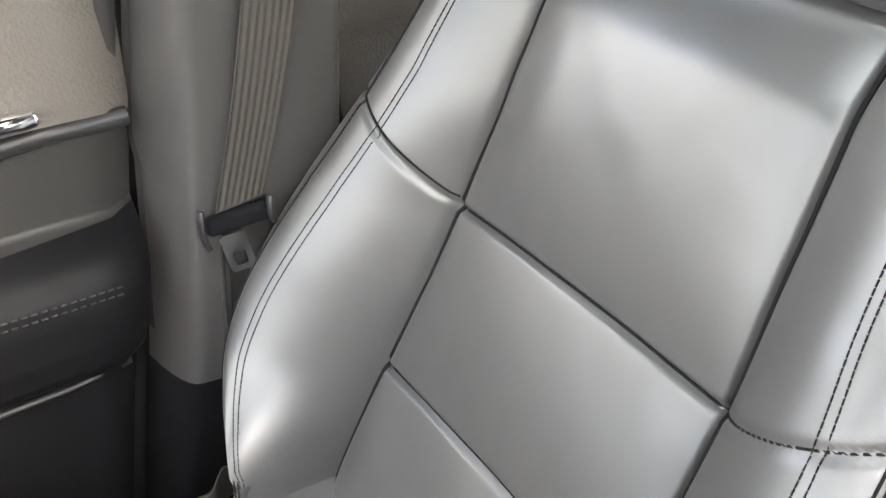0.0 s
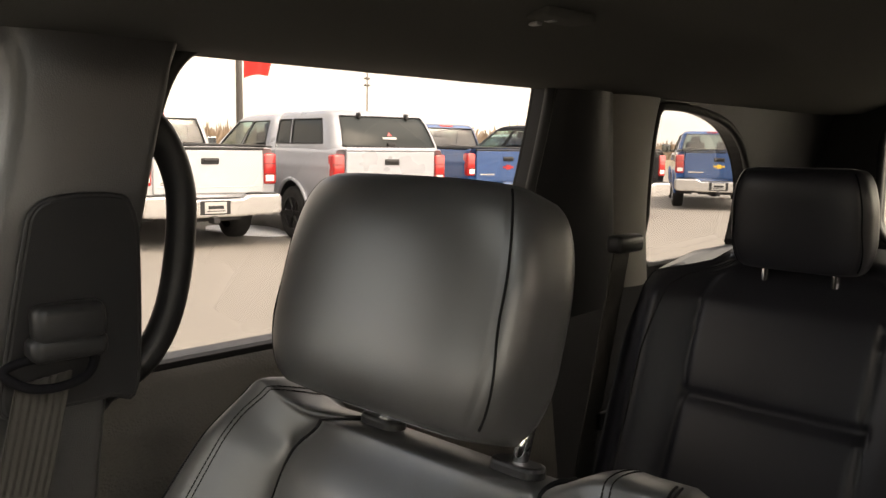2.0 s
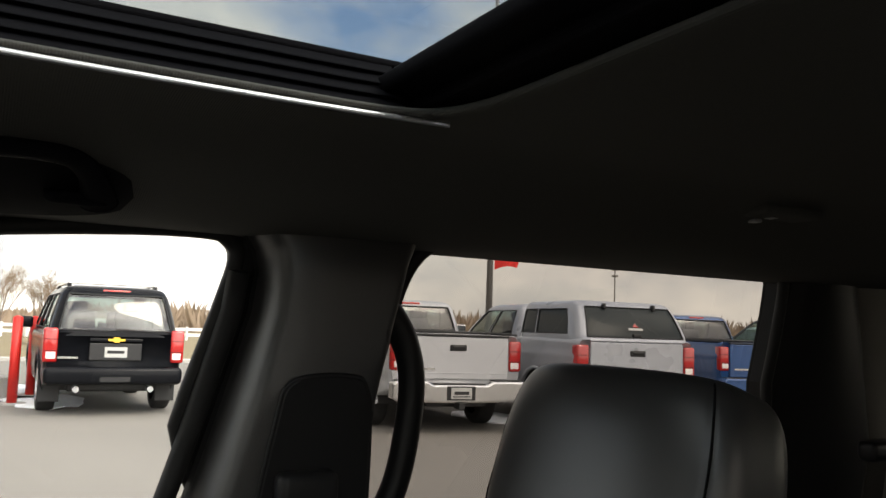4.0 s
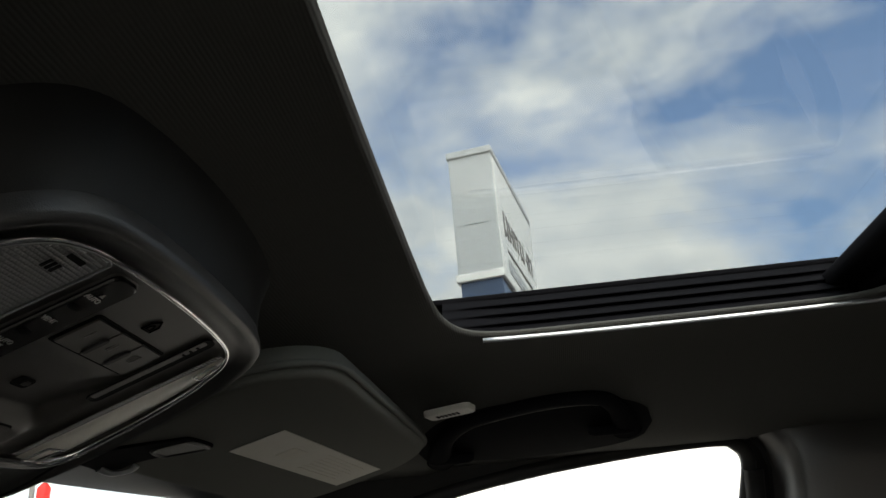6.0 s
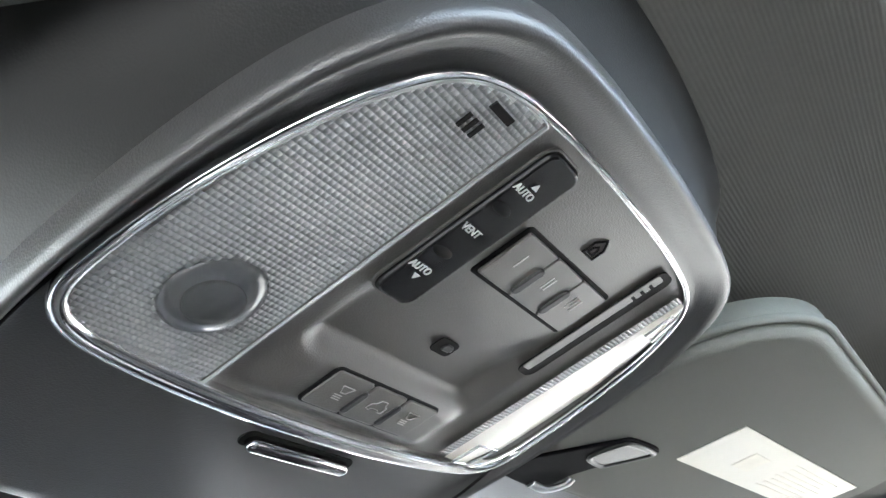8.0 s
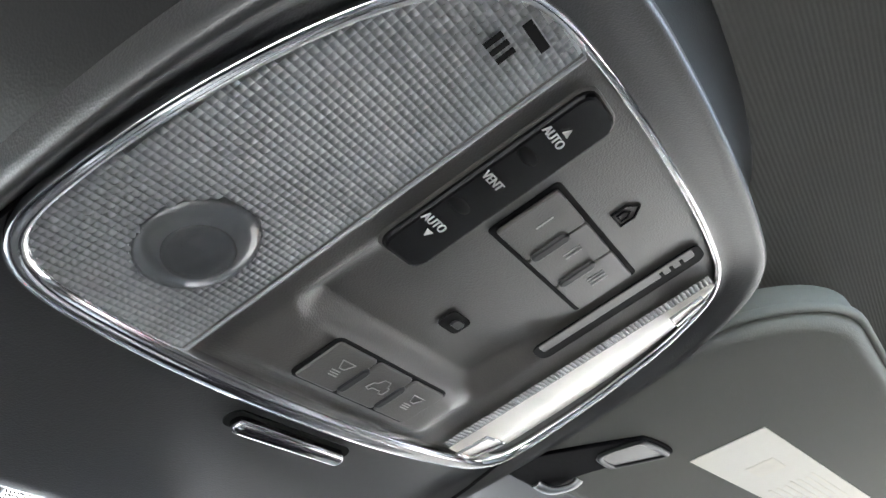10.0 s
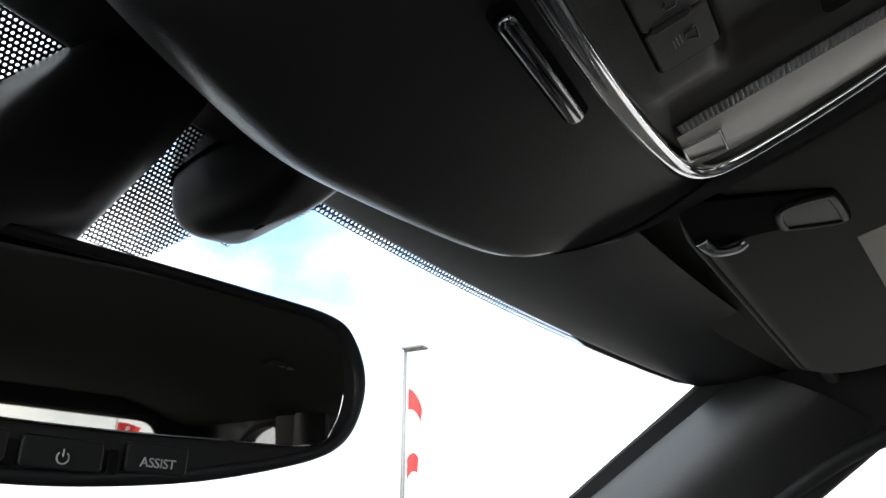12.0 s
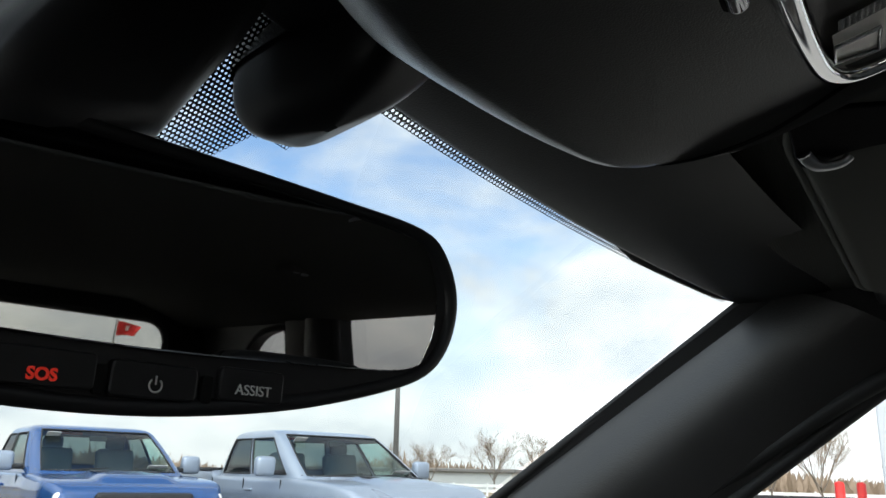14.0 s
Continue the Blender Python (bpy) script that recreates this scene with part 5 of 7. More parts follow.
def plate(name, w, h, r, cx, cy, depth, mat, label="", lift=0.0, bev=0.0008, rot=0.0, base=None):
    z = (face_z(cx, cy) if base is None else base) + lift
    return part(name, prism_bm(rounded(w, h, r, 4), depth, bev, m=Matrix.Translation((cx, cy, z)) @ pose(0, 0, 0, 0, 0, rot)), mat, console, label, m=CON)


# roof switches: a black rocker bank lettered AUTO, VENT, AUTO
BX = -0.036
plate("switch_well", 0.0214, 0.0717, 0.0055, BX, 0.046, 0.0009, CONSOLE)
plate("switch_gap", 0.0204, 0.0707, 0.0050, BX, 0.046, 0.0011, INK_DARK)
plate("roof_switch", 0.0192, 0.0695, 0.0045, BX, 0.046, 0.0028, GLOSS_BLACK, "black rocker switch bank with white lettering", 0.0, 0.0012)
for cy in (0.0348, 0.0572):
    part("switch_notch", ball_bm(0.0040, Matrix.Diagonal((1.25, 0.50, 0.30, 1))), INK_DARK, console, smooth=True, m=CON @ Matrix.Translation((BX - 0.0035, cy, 0.0022)))
for text, cy in (("AUTO", 0.0265), ("VENT", 0.046), ("AUTO", 0.0655)):
    writing("lettering", text, 0.0038, CON @ Matrix.Translation((BX - 0.0042, cy, 0.0028)), INK, console)
for cy, turn in ((0.0232, 180), (0.0690, 0)):
    part("arrow_mark", prism_bm([(-0.0015, -0.0009), (0.0015, -0.0009), (0, 0.0014)], 0.0003, m=Matrix.Translation((BX - 0.0025, cy, 0.0027)) @ pose(0, 0, 0, 0, 0, turn)), INK, console, m=CON)
# three garage buttons
plate("button_well", 0.0690, 0.0255, 0.002, 0.0145, 0.0465, 0.0004, INK_DARK)
for k in range(3):
    cx = 0.0145 + (k - 1) * 0.0217
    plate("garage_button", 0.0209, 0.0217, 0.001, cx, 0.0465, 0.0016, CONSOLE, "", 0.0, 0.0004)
    for b in range(k + 1):
        part("button_mark", box_bm(0.0006, 0.0062, 0.0002, 0, 1, (cx - 0.0045 + 0.0021 * (b - k / 2) + 0.003, 0.0480, face_z(cx, 0.0465) + 0.0017)), INK_DIM, console, m=CON)
for k in (0, 1):
    plate("finger_notch", 0.0044, 0.0140, 0.0021, 0.0145 + (k - 0.5) * 0.0217, 0.0440, 0.0024, SATIN, "", 0.0002, 0.0008)
house = [(-0.0040, -0.0030), (0.0040, -0.0030), (0.0040, 0.0022), (0, 0.0058), (-0.0040, 0.0022)]
hz = face_z(0.014, 0.0675) + 0.0003
tube("house_mark", [CON @ Vector((0.014 + x, 0.0675 + y, hz)) for x, y in house], 0.0005, INK_DARK, console, n=5, closed=True)
tube("house_mark", [CON @ Vector((0.014 + x * 0.45, 0.0670 + y * 0.45, hz)) for x, y in house], 0.0004, INK_DARK, console, n=5, closed=True)
# long slot with ribs at its ends
plate("vent_slot", 0.0118, 0.0700, 0.0040, 0.0586, 0.0465, 0.0005, INK_DARK, "", 0.0010, 0.0)
plate("slot_ledge", 0.0056, 0.0640, 0.0012, 0.0561, 0.0465, 0.0006, CONSOLE, "", 0.0012, 0.0002)
for cy in (0.0195, 0.0235, 0.0275, 0.0655, 0.0695, 0.0735):
    plate("slot_slit", 0.0034, 0.0014, 0.0002, 0.0570, cy, 0.0003, INK_DARK, "", 0.0019, 0.0)
# microphone opening
plate("microphone_hole", 0.0125, 0.0078, 0.0022, 0.0185, 0.0008, 0.0004, INK_DARK, "", 0.0007, 0.0)
plate("microphone_bar", 0.0060, 0.0036, 0.0016, 0.0198, 0.0011, 0.0012, SATIN, "", 0.0006, 0.0005)
# three lamp and tailgate buttons on the front ledge
plate("button_well", 0.0648, 0.0208, 0.003, 0.0075, -0.0295, 0.0004, INK_DARK, base=0.0047)
for k in range(3):
    cx = 0.0075 + (k - 1) * 0.0209
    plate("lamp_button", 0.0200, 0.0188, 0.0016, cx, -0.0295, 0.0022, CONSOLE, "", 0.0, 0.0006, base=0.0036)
for k in (0, 1):
    plate("finger_notch", 0.0040, 0.0130, 0.0019, 0.0075 + (k - 0.5) * 0.0209, -0.0310, 0.0028, SATIN, "", 0.0, 0.0008, base=0.0036)
bz = 0.0060
car_mark = [(-0.006, -0.002), (-0.005, 0.001), (-0.003, 0.0015), (-0.0015, 0.0038), (0.0025, 0.0038), (0.004, 0.0015), (0.006, 0.001), (0.006, -0.002), (0.0035, -0.0024), (0.0025, -0.0012), (-0.0025, -0.0012), (-0.0035, -0.0024)]
tube("button_mark", [CON @ Vector((0.0085 + x * 0.8, -0.0290 + y, bz)) for x, y in car_mark], 0.00022, INK_DIM, console, n=4, closed=True)
for cx in (-0.0125, 0.0285):
    tri = [(-0.0032, 0.0022), (0.0032, 0.0022), (0.0012, -0.0012), (-0.0012, -0.0012)]
    tube("button_mark", [CON @ Vector((cx + x, -0.0275 + y, bz)) for x, y in tri], 0.00025, INK_DIM, console, n=4, closed=True)
    for k in range(3):
        part("button_mark", box_bm(0.0042, 0.0004, 0.0002, 0, 1, (cx - 0.0008 + 0.0004 * k, -0.0302 - 0.0011 * k, bz), None), INK_DIM, console, m=CON)
# glasses bin catch on the nose
part("catch_recess", prism_bm(rounded(0.062, 0.0085, 0.004, 5), 0.0006, 0.0, m=Matrix.Translation((0.0085, -0.0665, 0.0026))), INK_DARK, console, m=CON)
part("catch", prism_bm(rounded(0.056, 0.0058, 0.0028, 6), 0.0045, 0.0018, 3, m=Matrix.Translation((0.0085, -0.0670, 0.0028))), CHROME_DIMMED, console, "chrome bin catch", smooth=True, m=CON)

# ---- sun visors ----
def visor(label, at, w=0.41, h=0.186, r=0.045):
    vis = thing("sun_visor", label, "sun visor", "sun visors")
    off = Matrix.Translation((at[0], at[1], 0))
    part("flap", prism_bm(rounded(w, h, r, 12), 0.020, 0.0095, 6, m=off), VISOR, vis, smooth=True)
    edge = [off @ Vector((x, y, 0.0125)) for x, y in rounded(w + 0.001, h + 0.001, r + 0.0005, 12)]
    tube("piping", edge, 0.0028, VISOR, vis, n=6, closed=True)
    part("pivot_rod", cyl_bm(0.006, 0.10, 12, m=off @ Matrix.Translation((w / 2 - 0.03, -h / 2 + 0.012, 0.008)) @ pose(0, 0, 0, 0, 90)), SATIN, vis, smooth=True)
    return vis


def visor_frame(x, y, z, yaw, slope_y, slope_x):
    """x along the car's width, y rearwards in the flap's own plane, z down."""
    u = Vector((math.cos(yaw), math.sin(yaw), slope_x)).normalized()
    v = Vector((math.sin(yaw), -math.cos(yaw), -slope_y)).normalized()
    n = u.cross(v).normalized()
    v = n.cross(u)
    return Matrix(((u.x, v.x, n.x, x), (u.y, v.y, n.y, y), (u.z, v.z, n.z, z), (0, 0, 0, 1)))


VIS = visor_frame(0.362, 0.345, 1.562, radians(-4), -0.24, -0.02)
passenger_visor = visor("charcoal fabric sun visor with a pale warning label", (0.007, -0.0125), r=0.070)
lab = Matrix.Translation((0.053, -0.007, 0.0201)) @ pose(0, 0, 0, 0, 0, 2.8)
part("warning_label", prism_bm([(-0.124, -0.0235), (0.124, -0.0245), (0.124, 0.0245), (-0.124, 0.0235)], 0.0006, m=lab), PAPER, passenger_visor, "pale rectangular warning label")
for k in range(7):
    part("label_bar", box_bm(0.10 - 0.012 * (k % 3), 0.0016, 0.0003, 0, 1, (0.045 - 0.004 * (k % 3), -0.015 + 0.005 * k, 0.0007), lab), PRINT, passenger_visor)
part("label_bar", box_bm(0.028, 0.018, 0.0003, 0, 1, (-0.055, 0.0, 0.0007), lab), PRINT, passenger_visor)
hook = thing("visor_clip", "dark plastic visor retaining clip with a small steel spring", "clip")
clip_out = [(-186, -99), (-178, -86), (-158, -62), (-140, -42), (-132, -37), (-104, -35), (-98, -39), (-104, -50), (-118, -66), (-126, -84), (-126, -103), (-150, -104)]
part("frame", prism_bm([(p.x, p.y) for p in smooth_loop([(x * MM, y * MM, 0) for x, y in reversed(clip_out)], 4)], 0.0035, 0.001, m=Matrix.Translation((0, 0, 0.0185))), GAITER, hook)
win_pts = smooth_loop([(x * MM, y * MM, 0.0225) for x, y in ((-141, -62), (-137, -44), (-130, -40), (-106, -38.5), (-103, -42), (-116, -60), (-122, -65))], 5)
part("window", prism_bm([(p.x, p.y) for p in reversed(win_pts)], 0.0008, 0.0, m=Matrix.Translation((0, 0, 0.0219))), PLASTIC, hook)
tube("frame_edge", win_pts, 0.0020, PLASTIC, hook, n=8, closed=True, flat=0.6, flat_axis=(0, 0, 1))
tube("spring", smooth_loop([(-0.143, -0.101, 0.022), (-0.132, -0.098, 0.025), (-0.124, -0.089, 0.0245), (-0.123, -0.084, 0.0225)], 6, False), 0.0032, STEEL, hook, n=8, flat=0.6, flat_axis=(0, 0, 1))
passenger_visor.matrix_world = VIS
hook.matrix_world = VIS
driver_visor = visor("charcoal fabric sun visor on the driver's side", (0.0, 0.0), r=0.062)
driver_visor.matrix_world = visor_frame(-0.360, 0.368, 1.566, radians(4), -0.20, 0.02)

# ---- rear-view mirror with its mount and the camera housing ----
MY, MT = radians(16), radians(3.6)
mz = Vector((-math.sin(MY) * math.cos(MT), -math.cos(MY) * math.cos(MT), -math.sin(MT)))
mx = Vector((math.cos(MY), -math.sin(MY), 0))
my = mz.cross(mx)
MIR = Matrix(((mx.x, my.x, mz.x, -0.006), (mx.y, my.y, mz.y, 0.5915), (mx.z, my.z, mz.z, 1.428), (0, 0, 0, 1)))
mirror = thing("rear_view_mirror", "black frameless-look rear-view mirror with lettered call buttons", "rear-view mirror")
case_half = [(-117, 8), (-113, 24), (-100, 33), (-60, 34.5), (0, 35), (60, 34.5), (98, 33), (111, 25), (117, 10), (114, -6), (104, -17), (82, -25), (45, -33), (0, -37), (-45, -35), (-82, -28), (-104, -18), (-114, -6)]
case = smooth_loop([(x * MM, y * MM, 0) for x, y in case_half], 6)
verts = []
for p in case:
    for g, zz in ((0.30, -0.034), (0.72, -0.030), (0.93, -0.018), (1.0, -0.006), (1.0, -0.001), (0.985, 0.0012), (0.955, 0.0012), (0.945, -0.0010)):
        verts.append((p.x * g if g < 0.94 or g == 1.0 else p.x - math.copysign((1 - g) * 0.117, p.x) * (abs(p.x) > 0.02), p.y * g if g < 0.94 or g == 1.0 else p.y * (1 - (1 - g) * 2.2), zz))
faces = grid_faces(len(case), 8, True, False)
faces.append(tuple(i * 8 for i in range(len(case) - 1, -1, -1)))
mesh_from("case", verts, faces, SATIN, mirror, m=MIR)
part("chin", prism_bm([(p.x * 0.985, p.y * 0.985) for p in case], 0.0015, 0.0, m=Matrix.Translation((0, 0, -0.002))), SATIN, mirror, m=MIR)
glass_pts = smooth_loop([(x * MM, y * MM, 0) for x, y in ((-109, 8), (-106, 21), (-96, 28.5), (-50, 30), (0, 30.3), (50, 30), (92, 28), (102, 19), (105, 6), (102, -8), (92, -16.5), (50, -19), (0, -20.5), (-50, -19.5), (-96, -16), (-106, -7))], 6)
part("mirror_glass", prism_bm([(p.x, p.y) for p in glass_pts], 0.0022, 0.0006, m=Matrix.Translation((0, 0, -0.0006))), MIRROR, mirror, "dark silvered mirror glass", m=MIR)
for cx, w in ((-0.0215, 0.0255), (0.0064, 0.0235), (0.0350, 0.0205)):
    part("call_button", prism_bm(rounded(w, 0.0090, 0.0016, 4), 0.0022, 0.0006, m=Matrix.Translation((cx, -0.0282 + 0.0014 * abs(cx) / 0.03, -0.0004))), SATIN, mirror, m=MIR)
for cx in (-0.0074, 0.0213):
    part("button_gap", prism_bm(rounded(0.0032, 0.0072, 0.0008, 3), 0.0014, 0.0003, m=Matrix.Translation((cx, -0.0288, 0.0))), INK_DARK, mirror, m=MIR)
writing("lettering", "SOS", 0.0040, MIR @ Matrix.Translation((-0.0213, -0.0290, 0.0020)), RED_INK, mirror, "red lit lettering", bold=0.00012)
writing("lettering", "ASSIST", 0.0040, MIR @ Matrix.Translation((0.0352, -0.0280, 0.0020)), INK, mirror, "white lettering")
arc = [MIR @ Vector((0.0064 + 0.0017 * math.sin(a), -0.0290 + 0.0017 * math.cos(a), 0.0021)) for a in [radians(40 + 280 * k / 16) for k in range(17)]]
tube("power_mark", arc, 0.00026, INK, mirror, n=5)
tube("power_mark", [MIR @ Vector((0.0064, -0.0288, 0.0021)), MIR @ Vector((0.0064, -0.0266, 0.0021))], 0.00026, INK, mirror, n=5)
part("ball_joint", ball_bm(0.016), SATIN, mirror, smooth=True, m=Matrix.Translation((-0.012, 0.622, 1.438)))
stem = prism_bm([(0.010, 1.565), (0.060, 1.565), (0.030, 1.512), (0.0, 1.466), (-0.030, 1.452), (-0.058, 1.454), (-0.030, 1.505)], 0.055, 0.012, 4, m=Matrix.Translation((0, 0.648, 0)) @ Matrix(((1, 0, 0, 0), (0, 0, -1, 0), (0, 1, 0, 0), (0, 0, 0, 1))))
part("mount_cover", stem, SATIN, mirror, smooth=True)
sensor = thing("camera_housing", "black rounded camera housing behind the windscreen", "camera housing")


def housing_fn(u, v, grow=0.0, low=1.512):
    """A soft-edged box hung under the glass: u round it, v from its flat bottom up to the glass."""
    a = 2 * math.pi * u
    c, s = math.cos(a), math.sin(a)
    e = (1 - (1 - v) ** 3.4) ** 0.42
    k = (abs(c) ** 4.5 + abs(s) ** 4.5) ** (-1 / 4.5)
    x = 0.0940 + (0.0275 + grow) * e * c * k + 0.007 * v
    y = 0.604 + (0.046 + grow) * e * s * k + 0.006 * (1 - v)
    z = low + 0.058 * v + 0.010 * (x - 0.10) / 0.05 * (1 - v) - 0.013 * (y - 0.606) / 0.05
    return Vector((x, y, z))


surf("shell", lambda u, v: housing_fn(u, max(v, 0.0003)), 72, 26, SATIN, sensor, wrap_u=True)
surf("flange", lambda u, v: housing_fn(u, 0.60 + 0.35 * v, 0.0015 + 0.001 * v), 60, 5, PLASTIC, sensor, "black flange against the glass", wrap_u=True)


# ---- outside: ground and distance ----
def ground_z(x, y):
    """The lot is flat; the fields beyond it fall away a little."""
    return -0.35 * sstep(40, 120, math.hypot(x, y))


ring_r = [0, 4, 9, 16, 26, 40, 60, 90, 140, 240, 500, 1200, 4000]
verts, faces = [(0, 0, 0)], []
for r in ring_r[1:]:
    for k in range(64):
        a = 2 * math.pi * k / 64
        verts.append((r * math.cos(a), r * math.sin(a), ground_z(r * math.cos(a), r * math.sin(a))))
faces += [(0, 1 + k, 1 + (k + 1) % 64) for k in range(64)]
for i in range(len(ring_r) - 2):
    for k in range(64):
        a, b = 1 + i * 64 + k, 1 + i * 64 + (k + 1) % 64
        faces.append((a, a + 64, b + 64, b))
ground = mesh_from("ground", verts, faces, GRASS)
tagged(ground, "flat dry winter grass reaching the horizon", "ground", kind="structure")
lot = part("road", box_bm(70, 90, 0.03, 0, 1, (-6, -6, -0.008)), ASPHALT)
tagged(lot, "pale dry asphalt car park", "car park", kind="structure")
for x, y, s, seed in ((15.6, -0.9, 1.2, 1), (17.4, -0.2, 1.6, 2), (11.6, -7.4, 0.9, 3)):
    rnd = random.Random(seed)
    out = [(x + s * (1 + 0.35 * rnd.random()) * math.cos(a), y + 0.45 * s * (1 + 0.5 * rnd.random()) * math.sin(a)) for a in [2 * math.pi * k / 18 for k in range(18)]]
    part_ob = part("snow_patch", prism_bm(out, 0.02, 0.008, m=Matrix.Translation((0, 0, 0.008))), SNOW)
    tagged(part_ob, "thin old snow patch on the asphalt", "snow", kind="stuff")

# ---- pylon sign and bollards ----
pylon = thing("pylon_sign", "tall grey pylon sign with white face on a column", "sign")
PY = Matrix.Translation((15.95, 0.56, 0)) @ pose(0, 0, 0, 0, 0, -11)
part("sign_box", box_bm(4.4, 0.98, 2.92, 0.03, 2, (2.2, 0, 8.87)), SIGN_GREY, pylon, m=PY)
part("side_face", box_bm(4.3, 0.03, 2.70, 0.01, 2, (2.2, -0.497, 8.86)), SIGN_WHITE, pylon, m=PY)
part("cap", box_bm(4.5, 1.04, 0.16, 0.02, 2, (2.2, 0, 10.36)), SIGN_GREY, pylon, m=PY)
part("foot_band", box_bm(4.5, 1.06, 0.18, 0.02, 2, (2.2, 0, 7.42)), SIGN_WHITE, pylon, m=PY)
part("glass_base", box_bm(4.3, 0.92, 2.6, 0.02, 2, (2.2, 0, 6.05)), SIGN_BLUE, pylon, m=PY)
for sx, sz, at in ((0.02, 0.009, (-0.002, 0, 8.62)),):
    part("panel_line", box_bm(sx, 0.62, sz, 0, 1, at), TRIM_BLACK, pylon, m=PY)
for k, (x0, w, h) in enumerate(((0.55, 0.42, 0.62), (1.10, 0.42, 0.50), (1.65, 0.50, 0.50), (2.30, 0.50, 0.50), (2.95, 0.20, 0.50), (3.35, 0.42, 0.50))):
    for dx in (-0.16, 0.16) if k != 4 else (0.0,):
        part("letter_bar", box_bm(0.075, 0.03, h, 0.01, 1, (x0 + 0.2 + dx, -0.52, 8.75)), POLE, pylon, "dark raised bar", m=PY)
    part("letter_bar", box_bm(0.32, 0.03, 0.07, 0.01, 1, (x0 + 0.2, -0.52, 8.75 + 0.17 * (k % 3 - 1))), POLE, pylon, "dark raised bar", m=PY)
part("letter_bar", box_bm(2.8, 0.03, 0.07, 0.01, 1, (2.1, -0.52, 8.12)), POLE, pylon, "dark raised bar", m=PY)
part("letter_bar", box_bm(3.2, 0.03, 0.30, 0.01, 1, (2.2, -0.52, 7.75)), SIGN_GREY, pylon, "grey raised bar", m=PY)
part("column", box_bm(0.64, 0.64, 6.4, 0.03, 2, (16.2, 0.22, 3.4)), COLUMN, pylon)
part("base", cyl_bm(0.60, 0.36, 40, m=Matrix.Translation((16.2, 0.22, 0.19))), CONCRETE, pylon)
bol = thing("bollard", "red painted steel bollard with a rounded top", "bollard", "bollards")
part("post", cyl_bm(0.078, 1.40, 20, m=Matrix.Translation((0, 0, 0.71))), RED_PAINT, bol, smooth=True)
part("cap", ball_bm(0.078, Matrix.Translation((0, 0, 1.40)) @ Matrix.Diagonal((1, 1, 0.6, 1))), RED_PAINT, bol, smooth=True)
part("foot", cyl_bm(0.22, 0.03, 20, m=Matrix.Translation((0, 0, 0.02))), CONCRETE, bol)
bol.location = (15.47, 1.20, 0)
bpy.context.view_layer.update()
for x, y in ((17.0, 0.92), (15.04, -0.39), (16.53, -0.72)):
    copy_thing(bol, Matrix.Translation((x, y, 0)))


# ---- vehicles ----
def body_loft(car, paint, xs, wide, top, under, wheels, hole=0.50):
    """A car's lower body: rounded box sections along x, open over the wheels."""
    verts, faces = [], []
    tiers, arc, across = 22, 5, 9
    for x in xs:
        w, zt, zb = wide(x), top(x), under(x)
        r = min(0.07, 0.3 * (zt - zb))
        half = []
        for k in range(tiers + 1):
            z = zb + (zt - r - zb) * k / tiers
            t = (z - 0.92) / 0.45
            crease = 0.010 * sstep(1.08, 1.12, z) * (1 - sstep(1.14, 1.24, z)) - 0.012 * sstep(0.62, 0.72, z) * (1 - sstep(0.74, 0.86, z))
            half.append((w * (1 - 0.035 * t * t) + crease, z))
        y0 = half[-1][0]
        for k in range(1, arc + 1):
            a = math.pi / 2 * k / arc
            half.append((y0 - r + r * math.cos(a), zt - r + r * math.sin(a)))
        for k in range(1, across + 1):
            t = k / across
            half.append(((y0 - r) * (1 - t), zt + 0.012 * math.sin(math.pi / 2 * t)))
        ring = half + [(-y, z) for y, z in reversed(half[:-1])]
        verts += [Vector((x, y, z)) for y, z in ring]
    n = len(ring)
    for f in grid_faces(len(xs), n, False, True, True):
        c = sum((verts[i] for i in f), Vector()) / 4
        if abs(c.y) > 0.6 and any(math.hypot(c.x - wx, c.z - 0.43) < hole for wx in wheels):
            continue
        faces.append(f)
    faces += [tuple(range(n)), tuple((len(xs) - 1) * n + j for j in range(n - 1, -1, -1))]
    mesh_from("body", verts, faces, paint, car)
    for wx in wheels:
        for sgn in (1, -1):
            y = sgn * wide(wx)
            line = [Vector((wx + (hole - 0.006) * math.cos(a), y * (1 - 0.035 * ((0.43 + hole * math.sin(a) - 0.92) / 0.45) ** 2) - sgn * 0.004, 0.43 + (hole - 0.006) * math.sin(a))) for a in [radians(-8 + 196 * k / 28) for k in range(29)]]
            tube("wheel_arch", line, 0.030, paint, car, n=8)
            surf("arch_liner", lambda u, v, s=sgn, q=wx: Vector((q + 0.49 * math.cos(radians(-10 + 200 * u)), s * (0.55 + 0.42 * v), 0.43 + 0.49 * math.sin(radians(-10 + 200 * u)))), 20, 3, TRIM_BLACK, car)


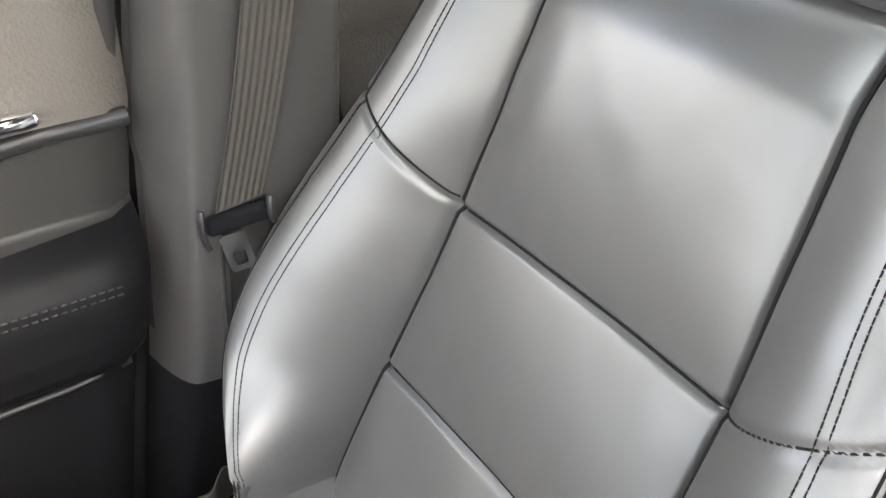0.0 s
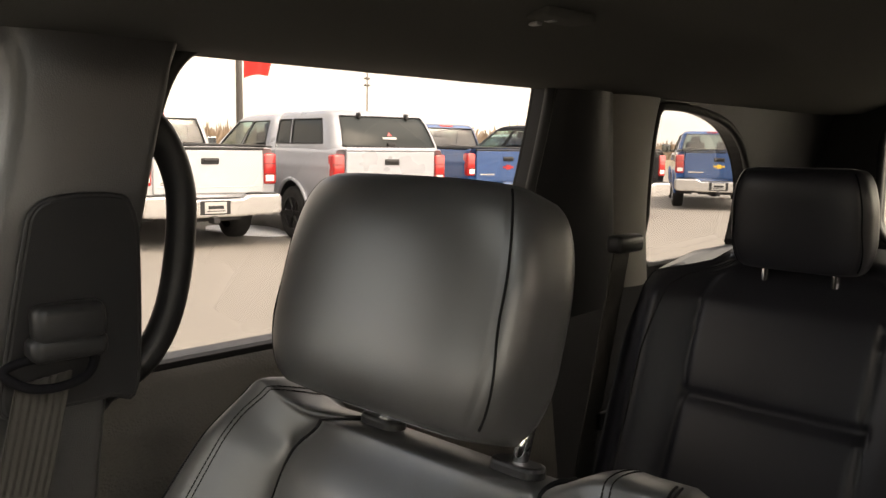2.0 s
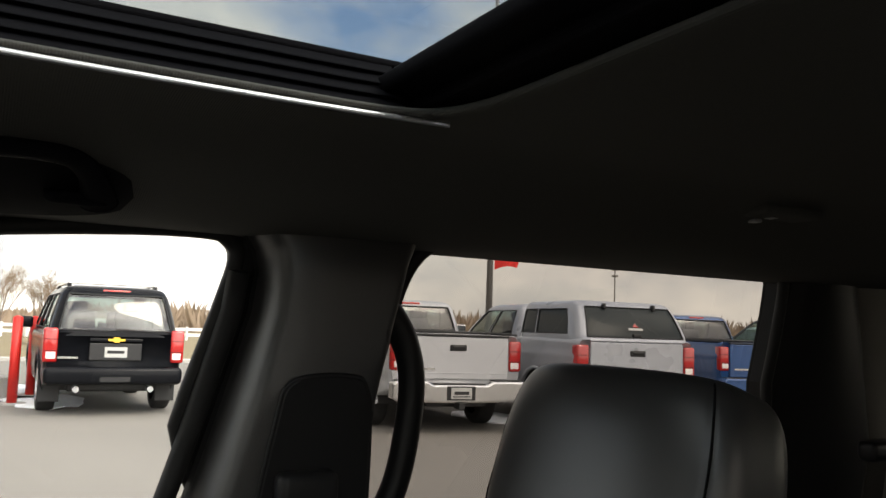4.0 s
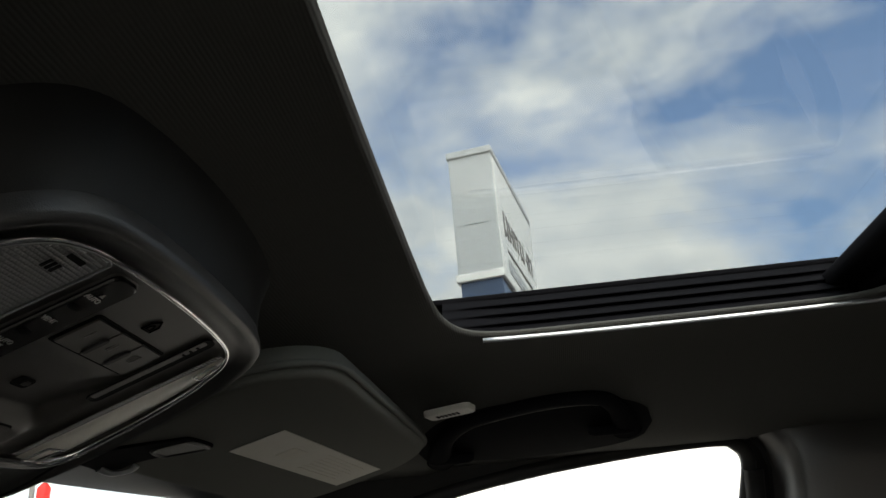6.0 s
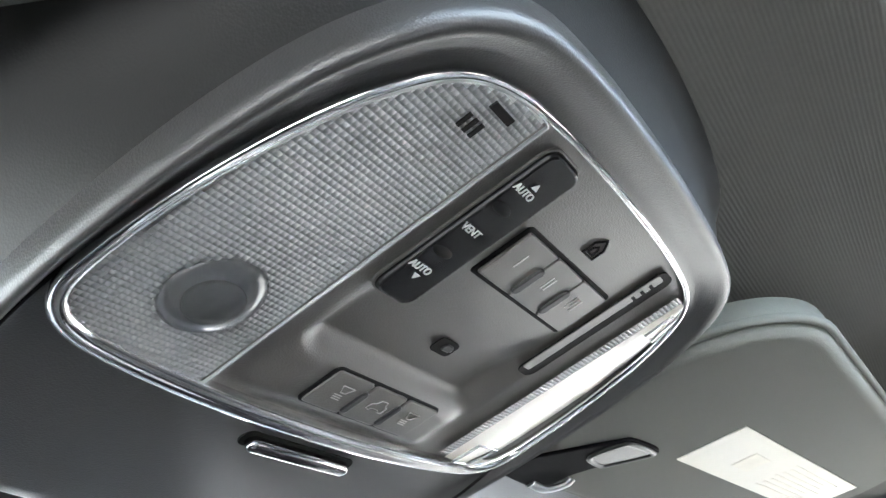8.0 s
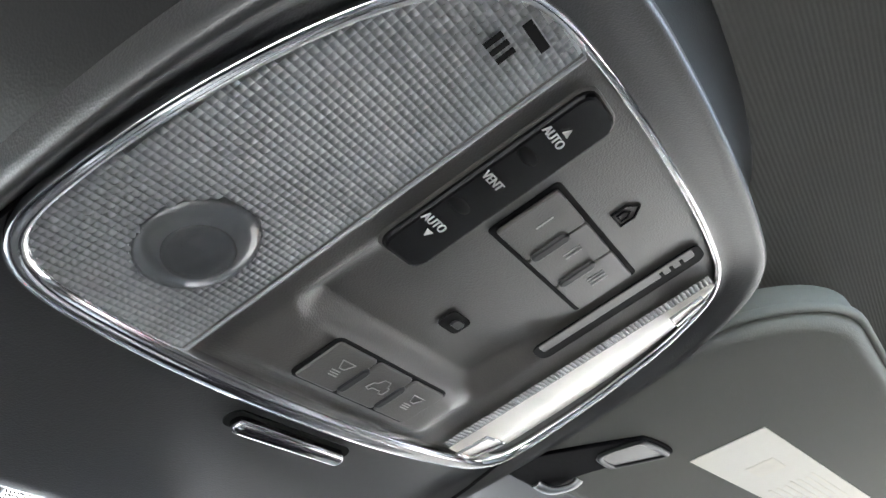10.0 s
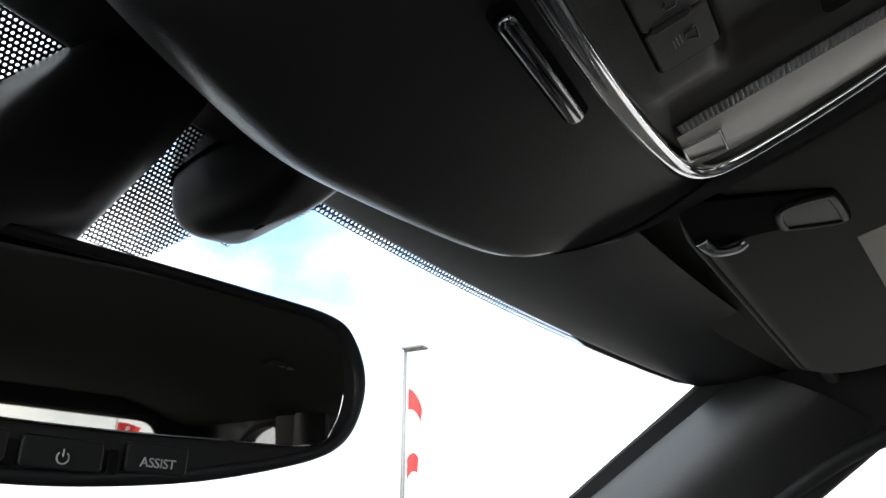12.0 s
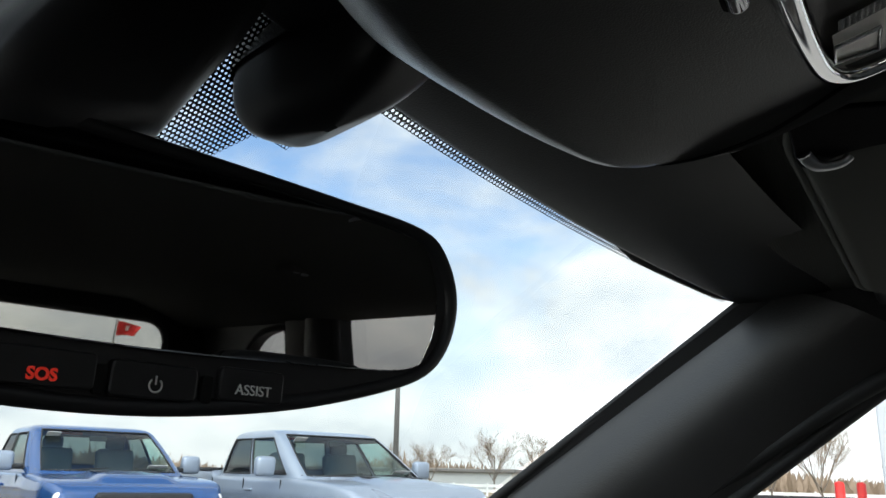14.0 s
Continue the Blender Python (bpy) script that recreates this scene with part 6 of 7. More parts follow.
def greenhouse(name, car, paint, levels, windows, label=""):
    """A glazed cabin: rounded plan outlines one over another; each window takes the pieces inside its bounds out of the skin and sets a pane there.
    windows: name, side (front, rear, right, left), two bounds along that side, two heights, glass, label."""
    zs = sorted({levels[0][0] + (levels[-1][0] - levels[0][0]) * k / 46 for k in range(47)} | {z for z, *_ in levels})
    tab = [[(row[0], row[k]) for row in levels] for k in (1, 2, 3)]
    edge = ([(1, -1 + 2 * k / 30, "front") for k in range(30)] + [(1 - 2 * k / 60, 1, "right") for k in range(60)]
            + [(-1, 1 - 2 * k / 30, "rear") for k in range(30)] + [(-1 + 2 * k / 60, -1, "left") for k in range(60)])
    verts = []
    for z in zs:
        x0, x1, w = (smooth_table(t, z) for t in tab)
        xc, hx = (x0 + x1) / 2, (x1 - x0) / 2
        for u, v, side in edge:
            k = (abs(u) ** 11 + abs(v) ** 11) ** (-1 / 11)
            bow = 0.035 * (1 - v * v) if side == "front" else (-0.02 * (1 - v * v) if side == "rear" else 0)
            verts.append(Vector((xc + hx * u * k + bow, w * v * k, z)))
    n = len(edge)
    skin, panes = [], [[] for _ in windows]
    for i in range(len(zs) - 1):
        for j in range(n):
            f = (i * n + j, i * n + (j + 1) % n, (i + 1) * n + (j + 1) % n, (i + 1) * n + j)
            zc = (zs[i] + zs[i + 1]) / 2
            u, v, side = edge[j]
            along = (v + (1 / 30 if side == "front" else -1 / 30)) if side in ("front", "rear") else (u + (-1 / 60 if side == "right" else 1 / 60))
            for k, (nm, sd, lo, hi, z0, z1, mat, lab) in enumerate(windows):
                if sd == side and lo < along < hi and z0 < zc < z1:
                    panes[k].append(f)
                    break
            else:
                skin.append(f)
    skin.append(tuple((len(zs) - 1) * n + j for j in range(n)))
    shell = mesh_from(name, verts, skin, paint, car, label)
    for (nm, sd, lo, hi, z0, z1, mat, lab), quads in zip(windows, panes):
        if not quads:
            continue
        used = sorted({q for f in quads for q in f})
        at = {q: k for k, q in enumerate(used)}
        push = {"front": Vector((-0.010, 0, 0)), "rear": Vector((0.010, 0, 0)), "right": Vector((0, -0.008, 0)), "left": Vector((0, 0.008, 0))}[sd]
        pane = mesh_from(nm, [verts[q] + push for q in used], [tuple(at[q] for q in f) for f in quads], mat, car, lab)
        pane.visible_shadow = False
        count = collections.Counter(tuple(sorted((a, b))) for f in quads for a, b in zip(f, f[1:] + f[:1]))
        rim = [e for e, c in count.items() if c == 1]
        gv, gf = [], []
        for a, b in rim:
            v, f = tube_data([verts[a], verts[b]], 0.011, 5)
            k = len(gv)
            gv += v
            gf += [tuple(q + k for q in g) for g in f]
        mesh_from("gasket", gv, gf, TRIM_BLACK, pane)
    return shell


def wheel(parent, x, y, r=0.40, dark=False):
    """Tyre with a rounded tread, dished rim and spokes."""
    sgn = 1 if y > 0 else -1
    prof = [(-0.13, 0.62), (-0.135, 0.80), (-0.125, 0.93), (-0.10, 0.985), (-0.05, 1.0), (0.05, 1.0), (0.10, 0.985), (0.125, 0.93), (0.135, 0.80), (0.13, 0.62)]
    w = surf("wheel", lambda u, v: Vector((x + r * lerp_table([(k / 9, p[1]) for k, p in enumerate(prof)], v) * math.cos(2 * math.pi * u), y + lerp_table([(k / 9, p[0]) for k, p in enumerate(prof)], v),
                                           r + r * lerp_table([(k / 9, p[1]) for k, p in enumerate(prof)], v) * math.sin(2 * math.pi * u))), 36, 10, TYRE, parent, "black tyre", wrap_u=True)
    part("rim", cyl_bm(r * 0.63, 0.10, 28, m=Matrix.Translation((x, y + sgn * 0.05, r)) @ pose(0, 0, 0, 90)), TRIM_BLACK, w)
    for k in range(6):
        part("spoke", box_bm(r * 0.50, 0.03, 0.075, 0.012, 2, (r * 0.34, 0, 0), Matrix.Translation((x, y + sgn * 0.112, r)) @ pose(0, 0, 0, 0, 60 * k)), SATIN if dark else BUMPER, w)
    tube("rim_lip", [(x + r * 0.61 * math.cos(2 * math.pi * k / 28), y + sgn * 0.118, r + r * 0.61 * math.sin(2 * math.pi * k / 28)) for k in range(28)], 0.016, SATIN if dark else BUMPER, w, n=6, closed=True)
    part("hub_cap", cyl_bm(0.055, 0.05, 16, m=Matrix.Translation((x, y + sgn * 0.115, r)) @ pose(0, 0, 0, 90)), SATIN if dark else BUMPER, w)
    return w


def rear_bumper_bm(depth=0.20):
    """Stepped rear bumper: high at its corners, lower in the middle."""
    out = [(-1.0, 0.50), (-0.94, 0.46), (-0.34, 0.44), (0.34, 0.44), (0.94, 0.46), (1.0, 0.50), (1.0, 0.70), (0.96, 0.74), (0.50, 0.74), (0.40, 0.69), (-0.40, 0.69), (-0.50, 0.74), (-0.96, 0.74), (-1.0, 0.70)]
    bm = prism_bm(out, depth, 0.030, 3, m=Matrix(((0, 0, -1, 0.02), (-1, 0, 0, 0), (0, 1, 0, 0), (0, 0, 0, 1))))
    return bm


def lamp_cluster(car, sgn, height, z, round_top=False):
    """Tail lamp that wraps the corner: red body, darker middle band, clear reversing lens."""
    lamp = part("tail_lamp", box_bm(0.17, 0.20, height, 0.035, 3, (0.060, sgn * 0.895, z)), TAIL_RED, car, "red tail lamp", smooth=True)
    part("lamp_band", box_bm(0.06, 0.185, 0.012, 0.003, 1, (0.000, sgn * 0.892, z + height * 0.17)), TAIL_DARK, lamp, "dark red divider")
    part("lamp_band", box_bm(0.06, 0.185, 0.012, 0.003, 1, (0.000, sgn * 0.892, z - height * 0.17)), TAIL_DARK, lamp, "dark red divider")
    part("reverse_lamp", box_bm(0.03, 0.13, height * 0.20, 0.010, 2, (-0.018, sgn * 0.885, z - height * 0.30)), TAIL_WHITE, lamp, "clear reversing lens")
    return lamp


def pickup(name, label, paint, cap=False, screen_mat=None, dark_wheels=False, badge=None, bumper=None, tail_word=True, lamp_h=0.44, sticker=False, exhaust=False):
    """A full-size crew-cab pickup; its tail at x = 0, its nose towards +x."""
    car = thing(name, label, "pickup truck", "parked vehicles")
    xs = [0.0, 0.02, 0.05, 0.09] + [0.14 + 0.055 * k for k in range(100)] + [5.66, 5.70, 5.74, 5.77, 5.80, 5.815]
    wheels = (1.20, 4.62)
    body_loft(car, paint, xs,
              lambda x: 1.0 - 0.035 * (1 - sstep(-0.02, 0.09, x)) - 0.14 * sstep(5.25, 5.815, x) ** 1.6 + 0.014 * max(0, 1 - abs(x - 1.2) / 0.75) + 0.014 * max(0, 1 - abs(x - 4.62) / 0.75),
              lambda x: smooth_table([(0, 1.375), (0.03, 1.39), (1.90, 1.40), (1.97, 1.385), (2.02, 1.335), (4.40, 1.315), (5.10, 1.285), (5.50, 1.235), (5.70, 1.15), (5.815, 1.00)], x),
              lambda x: smooth_table([(0, 0.60), (0.5, 0.52), (0.9, 0.44), (5.2, 0.44), (5.6, 0.42), (5.815, 0.52)], x), wheels)
    gm, pg = screen_mat or CAR_PANE, CAR_PANE_DARK
    greenhouse("cab", car, paint,
               [(1.28, 1.99, 4.55, 0.935), (1.40, 2.02, 4.33, 0.915), (1.60, 2.08, 3.99, 0.865), (1.78, 2.14, 3.68, 0.805), (1.86, 2.19, 3.52, 0.768), (1.905, 2.28, 3.36, 0.70), (1.925, 2.45, 3.16, 0.57), (1.934, 2.62, 3.0, 0.38)],
               [("windscreen", "front", -0.90, 0.90, 1.345, 1.845, gm, "green-tinted windscreen"), ("rear_window", "rear", -0.86, 0.86, 1.435, 1.815, pg, "tinted rear window"),
                ("side_window", "right", -0.80, -0.06, 1.365, 1.80, pg, "tinted side window"), ("side_window", "left", -0.80, -0.06, 1.365, 1.80, pg, "tinted side window"),
                ("side_window", "right", 0.0, 0.78, 1.365, 1.80, gm, "side window"), ("side_window", "left", 0.0, 0.78, 1.365, 1.80, gm, "side window")])
    part("interior_tray", box_bm(2.30, 1.70, 0.03, 0.01, 1, (3.22, 0, 1.350)), TRIM_BLACK, car)
    for sgn in (1, -1):
        part("seat_back", box_bm(0.16, 0.50, 0.34, 0.06, 3, (0, 0, 0), Matrix.Translation((3.10, sgn * 0.40, 1.47)) @ pose(0, 0, 0, 0, -12)), SEAT_GREY, car, "dark seat back", smooth=True)
        part("head_rest", box_bm(0.11, 0.25, 0.16, 0.045, 3, (3.04, sgn * 0.40, 1.71)), SEAT_GREY, car, "dark head restraint", smooth=True)
        lamp_cluster(car, sgn, lamp_h, 1.09)
        mir = part("door_mirror", box_bm(0.13, 0.25, 0.23, 0.05, 3, (3.98, sgn * 1.14, 1.45)), TRIM_BLACK if not sticker else PAINT_PALE, car, "door mirror", smooth=True)
        part("mirror_arm", box_bm(0.07, 0.20, 0.06, 0.02, 2, (4.0, sgn * 0.98, 1.385)), TRIM_BLACK, mir)
        part("mirror_face", box_bm(0.012, 0.20, 0.18, 0.02, 2, (3.914, sgn * 1.14, 1.45)), MIRROR, mir)
        lampf = part("headlamp", box_bm(0.16, 0.38, 0.20, 0.05, 3, (5.64, sgn * 0.72, 1.04)), TAIL_WHITE, car, "clear headlamp", smooth=True)
        part("lamp_bowl", ball_bm(0.07, Matrix.Translation((5.71, sgn * 0.66, 1.04)) @ Matrix.Diagonal((0.4, 1, 1, 1))), CHROME, lampf, smooth=True)
        for x in (3.08, 2.06, 4.12):
            part("door_seam", box_bm(0.010, 0.012, 0.72, 0, 1, (x, sgn * 0.990, 0.94)), TRIM_BLACK, car)
        for x in (2.28, 3.28):
            hd = part("door_handle", box_bm(0.18, 0.035, 0.035, 0.012, 2, (x, sgn * 1.008, 1.17)), paint, car, smooth=True)
        part("sill_trim", box_bm(2.35, 0.05, 0.09, 0.02, 2, (2.92, sgn * 0.965, 0.45)), TRIM_BLACK, car)
        for x in wheels:
            wheel(car, x, sgn * 0.87, 0.41, dark_wheels)
    gate = part("tailgate", box_bm(0.04, 1.56, 0.60, 0.018, 3, (-0.004, 0, 1.055)), paint, car, smooth=False)
    part("tailgate_top", box_bm(0.075, 1.58, 0.035, 0.014, 3, (0.0, 0, 1.372)), TRIM_BLACK if not cap else paint, gate)
    part("tailgate_crease", box_bm(0.02, 1.46, 0.014, 0.004, 1, (-0.020, 0, 0.845)), paint, gate)
    part("tailgate_handle", box_bm(0.05, 0.26, 0.09, 0.02, 2, (-0.016, 0, 1.20)), TRIM_BLACK, gate, "black tailgate handle")
    part("handle_grip", box_bm(0.02, 0.18, 0.035, 0.008, 2, (-0.045, 0, 1.205)), SATIN, gate)
    if not cap:
        part("bed_cover", box_bm(1.90, 1.74, 0.026, 0.008, 2, (1.0, 0, 1.420)), TRIM_BLACK, car, "black soft bed cover")
        for sgn in (1, -1):
            part("bed_rail", box_bm(1.88, 0.10, 0.03, 0.012, 2, (1.0, sgn * 0.915, 1.400)), TRIM_BLACK, car)
    bump = part("bumper", rear_bumper_bm(), bumper or BUMPER, car, "bright stepped rear bumper", smooth=False)
    part("step_pad", box_bm(0.17, 0.76, 0.02, 0.006, 1, (-0.075, 0, 0.695)), TRIM_BLACK, bump)
    for sgn in (1, -1):
        part("step_pad", box_bm(0.15, 0.42, 0.02, 0.006, 1, (-0.07, sgn * 0.73, 0.745)), TRIM_BLACK, bump)
    part("plate_recess", box_bm(0.03, 0.44, 0.20, 0.02, 2, (-0.170, 0, 0.575)), TRIM_BLACK, bump)
    part("plate", box_bm(0.012, 0.31, 0.155, 0.004, 1, (-0.190, 0, 0.575)), PLATE, bump, "white dealer plate")
    part("plate_bar", box_bm(0.006, 0.22, 0.045, 0, 1, (-0.198, 0, 0.580)), TRIM_BLACK, bump)
    part("plate_bar", box_bm(0.006, 0.26, 0.012, 0, 1, (-0.198, 0, 0.530)), TRIM_BLACK, bump)
    part("hitch", box_bm(0.20, 0.09, 0.09, 0.01, 1, (-0.12, 0, 0.40)), TRIM_BLACK, car)
    part("hitch_bar", box_bm(0.08, 0.90, 0.07, 0.01, 1, (0.05, 0, 0.41)), TRIM_BLACK, car)
    part("brake_lamp", box_bm(0.05, 0.34, 0.045, 0.012, 2, (2.185, 0, 1.868)), TAIL_RED, car, "red high brake lamp")
    grille = part("grille", box_bm(0.10, 1.06, 0.34, 0.05, 3, (5.79, 0, 0.97)), TRIM_BLACK, car, "dark front grille")
    for k in range(3):
        part("grille_bar", box_bm(0.02, 1.0, 0.022, 0.006, 1, (5.845, 0, 0.88 + 0.09 * k)), BUMPER, grille)
    part("front_bumper", box_bm(0.20, 1.90, 0.26, 0.07, 4, (5.78, 0, 0.60)), paint, car, smooth=True)

    def hood(u, v):
        """Raised middle of the bonnet."""
        x, y = 4.58 + 1.02 * u, (v - 0.5) * 0.98
        base = smooth_table([(4.40, 1.315), (5.10, 1.285), (5.50, 1.235), (5.70, 1.15)], x)
        return Vector((x, y, base + 0.010 + 0.050 * sstep(0.0, 0.18, u) * (1 - sstep(0.80, 1.0, u)) * (1 - sstep(0.62, 1.0, abs(2 * v - 1)))))
    surf("bonnet", hood, 26, 24, paint, car, flip=True)
    if sticker:
        for sgn in (1, -1):
            part("bonnet_vent", box_bm(0.22, 0.15, 0.012, 0.004, 1, (0, 0, 0), Matrix.Translation((4.98, sgn * 0.30, 1.352)) @ pose(0, 0, 0, 0, 3)), TRIM_BLACK, car, "dark bonnet vent")
        for dy in (0.30, -0.30):
            part("wiper", box_bm(0.02, 0.52, 0.015, 0.004, 1, (0, 0, 0), Matrix.Translation((4.42, dy, 1.372)) @ pose(0, 0, 0, 4)), TRIM_BLACK, car)
        part("inside_mirror", box_bm(0.03, 0.22, 0.07, 0.012, 2, (3.66, 0, 1.755)), TRIM_BLACK, car)
        part("price_sheet", box_bm(0.006, 0.16, 0.10, 0, 1, (0, 0, 0), Matrix.Translation((3.735, -0.56, 1.79)) @ pose(0, 0, 0, 0, 60)), PLATE, car, "small white windscreen sheet")
        part("price_sheet", box_bm(0.006, 0.24, 0.10, 0, 1, (0, 0, 0), Matrix.Translation((4.335, 0.58, 1.41)) @ pose(0, 0, 0, 0, 60)), PLATE, car, "small white windscreen sheet")
    part("underbody", box_bm(4.7, 1.24, 0.22, 0.03, 1, (2.9, 0, 0.50)), TRIM_BLACK, car)
    part("axle", cyl_bm(0.06, 1.5, 12, m=Matrix.Translation((1.2, 0, 0.41)) @ pose(0, 0, 0, 90)), TRIM_BLACK, car)
    part("differential", ball_bm(0.16, Matrix.Translation((1.2, 0, 0.41)) @ Matrix.Diagonal((0.9, 1.1, 0.9, 1))), TRIM_BLACK, car, smooth=True)
    if badge:
        part("badge", prism_bm([(-0.13, -0.02), (-0.05, -0.02), (-0.05, -0.045), (0.05, -0.045), (0.05, -0.02), (0.13, -0.02), (0.13, 0.02), (0.05, 0.02), (0.05, 0.045), (-0.05, 0.045), (-0.05, 0.02), (-0.13, 0.02)], 0.015,
                               m=Matrix.Translation((-0.020, 0, 1.04)) @ Matrix(((0, 0, -1, 0), (-1, 0, 0, 0), (0, 1, 0, 0), (0, 0, 0, 1)))), badge, gate, "plain badge")
    if tail_word:
        part("letter_bar", box_bm(0.01, 0.34, 0.030, 0, 1, (-0.026, 0.52, 0.90)), BUMPER, gate, "small bright bar")
    if cap:
        greenhouse("bed_cap", car, paint,
                   [(1.37, 0.00, 1.98, 0.955), (1.45, 0.02, 1.985, 0.945), (1.65, 0.12, 1.99, 0.90), (1.84, 0.25, 1.99, 0.845), (1.91, 0.34, 1.985, 0.80), (1.945, 0.46, 1.96, 0.70), (1.958, 0.70, 1.80, 0.50)],
                   [("cap_window", "rear", -0.88, 0.88, 1.42, 1.86, CAR_GLASS, "dark cap rear window"),
                    ("cap_window", "right", -0.66, 0.30, 1.46, 1.82, CAR_GLASS, "dark cap side window"), ("cap_window", "left", -0.66, 0.30, 1.46, 1.82, CAR_GLASS, "dark cap side window"),
                    ("cap_window", "right", 0.36, 0.84, 1.46, 1.82, CAR_GLASS, "dark cap side window"), ("cap_window", "left", 0.36, 0.84, 1.46, 1.82, CAR_GLASS, "dark cap side window")], "silver bed cap")
        for sgn in (1, -1):
            part("cap_hinge", box_bm(0.08, 0.05, 0.09, 0.018, 2, (0.235, sgn * 0.42, 1.865)), TRIM_BLACK, car)
        part("cap_latch", box_bm(0.04, 0.14, 0.05, 0.012, 2, (0.0, 0, 1.455)), TRIM_BLACK, car)
        part("cap_word", box_bm(0.008, 0.24, 0.035, 0, 1, (0, 0, 0), Matrix.Translation((0.045, 0, 1.545)) @ pose(0, 0, 0, 0, 27)), PLATE, car, "small white bar")
        part("cap_word", prism_bm([(-0.05, 0), (0.05, 0), (0, 0.06)], 0.006, m=Matrix.Translation((0.052, 0, 1.575)) @ Matrix(((0, 0.45, -0.9, 0), (-1, 0, 0, 0), (0, 0.9, 0.45, 0), (0, 0, 0, 1)))), TAIL_RED, car, "small red mark")
    if exhaust:
        for sgn in (1, -1):
            part("exhaust", cyl_bm(0.060, 0.20, 20, m=Matrix.Translation((-0.13, sgn * 0.66, 0.475)) @ pose(0, 0, 0, 0, 90)), CHROME, car, "chrome exhaust tip", smooth=True)
            part("exhaust_mouth", cyl_bm(0.048, 0.02, 20, m=Matrix.Translation((-0.225, sgn * 0.66, 0.475)) @ pose(0, 0, 0, 0, 90)), INK_DARK, car)
    return car


def place(car, x, y, z, heading):
    car.matrix_world = Matrix.Translation((x, y, z)) @ pose(0, 0, 0, 0, 0, heading)


place(pickup("pickup_truck", "white pickup with chrome bumper parked tail-on in a row", PAINT_WHITE), 10.0, -5.80, 0, -8)
place(pickup("pickup_truck", "silver pickup with a silver bed cap parked tail-on", PAINT_SILVER, cap=True, dark_wheels=True, tail_word=False), 8.85, -8.10, 0, -8)
place(pickup("pickup_truck", "dark blue pickup parked tail-on in a row", PAINT_BLUE, bumper=PAINT_BLUE, badge=TAIL_RED), 10.35, -12.6, 0, -12)
place(pickup("pickup_truck", "black pickup parked tail-on behind the quarter window", PAINT_BLACK), 8.8, -14.7, 0, -12)
place(pickup("pickup_truck", "blue pickup with a gold badge parked tail-on", PAINT_BLUE, badge=GOLD), 8.72, -18.45, 0, -60)
place(pickup("pickup_truck", "white pickup at the far end of the row", PAINT_WHITE), 19.0, -27.0, 0, 0)
place(pickup("pickup_truck", "grey pickup parked beyond the row", PAINT_SILVER), 20.5, -22.0, 0, 0)
RAM_AT = (14.4, 3.52, 1.00)
ram = pickup("pickup_truck", "bright blue pickup shown raised on a steel display ramp", PAINT_RAM, badge=BUMPER, exhaust=True)
place(ram, *RAM_AT, 10)
place(pickup("pickup_truck", "blue pickup facing the car with a white price sheet", PAINT_BLUE, sticker=True), 9.02, 12.82, 0, 245)
place(pickup("pickup_truck", "pale silver pickup facing the car with a white price sheet", PAINT_PALE, sticker=True), 10.52, 10.12, 0, 245)
place(pickup("pickup_truck", "dark grey pickup facing the car at the row's end", PAINT_BLACK), 5.6, 15.6, 0, 245)

ramp = thing("display_ramp", "black steel display ramp under the raised blue pickup", "ramp")
for y in (-0.87, 0.87):
    part("runner", box_bm(6.2, 0.36, 0.06, 0.01, 1, (2.7, y, RAM_AT[2] - 0.03)), TRIM_BLACK, ramp)
    for k in range(8):
        part("upright", box_bm(0.05, 0.05, RAM_AT[2] - 0.04, 0, 1, (-0.2 + 0.82 * k, y, (RAM_AT[2] - 0.04) / 2)), TRIM_BLACK, ramp)
        part("brace", box_bm(0.03, 0.03, 1.10, 0, 1, (0, 0, 0), Matrix.Translation((0.2 + 0.82 * k, y, RAM_AT[2] / 2)) @ pose(0, 0, 0, 0, 46)), TRIM_BLACK, ramp)
for k in (0, 4, 7):
    part("cross_bar", box_bm(0.05, 1.74, 0.05, 0, 1, (-0.2 + 0.82 * k, 0, RAM_AT[2] - 0.09)), TRIM_BLACK, ramp)
ramp.matrix_world = Matrix.Translation((RAM_AT[0], RAM_AT[1], 0)) @ pose(0, 0, 0, 0, 0, 10)

suv = thing("sport_utility_car", "black estate-type sport utility car seen from behind", "car", "parked vehicles")
body_loft(suv, PAINT_BLACK, [0.0, 0.02, 0.05, 0.09] + [0.14 + 0.055 * k for k in range(87)] + [4.95, 5.02, 5.08, 5.12],
          lambda x: 0.99 - 0.045 * (1 - sstep(-0.02, 0.14, x)) - 0.14 * sstep(4.5, 5.12, x) ** 1.6,
          lambda x: smooth_table([(0, 1.22), (0.1, 1.24), (4.0, 1.22), (4.7, 1.14), (5.0, 1.05), (5.12, 0.92)], x),
          lambda x: smooth_table([(0, 0.46), (0.5, 0.42), (4.6, 0.40), (5.12, 0.46)], x), (1.02, 3.98))
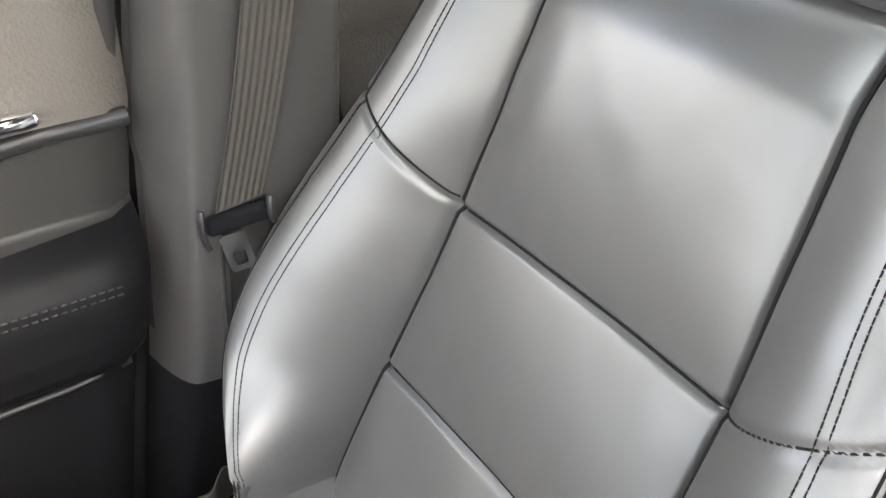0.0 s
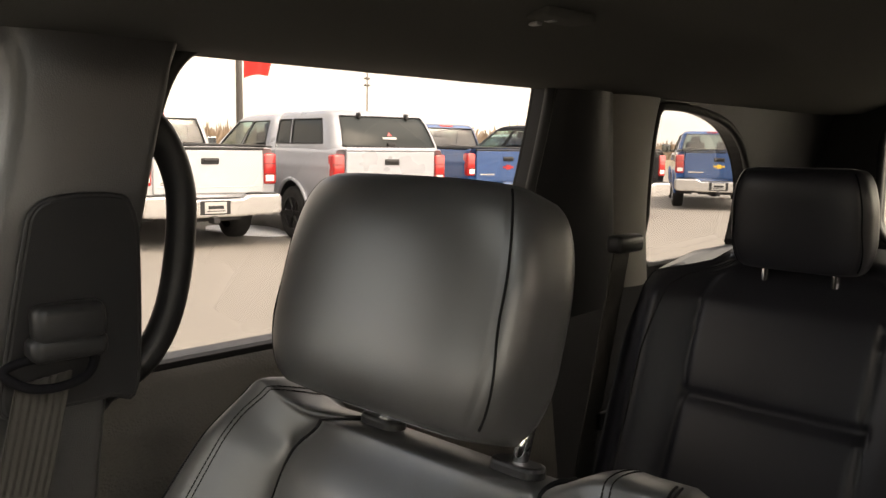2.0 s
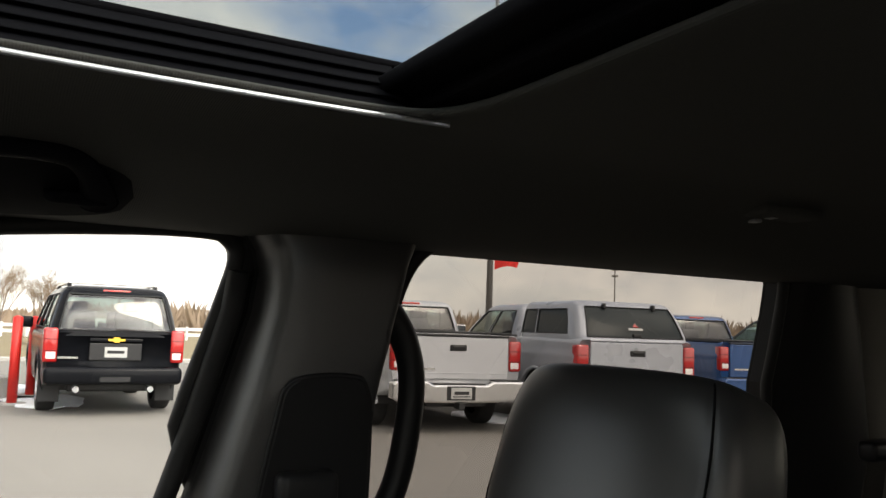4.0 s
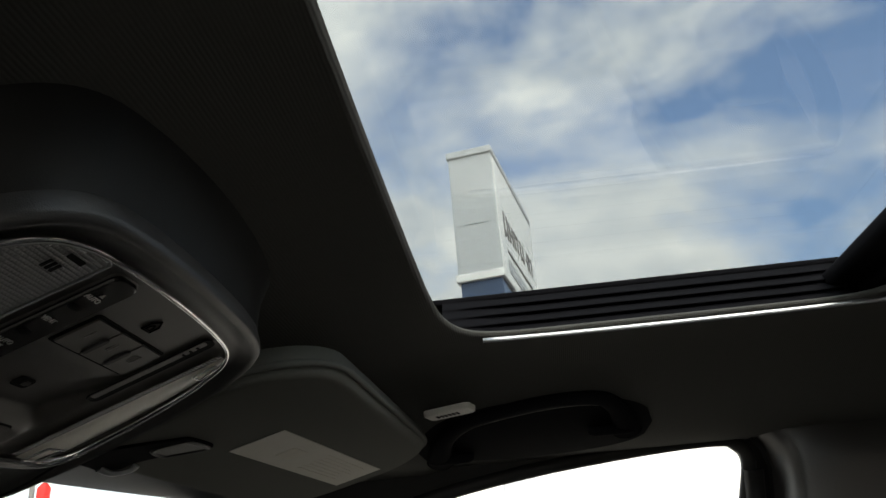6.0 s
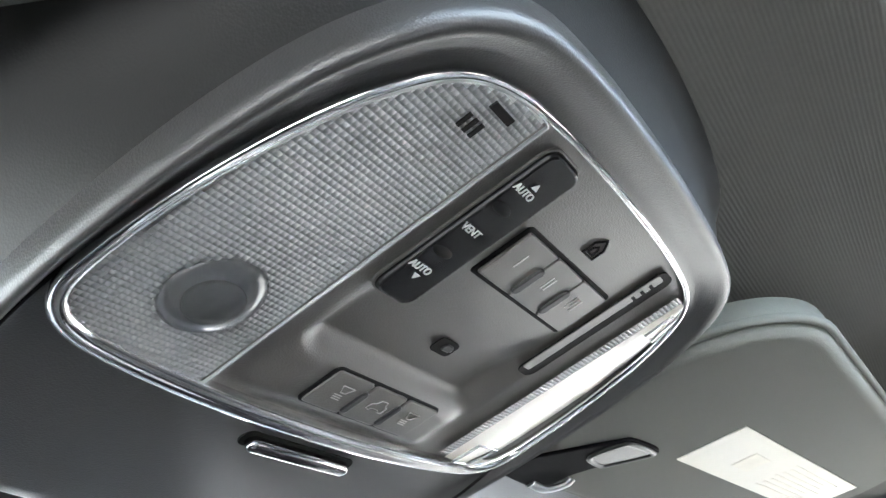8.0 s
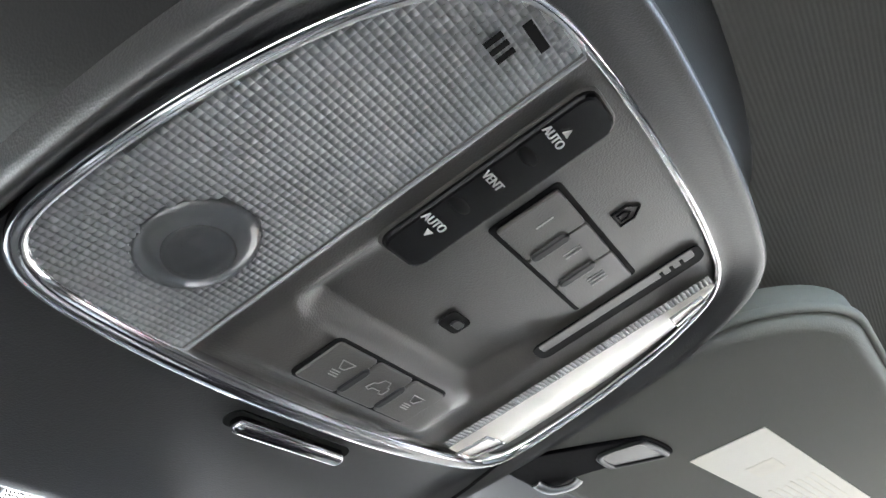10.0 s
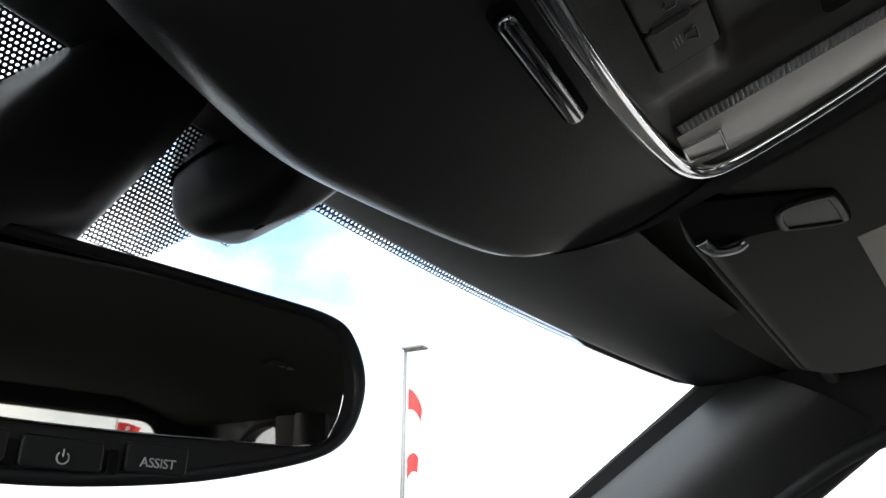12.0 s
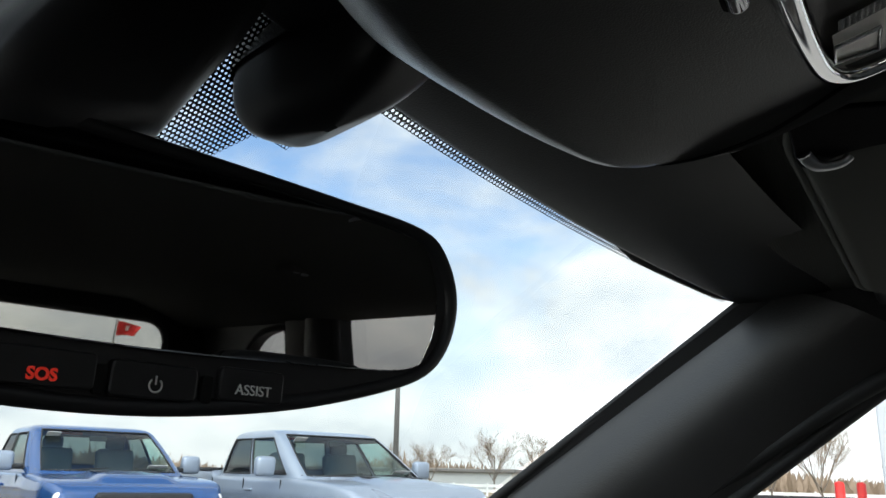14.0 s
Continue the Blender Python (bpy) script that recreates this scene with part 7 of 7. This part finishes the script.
greenhouse("cabin", suv, PAINT_BLACK,
           [(1.18, 0.00, 4.15, 0.945), (1.30, 0.03, 3.92, 0.925), (1.55, 0.12, 3.52, 0.865), (1.76, 0.22, 3.18, 0.805), (1.86, 0.30, 3.00, 0.765), (1.915, 0.40, 2.86, 0.70), (1.945, 0.60, 2.65, 0.56), (1.955, 0.9, 2.4, 0.38)],
           [("rear_window", "rear", -0.86, 0.86, 1.27, 1.81, CAR_PANE_DARK, "tinted rear window"), ("windscreen", "front", -0.88, 0.88, 1.24, 1.82, CAR_PANE, "windscreen"),
            ("side_window", "right", -0.88, -0.40, 1.28, 1.80, CAR_PANE_DARK, ""), ("side_window", "left", -0.88, -0.40, 1.28, 1.80, CAR_PANE_DARK, ""),
            ("side_window", "right", -0.34, 0.16, 1.28, 1.80, CAR_PANE_DARK, ""), ("side_window", "left", -0.34, 0.16, 1.28, 1.80, CAR_PANE_DARK, ""),
            ("side_window", "right", 0.22, 0.74, 1.28, 1.80, CAR_PANE, ""), ("side_window", "left", 0.22, 0.74, 1.28, 1.80, CAR_PANE, "")])
part("interior_tray", box_bm(3.6, 1.70, 0.03, 0.01, 1, (2.0, 0, 1.255)), TRIM_BLACK, suv)
for x in (1.5, 2.55):
    for sgn in (1, -1):
        part("seat_back", box_bm(0.16, 0.50, 0.34, 0.06, 3, (x, sgn * 0.40, 1.40)), SEAT_GREY, suv, "dark seat back", smooth=True)
        part("head_rest", box_bm(0.11, 0.25, 0.16, 0.045, 3, (x - 0.03, sgn * 0.40, 1.64)), SEAT_GREY, suv, "dark head restraint", smooth=True)
part("brake_lamp", box_bm(0.05, 0.40, 0.045, 0.012, 2, (0.305, 0, 1.862)), TAIL_RED, suv, "red high brake lamp")
part("wiper", box_bm(0.02, 0.55, 0.02, 0.004, 1, (0, 0, 0), Matrix.Translation((0.0, -0.26, 1.275)) @ pose(0, 0, 0, 3)), TRIM_BLACK, suv)
part("gate_seam", box_bm(0.012, 1.62, 0.010, 0, 1, (-0.012, 0, 0.72)), INK_DARK, suv)
for sgn in (1, -1):
    lamp_cluster(suv, sgn, 0.50, 1.04)
    part("roof_rail", box_bm(2.1, 0.05, 0.04, 0.016, 2, (1.75, sgn * 0.64, 1.985)), BUMPER, suv)
    for x in (0.78, 2.7):
        part("rail_foot", box_bm(0.16, 0.06, 0.07, 0.02, 2, (x, sgn * 0.64, 1.955)), TRIM_BLACK, suv)
    part("door_mirror", box_bm(0.13, 0.24, 0.20, 0.05, 3, (3.3, sgn * 1.10, 1.34)), PAINT_BLACK, suv, smooth=True)
    for x in (1.02, 3.98):
        wheel(suv, x, sgn * 0.85, 0.40)
    part("mud_flap", box_bm(0.03, 0.30, 0.34, 0.01, 1, (0.52, sgn * 0.84, 0.34)), TRIM_BLACK, suv)
    part("exhaust", cyl_bm(0.045, 0.20, 16, m=Matrix.Translation((0.02, sgn * 0.52, 0.40)) @ pose(0, 0, 0, 0, 90)), STEEL, suv, "steel exhaust tip")
for x in (0.95, 2.3):
    part("roof_bar", box_bm(0.05, 1.30, 0.03, 0.01, 1, (x, 0, 1.992)), BUMPER, suv)
part("bumper", box_bm(0.24, 1.94, 0.26, 0.07, 4, (-0.04, 0, 0.60)), PAINT_BLACK, suv, smooth=True)
panel = part("plate_panel", box_bm(0.03, 0.74, 0.26, 0.02, 2, (-0.022, 0, 0.95)), TRIM_BLACK, suv)
part("plate", box_bm(0.012, 0.32, 0.155, 0.005, 1, (-0.044, 0, 0.945)), PLATE, panel, "white dealer plate")
part("plate_bar", box_bm(0.006, 0.24, 0.045, 0, 1, (-0.052, 0, 0.950)), TRIM_BLACK, panel)
part("handle_strip", box_bm(0.05, 0.76, 0.055, 0.016, 2, (-0.025, 0, 1.125)), PAINT_BLACK, suv)
part("badge", prism_bm([(-0.12, -0.018), (-0.045, -0.018), (-0.045, -0.04), (0.045, -0.04), (0.045, -0.018), (0.12, -0.018), (0.12, 0.018), (0.045, 0.018), (0.045, 0.04), (-0.045, 0.04), (-0.045, 0.018), (-0.12, 0.018)], 0.015,
                       m=Matrix.Translation((-0.048, 0, 1.13)) @ Matrix(((0, 0, -1, 0), (-1, 0, 0, 0), (0, 1, 0, 0), (0, 0, 0, 1)))), GOLD, suv, "gold badge")
part("letter_bar", box_bm(0.012, 0.28, 0.03, 0, 1, (-0.016, 0.66, 0.86)), BUMPER, suv, "small bright bar")
part("lower_plate", box_bm(0.02, 0.42, 0.07, 0, 1, (-0.162, 0, 0.55)), TRIM_BLACK, suv)
part("underbody", box_bm(4.4, 1.24, 0.20, 0.03, 1, (2.5, 0, 0.44)), TRIM_BLACK, suv)
place(suv, 13.1, -1.66, 0, 0)

# ---- poles, flags, trees and the far edge ----
LIMP_TOP = 7.9      # upper end of the flag that hangs limp


def flag_pole(x, y, h, fx, fy, flag_z, wide, tall, white):
    pole = thing("flag_pole", "tall grey pole flying a red and white flag", "flag pole", "flag poles")
    part("mast", cyl_bm(0.11, h, 14, 0.06, Matrix.Translation((x, y, h / 2))), POLE, pole, smooth=True)
    d = Vector((fx, fy, 0)).normalized()
    side = Vector((-d.y, d.x, 0))

    def cloth(u, v):
        """Slack cloth: its free end hangs lower and narrower, with soft folds."""
        sag = 0.22 * tall * u * u
        p = Vector((x, y, flag_z)) + d * (0.14 + wide * u * (1 - 0.25 * v)) + Vector((0, 0, -tall * v * (1 - 0.30 * u) - sag))
        return p + side * 0.10 * wide * math.sin(6.5 * u + 2.2 * v) * (0.3 + u)
    surf("cloth", cloth, 24, 14, FLAG, pole, "red flag cloth")
    for off in (0.02, -0.02):
        surf("cloth_field", lambda u, v, o=off: cloth(white[0] + (white[1] - white[0]) * u, white[2] + (white[3] - white[2]) * v) + side * o, 12, 8, FLAG_WHITE, pole, "white field")
    return pole


flag_pole(21.0, -13.25, 12.0, -0.40, -0.92, 4.45, 0.95, 1.15, (0.45, 0.85, 0.10, 0.45))
light = flag_pole(25.6, 15.85, 9.4, 0.55, -0.83, LIMP_TOP, 0.52, 3.3, (0.0, 1.0, 0.24, 0.76))
flag_pole(14.0, -100.0, 9.0, 1.0, 0.1, 6.2, 2.6, 1.7, (0.40, 0.55, 0.2, 0.6))
part("lamp_head", box_bm(0.5, 0.9, 0.10, 0.03, 2, (25.7, 15.5, 9.4)), POLE, light)
tower = thing("radio_tower", "distant grey radio mast with antenna rings", "mast")
tx, ty = 96, -83
part("mast", cyl_bm(0.16, 12.5, 10, 0.08, Matrix.Translation((tx, ty, 6.2))), POLE, tower)
for z in (10.2, 11.2, 12.2):
    part("antenna_ring", cyl_bm(0.50, 0.25, 12, m=Matrix.Translation((tx, ty, z))), POLE, tower)


def bare_tree(seed, h, parent):
    """Tapered trunk, limbs and fine bare twigs."""
    rnd = random.Random(seed)
    thick, thin = ([], []), ([], [])

    def add(store, pts, r0, r1, n):
        v, f = tube_data(pts, lambda t: r0 + (r1 - r0) * t, n)
        k = len(store[0])
        store[0].extend(v)
        store[1].extend([tuple(q + k for q in g) for g in f])

    def branch(p, d, length, r, depth):
        mid = p + d * length * 0.5 + Vector((rnd.uniform(-1, 1), rnd.uniform(-1, 1), rnd.uniform(-0.3, 0.6))) * length * 0.07
        end = p + d * length
        add(thick if depth < 2 else thin, [p, mid, end] if depth < 4 else [p, end], r, r * 0.62, 6 if depth < 2 else 3)
        if depth >= 5:
            return
        for k in range((6, 5, 4, 4, 4)[depth]):
            ax = Vector((rnd.uniform(-1, 1), rnd.uniform(-1, 1), rnd.uniform(-0.2, 0.7)))
            nd = (d + ax.normalized() * rnd.uniform(0.5, 1.0) + Vector((0, 0, 0.05))).normalized()
            start = p.lerp(end, rnd.uniform(0.65 if depth < 1 else 0.25, 1.0))
            branch(start, nd, length * (rnd.uniform(1.3, 1.9) if depth < 1 else rnd.uniform(0.5, 0.72)), max(0.005, r * 0.50), depth + 1)

    branch(Vector((0, 0, 0)), Vector((rnd.uniform(-0.05, 0.05), rnd.uniform(-0.05, 0.05), 1)), h * 0.24, h * 0.013, 0)
    mesh_from("trunk", thick[0], thick[1], BARK, parent)
    mesh_from("crown", thin[0], thin[1], TWIGS, parent, "fine bare twigs")


TREES = [(46, 3.5, 7.5, 1), (44, 5.6, 6.8, 2), (52, 8.2, 6.5, 3), (40, 10.2, 5.0, 4), (56, -0.8, 7.0, 5), (66, -3.5, 7.5, 6), (72, 33, 8.5, 7), (80, 44, 8.0, 8), (64, 25, 7.0, 9), (95, 58, 9.0, 10), (58, 13, 7.5, 11), (70, 17.5, 8.0, 12)]
for x, y, h, seed in TREES:
    tree = thing("tree", "bare winter tree with fine brown twigs", "tree", "bare trees")
    bare_tree(seed, h * 0.74, tree)
    tree.location = (x, y, ground_z(x, y) - 0.05)

# far wood: many leaning stems and twig clumps in one object
rnd = random.Random(5)
wv, wf = [], []
for k in range(7000):
    a = radians(rnd.uniform(-62, 75))
    r = rnd.uniform(120, 190)
    x, y = r * math.cos(a), r * math.sin(a)
    h = rnd.uniform(2.8, 6.0) * (0.55 + 0.45 * math.sin(a * 9) ** 2)
    base = Vector((x, y, -0.4))
    for j in range(3):
        d = Vector((rnd.uniform(-0.5, 0.5), rnd.uniform(-0.5, 0.5), 1)).normalized()
        side = Vector((-y, x, 0)).normalized() * rnd.uniform(0.05, 0.22)
        n = len(wv)
        top = base + d * h * rnd.uniform(0.7, 1.0)
        wv += [base - side, base + side, base.lerp(top, 0.6) + side * 1.5, top, base.lerp(top, 0.55) - side * 1.4]
        wf += [(n, n + 1, n + 2, n + 4), (n + 4, n + 2, n + 3)]
wood = mesh_from("far_wood", wv, wf, TWIGS, smooth=False)
tagged(wood, "low brown winter woodland along the horizon", "woodland", kind="stuff")
fence = thing("fence", "long low white rail fence across the field", "fence")
for z in (0.35, 0.75):
    part("rail", box_bm(0.08, 70, 0.22, 0, 1, (62, 6, z)), FENCE, fence)
for k in range(24):
    part("post", box_bm(0.14, 0.14, 1.0, 0.01, 1, (61.9, -28 + 3 * k, 0.45)), FENCE, fence)
lift = thing("boom_lift", "orange boom lift with a dark arm parked on the grass", "machine")
part("chassis", box_bm(1.5, 1.5, 0.30, 0.05, 2, (0, 0, 0.40)), TRIM_BLACK, lift)
part("turret", box_bm(1.3, 1.3, 0.42, 0.06, 3, (0, -0.05, 0.78)), ORANGE, lift, "orange painted cover")
part("arm", box_bm(0.22, 3.6, 0.20, 0.03, 2, (0, 2.0, 0.92)), TRIM_BLACK, lift, "dark steel arm")
part("arm", box_bm(0.18, 2.6, 0.14, 0.03, 2, (0.1, 2.3, 0.66)), TRIM_BLACK, lift, "dark steel arm")
for px in (-0.62, 0.62):
    for py in (-0.62, 0.62):
        tyre = part("wheel", cyl_bm(0.30, 0.22, 20, m=Matrix.Translation((px, py, 0.30)) @ pose(0, 0, 0, 0, 90)), TYRE, lift, smooth=False)
        part("rim", cyl_bm(0.15, 0.24, 16, m=Matrix.Translation((px, py, 0.30)) @ pose(0, 0, 0, 0, 90)), ORANGE, tyre, "orange wheel rim")
lift.location = (30.2, 1.35, ground_z(30.2, 1.35))
camper = thing("camper_trailer", "white camper trailer parked far across the grass", "trailer")
part("body", box_bm(2.2, 6.6, 1.05, 0.12, 3, (0, 0, 0.85)), SIGN_WHITE, camper, smooth=True)
for py in (-2.2, -0.4, 1.6):
    part("window", box_bm(0.04, 0.8, 0.30, 0.03, 2, (-1.11, py, 1.02)), CAR_GLASS, camper, "dark window")
for py in (-0.5, 0.5):
    part("wheel", cyl_bm(0.32, 0.22, 18, m=Matrix.Translation((-0.98, py, 0.32)) @ pose(0, 0, 0, 0, 90)), TYRE, camper)
camper.location = (46, -5.0, ground_z(46, -5.0))
kerb = part("kerb", box_bm(0.3, 80, 0.16, 0.03, 2, (28.8, -2, 0.06)), CONCRETE)
tagged(kerb, "grey concrete kerb at the edge of the lot", "kerb", kind="structure")
shed = thing("shed", "long grey lakeside shed far behind the trucks", "building")
part("wall", box_bm(10, 46, 2.4, 0.1, 1, (105, 66, 0.9)), SIGN_GREY, shed)
part("roof", box_bm(11, 47, 0.5, 0.1, 1, (105, 66, 2.2)), POLE, shed)
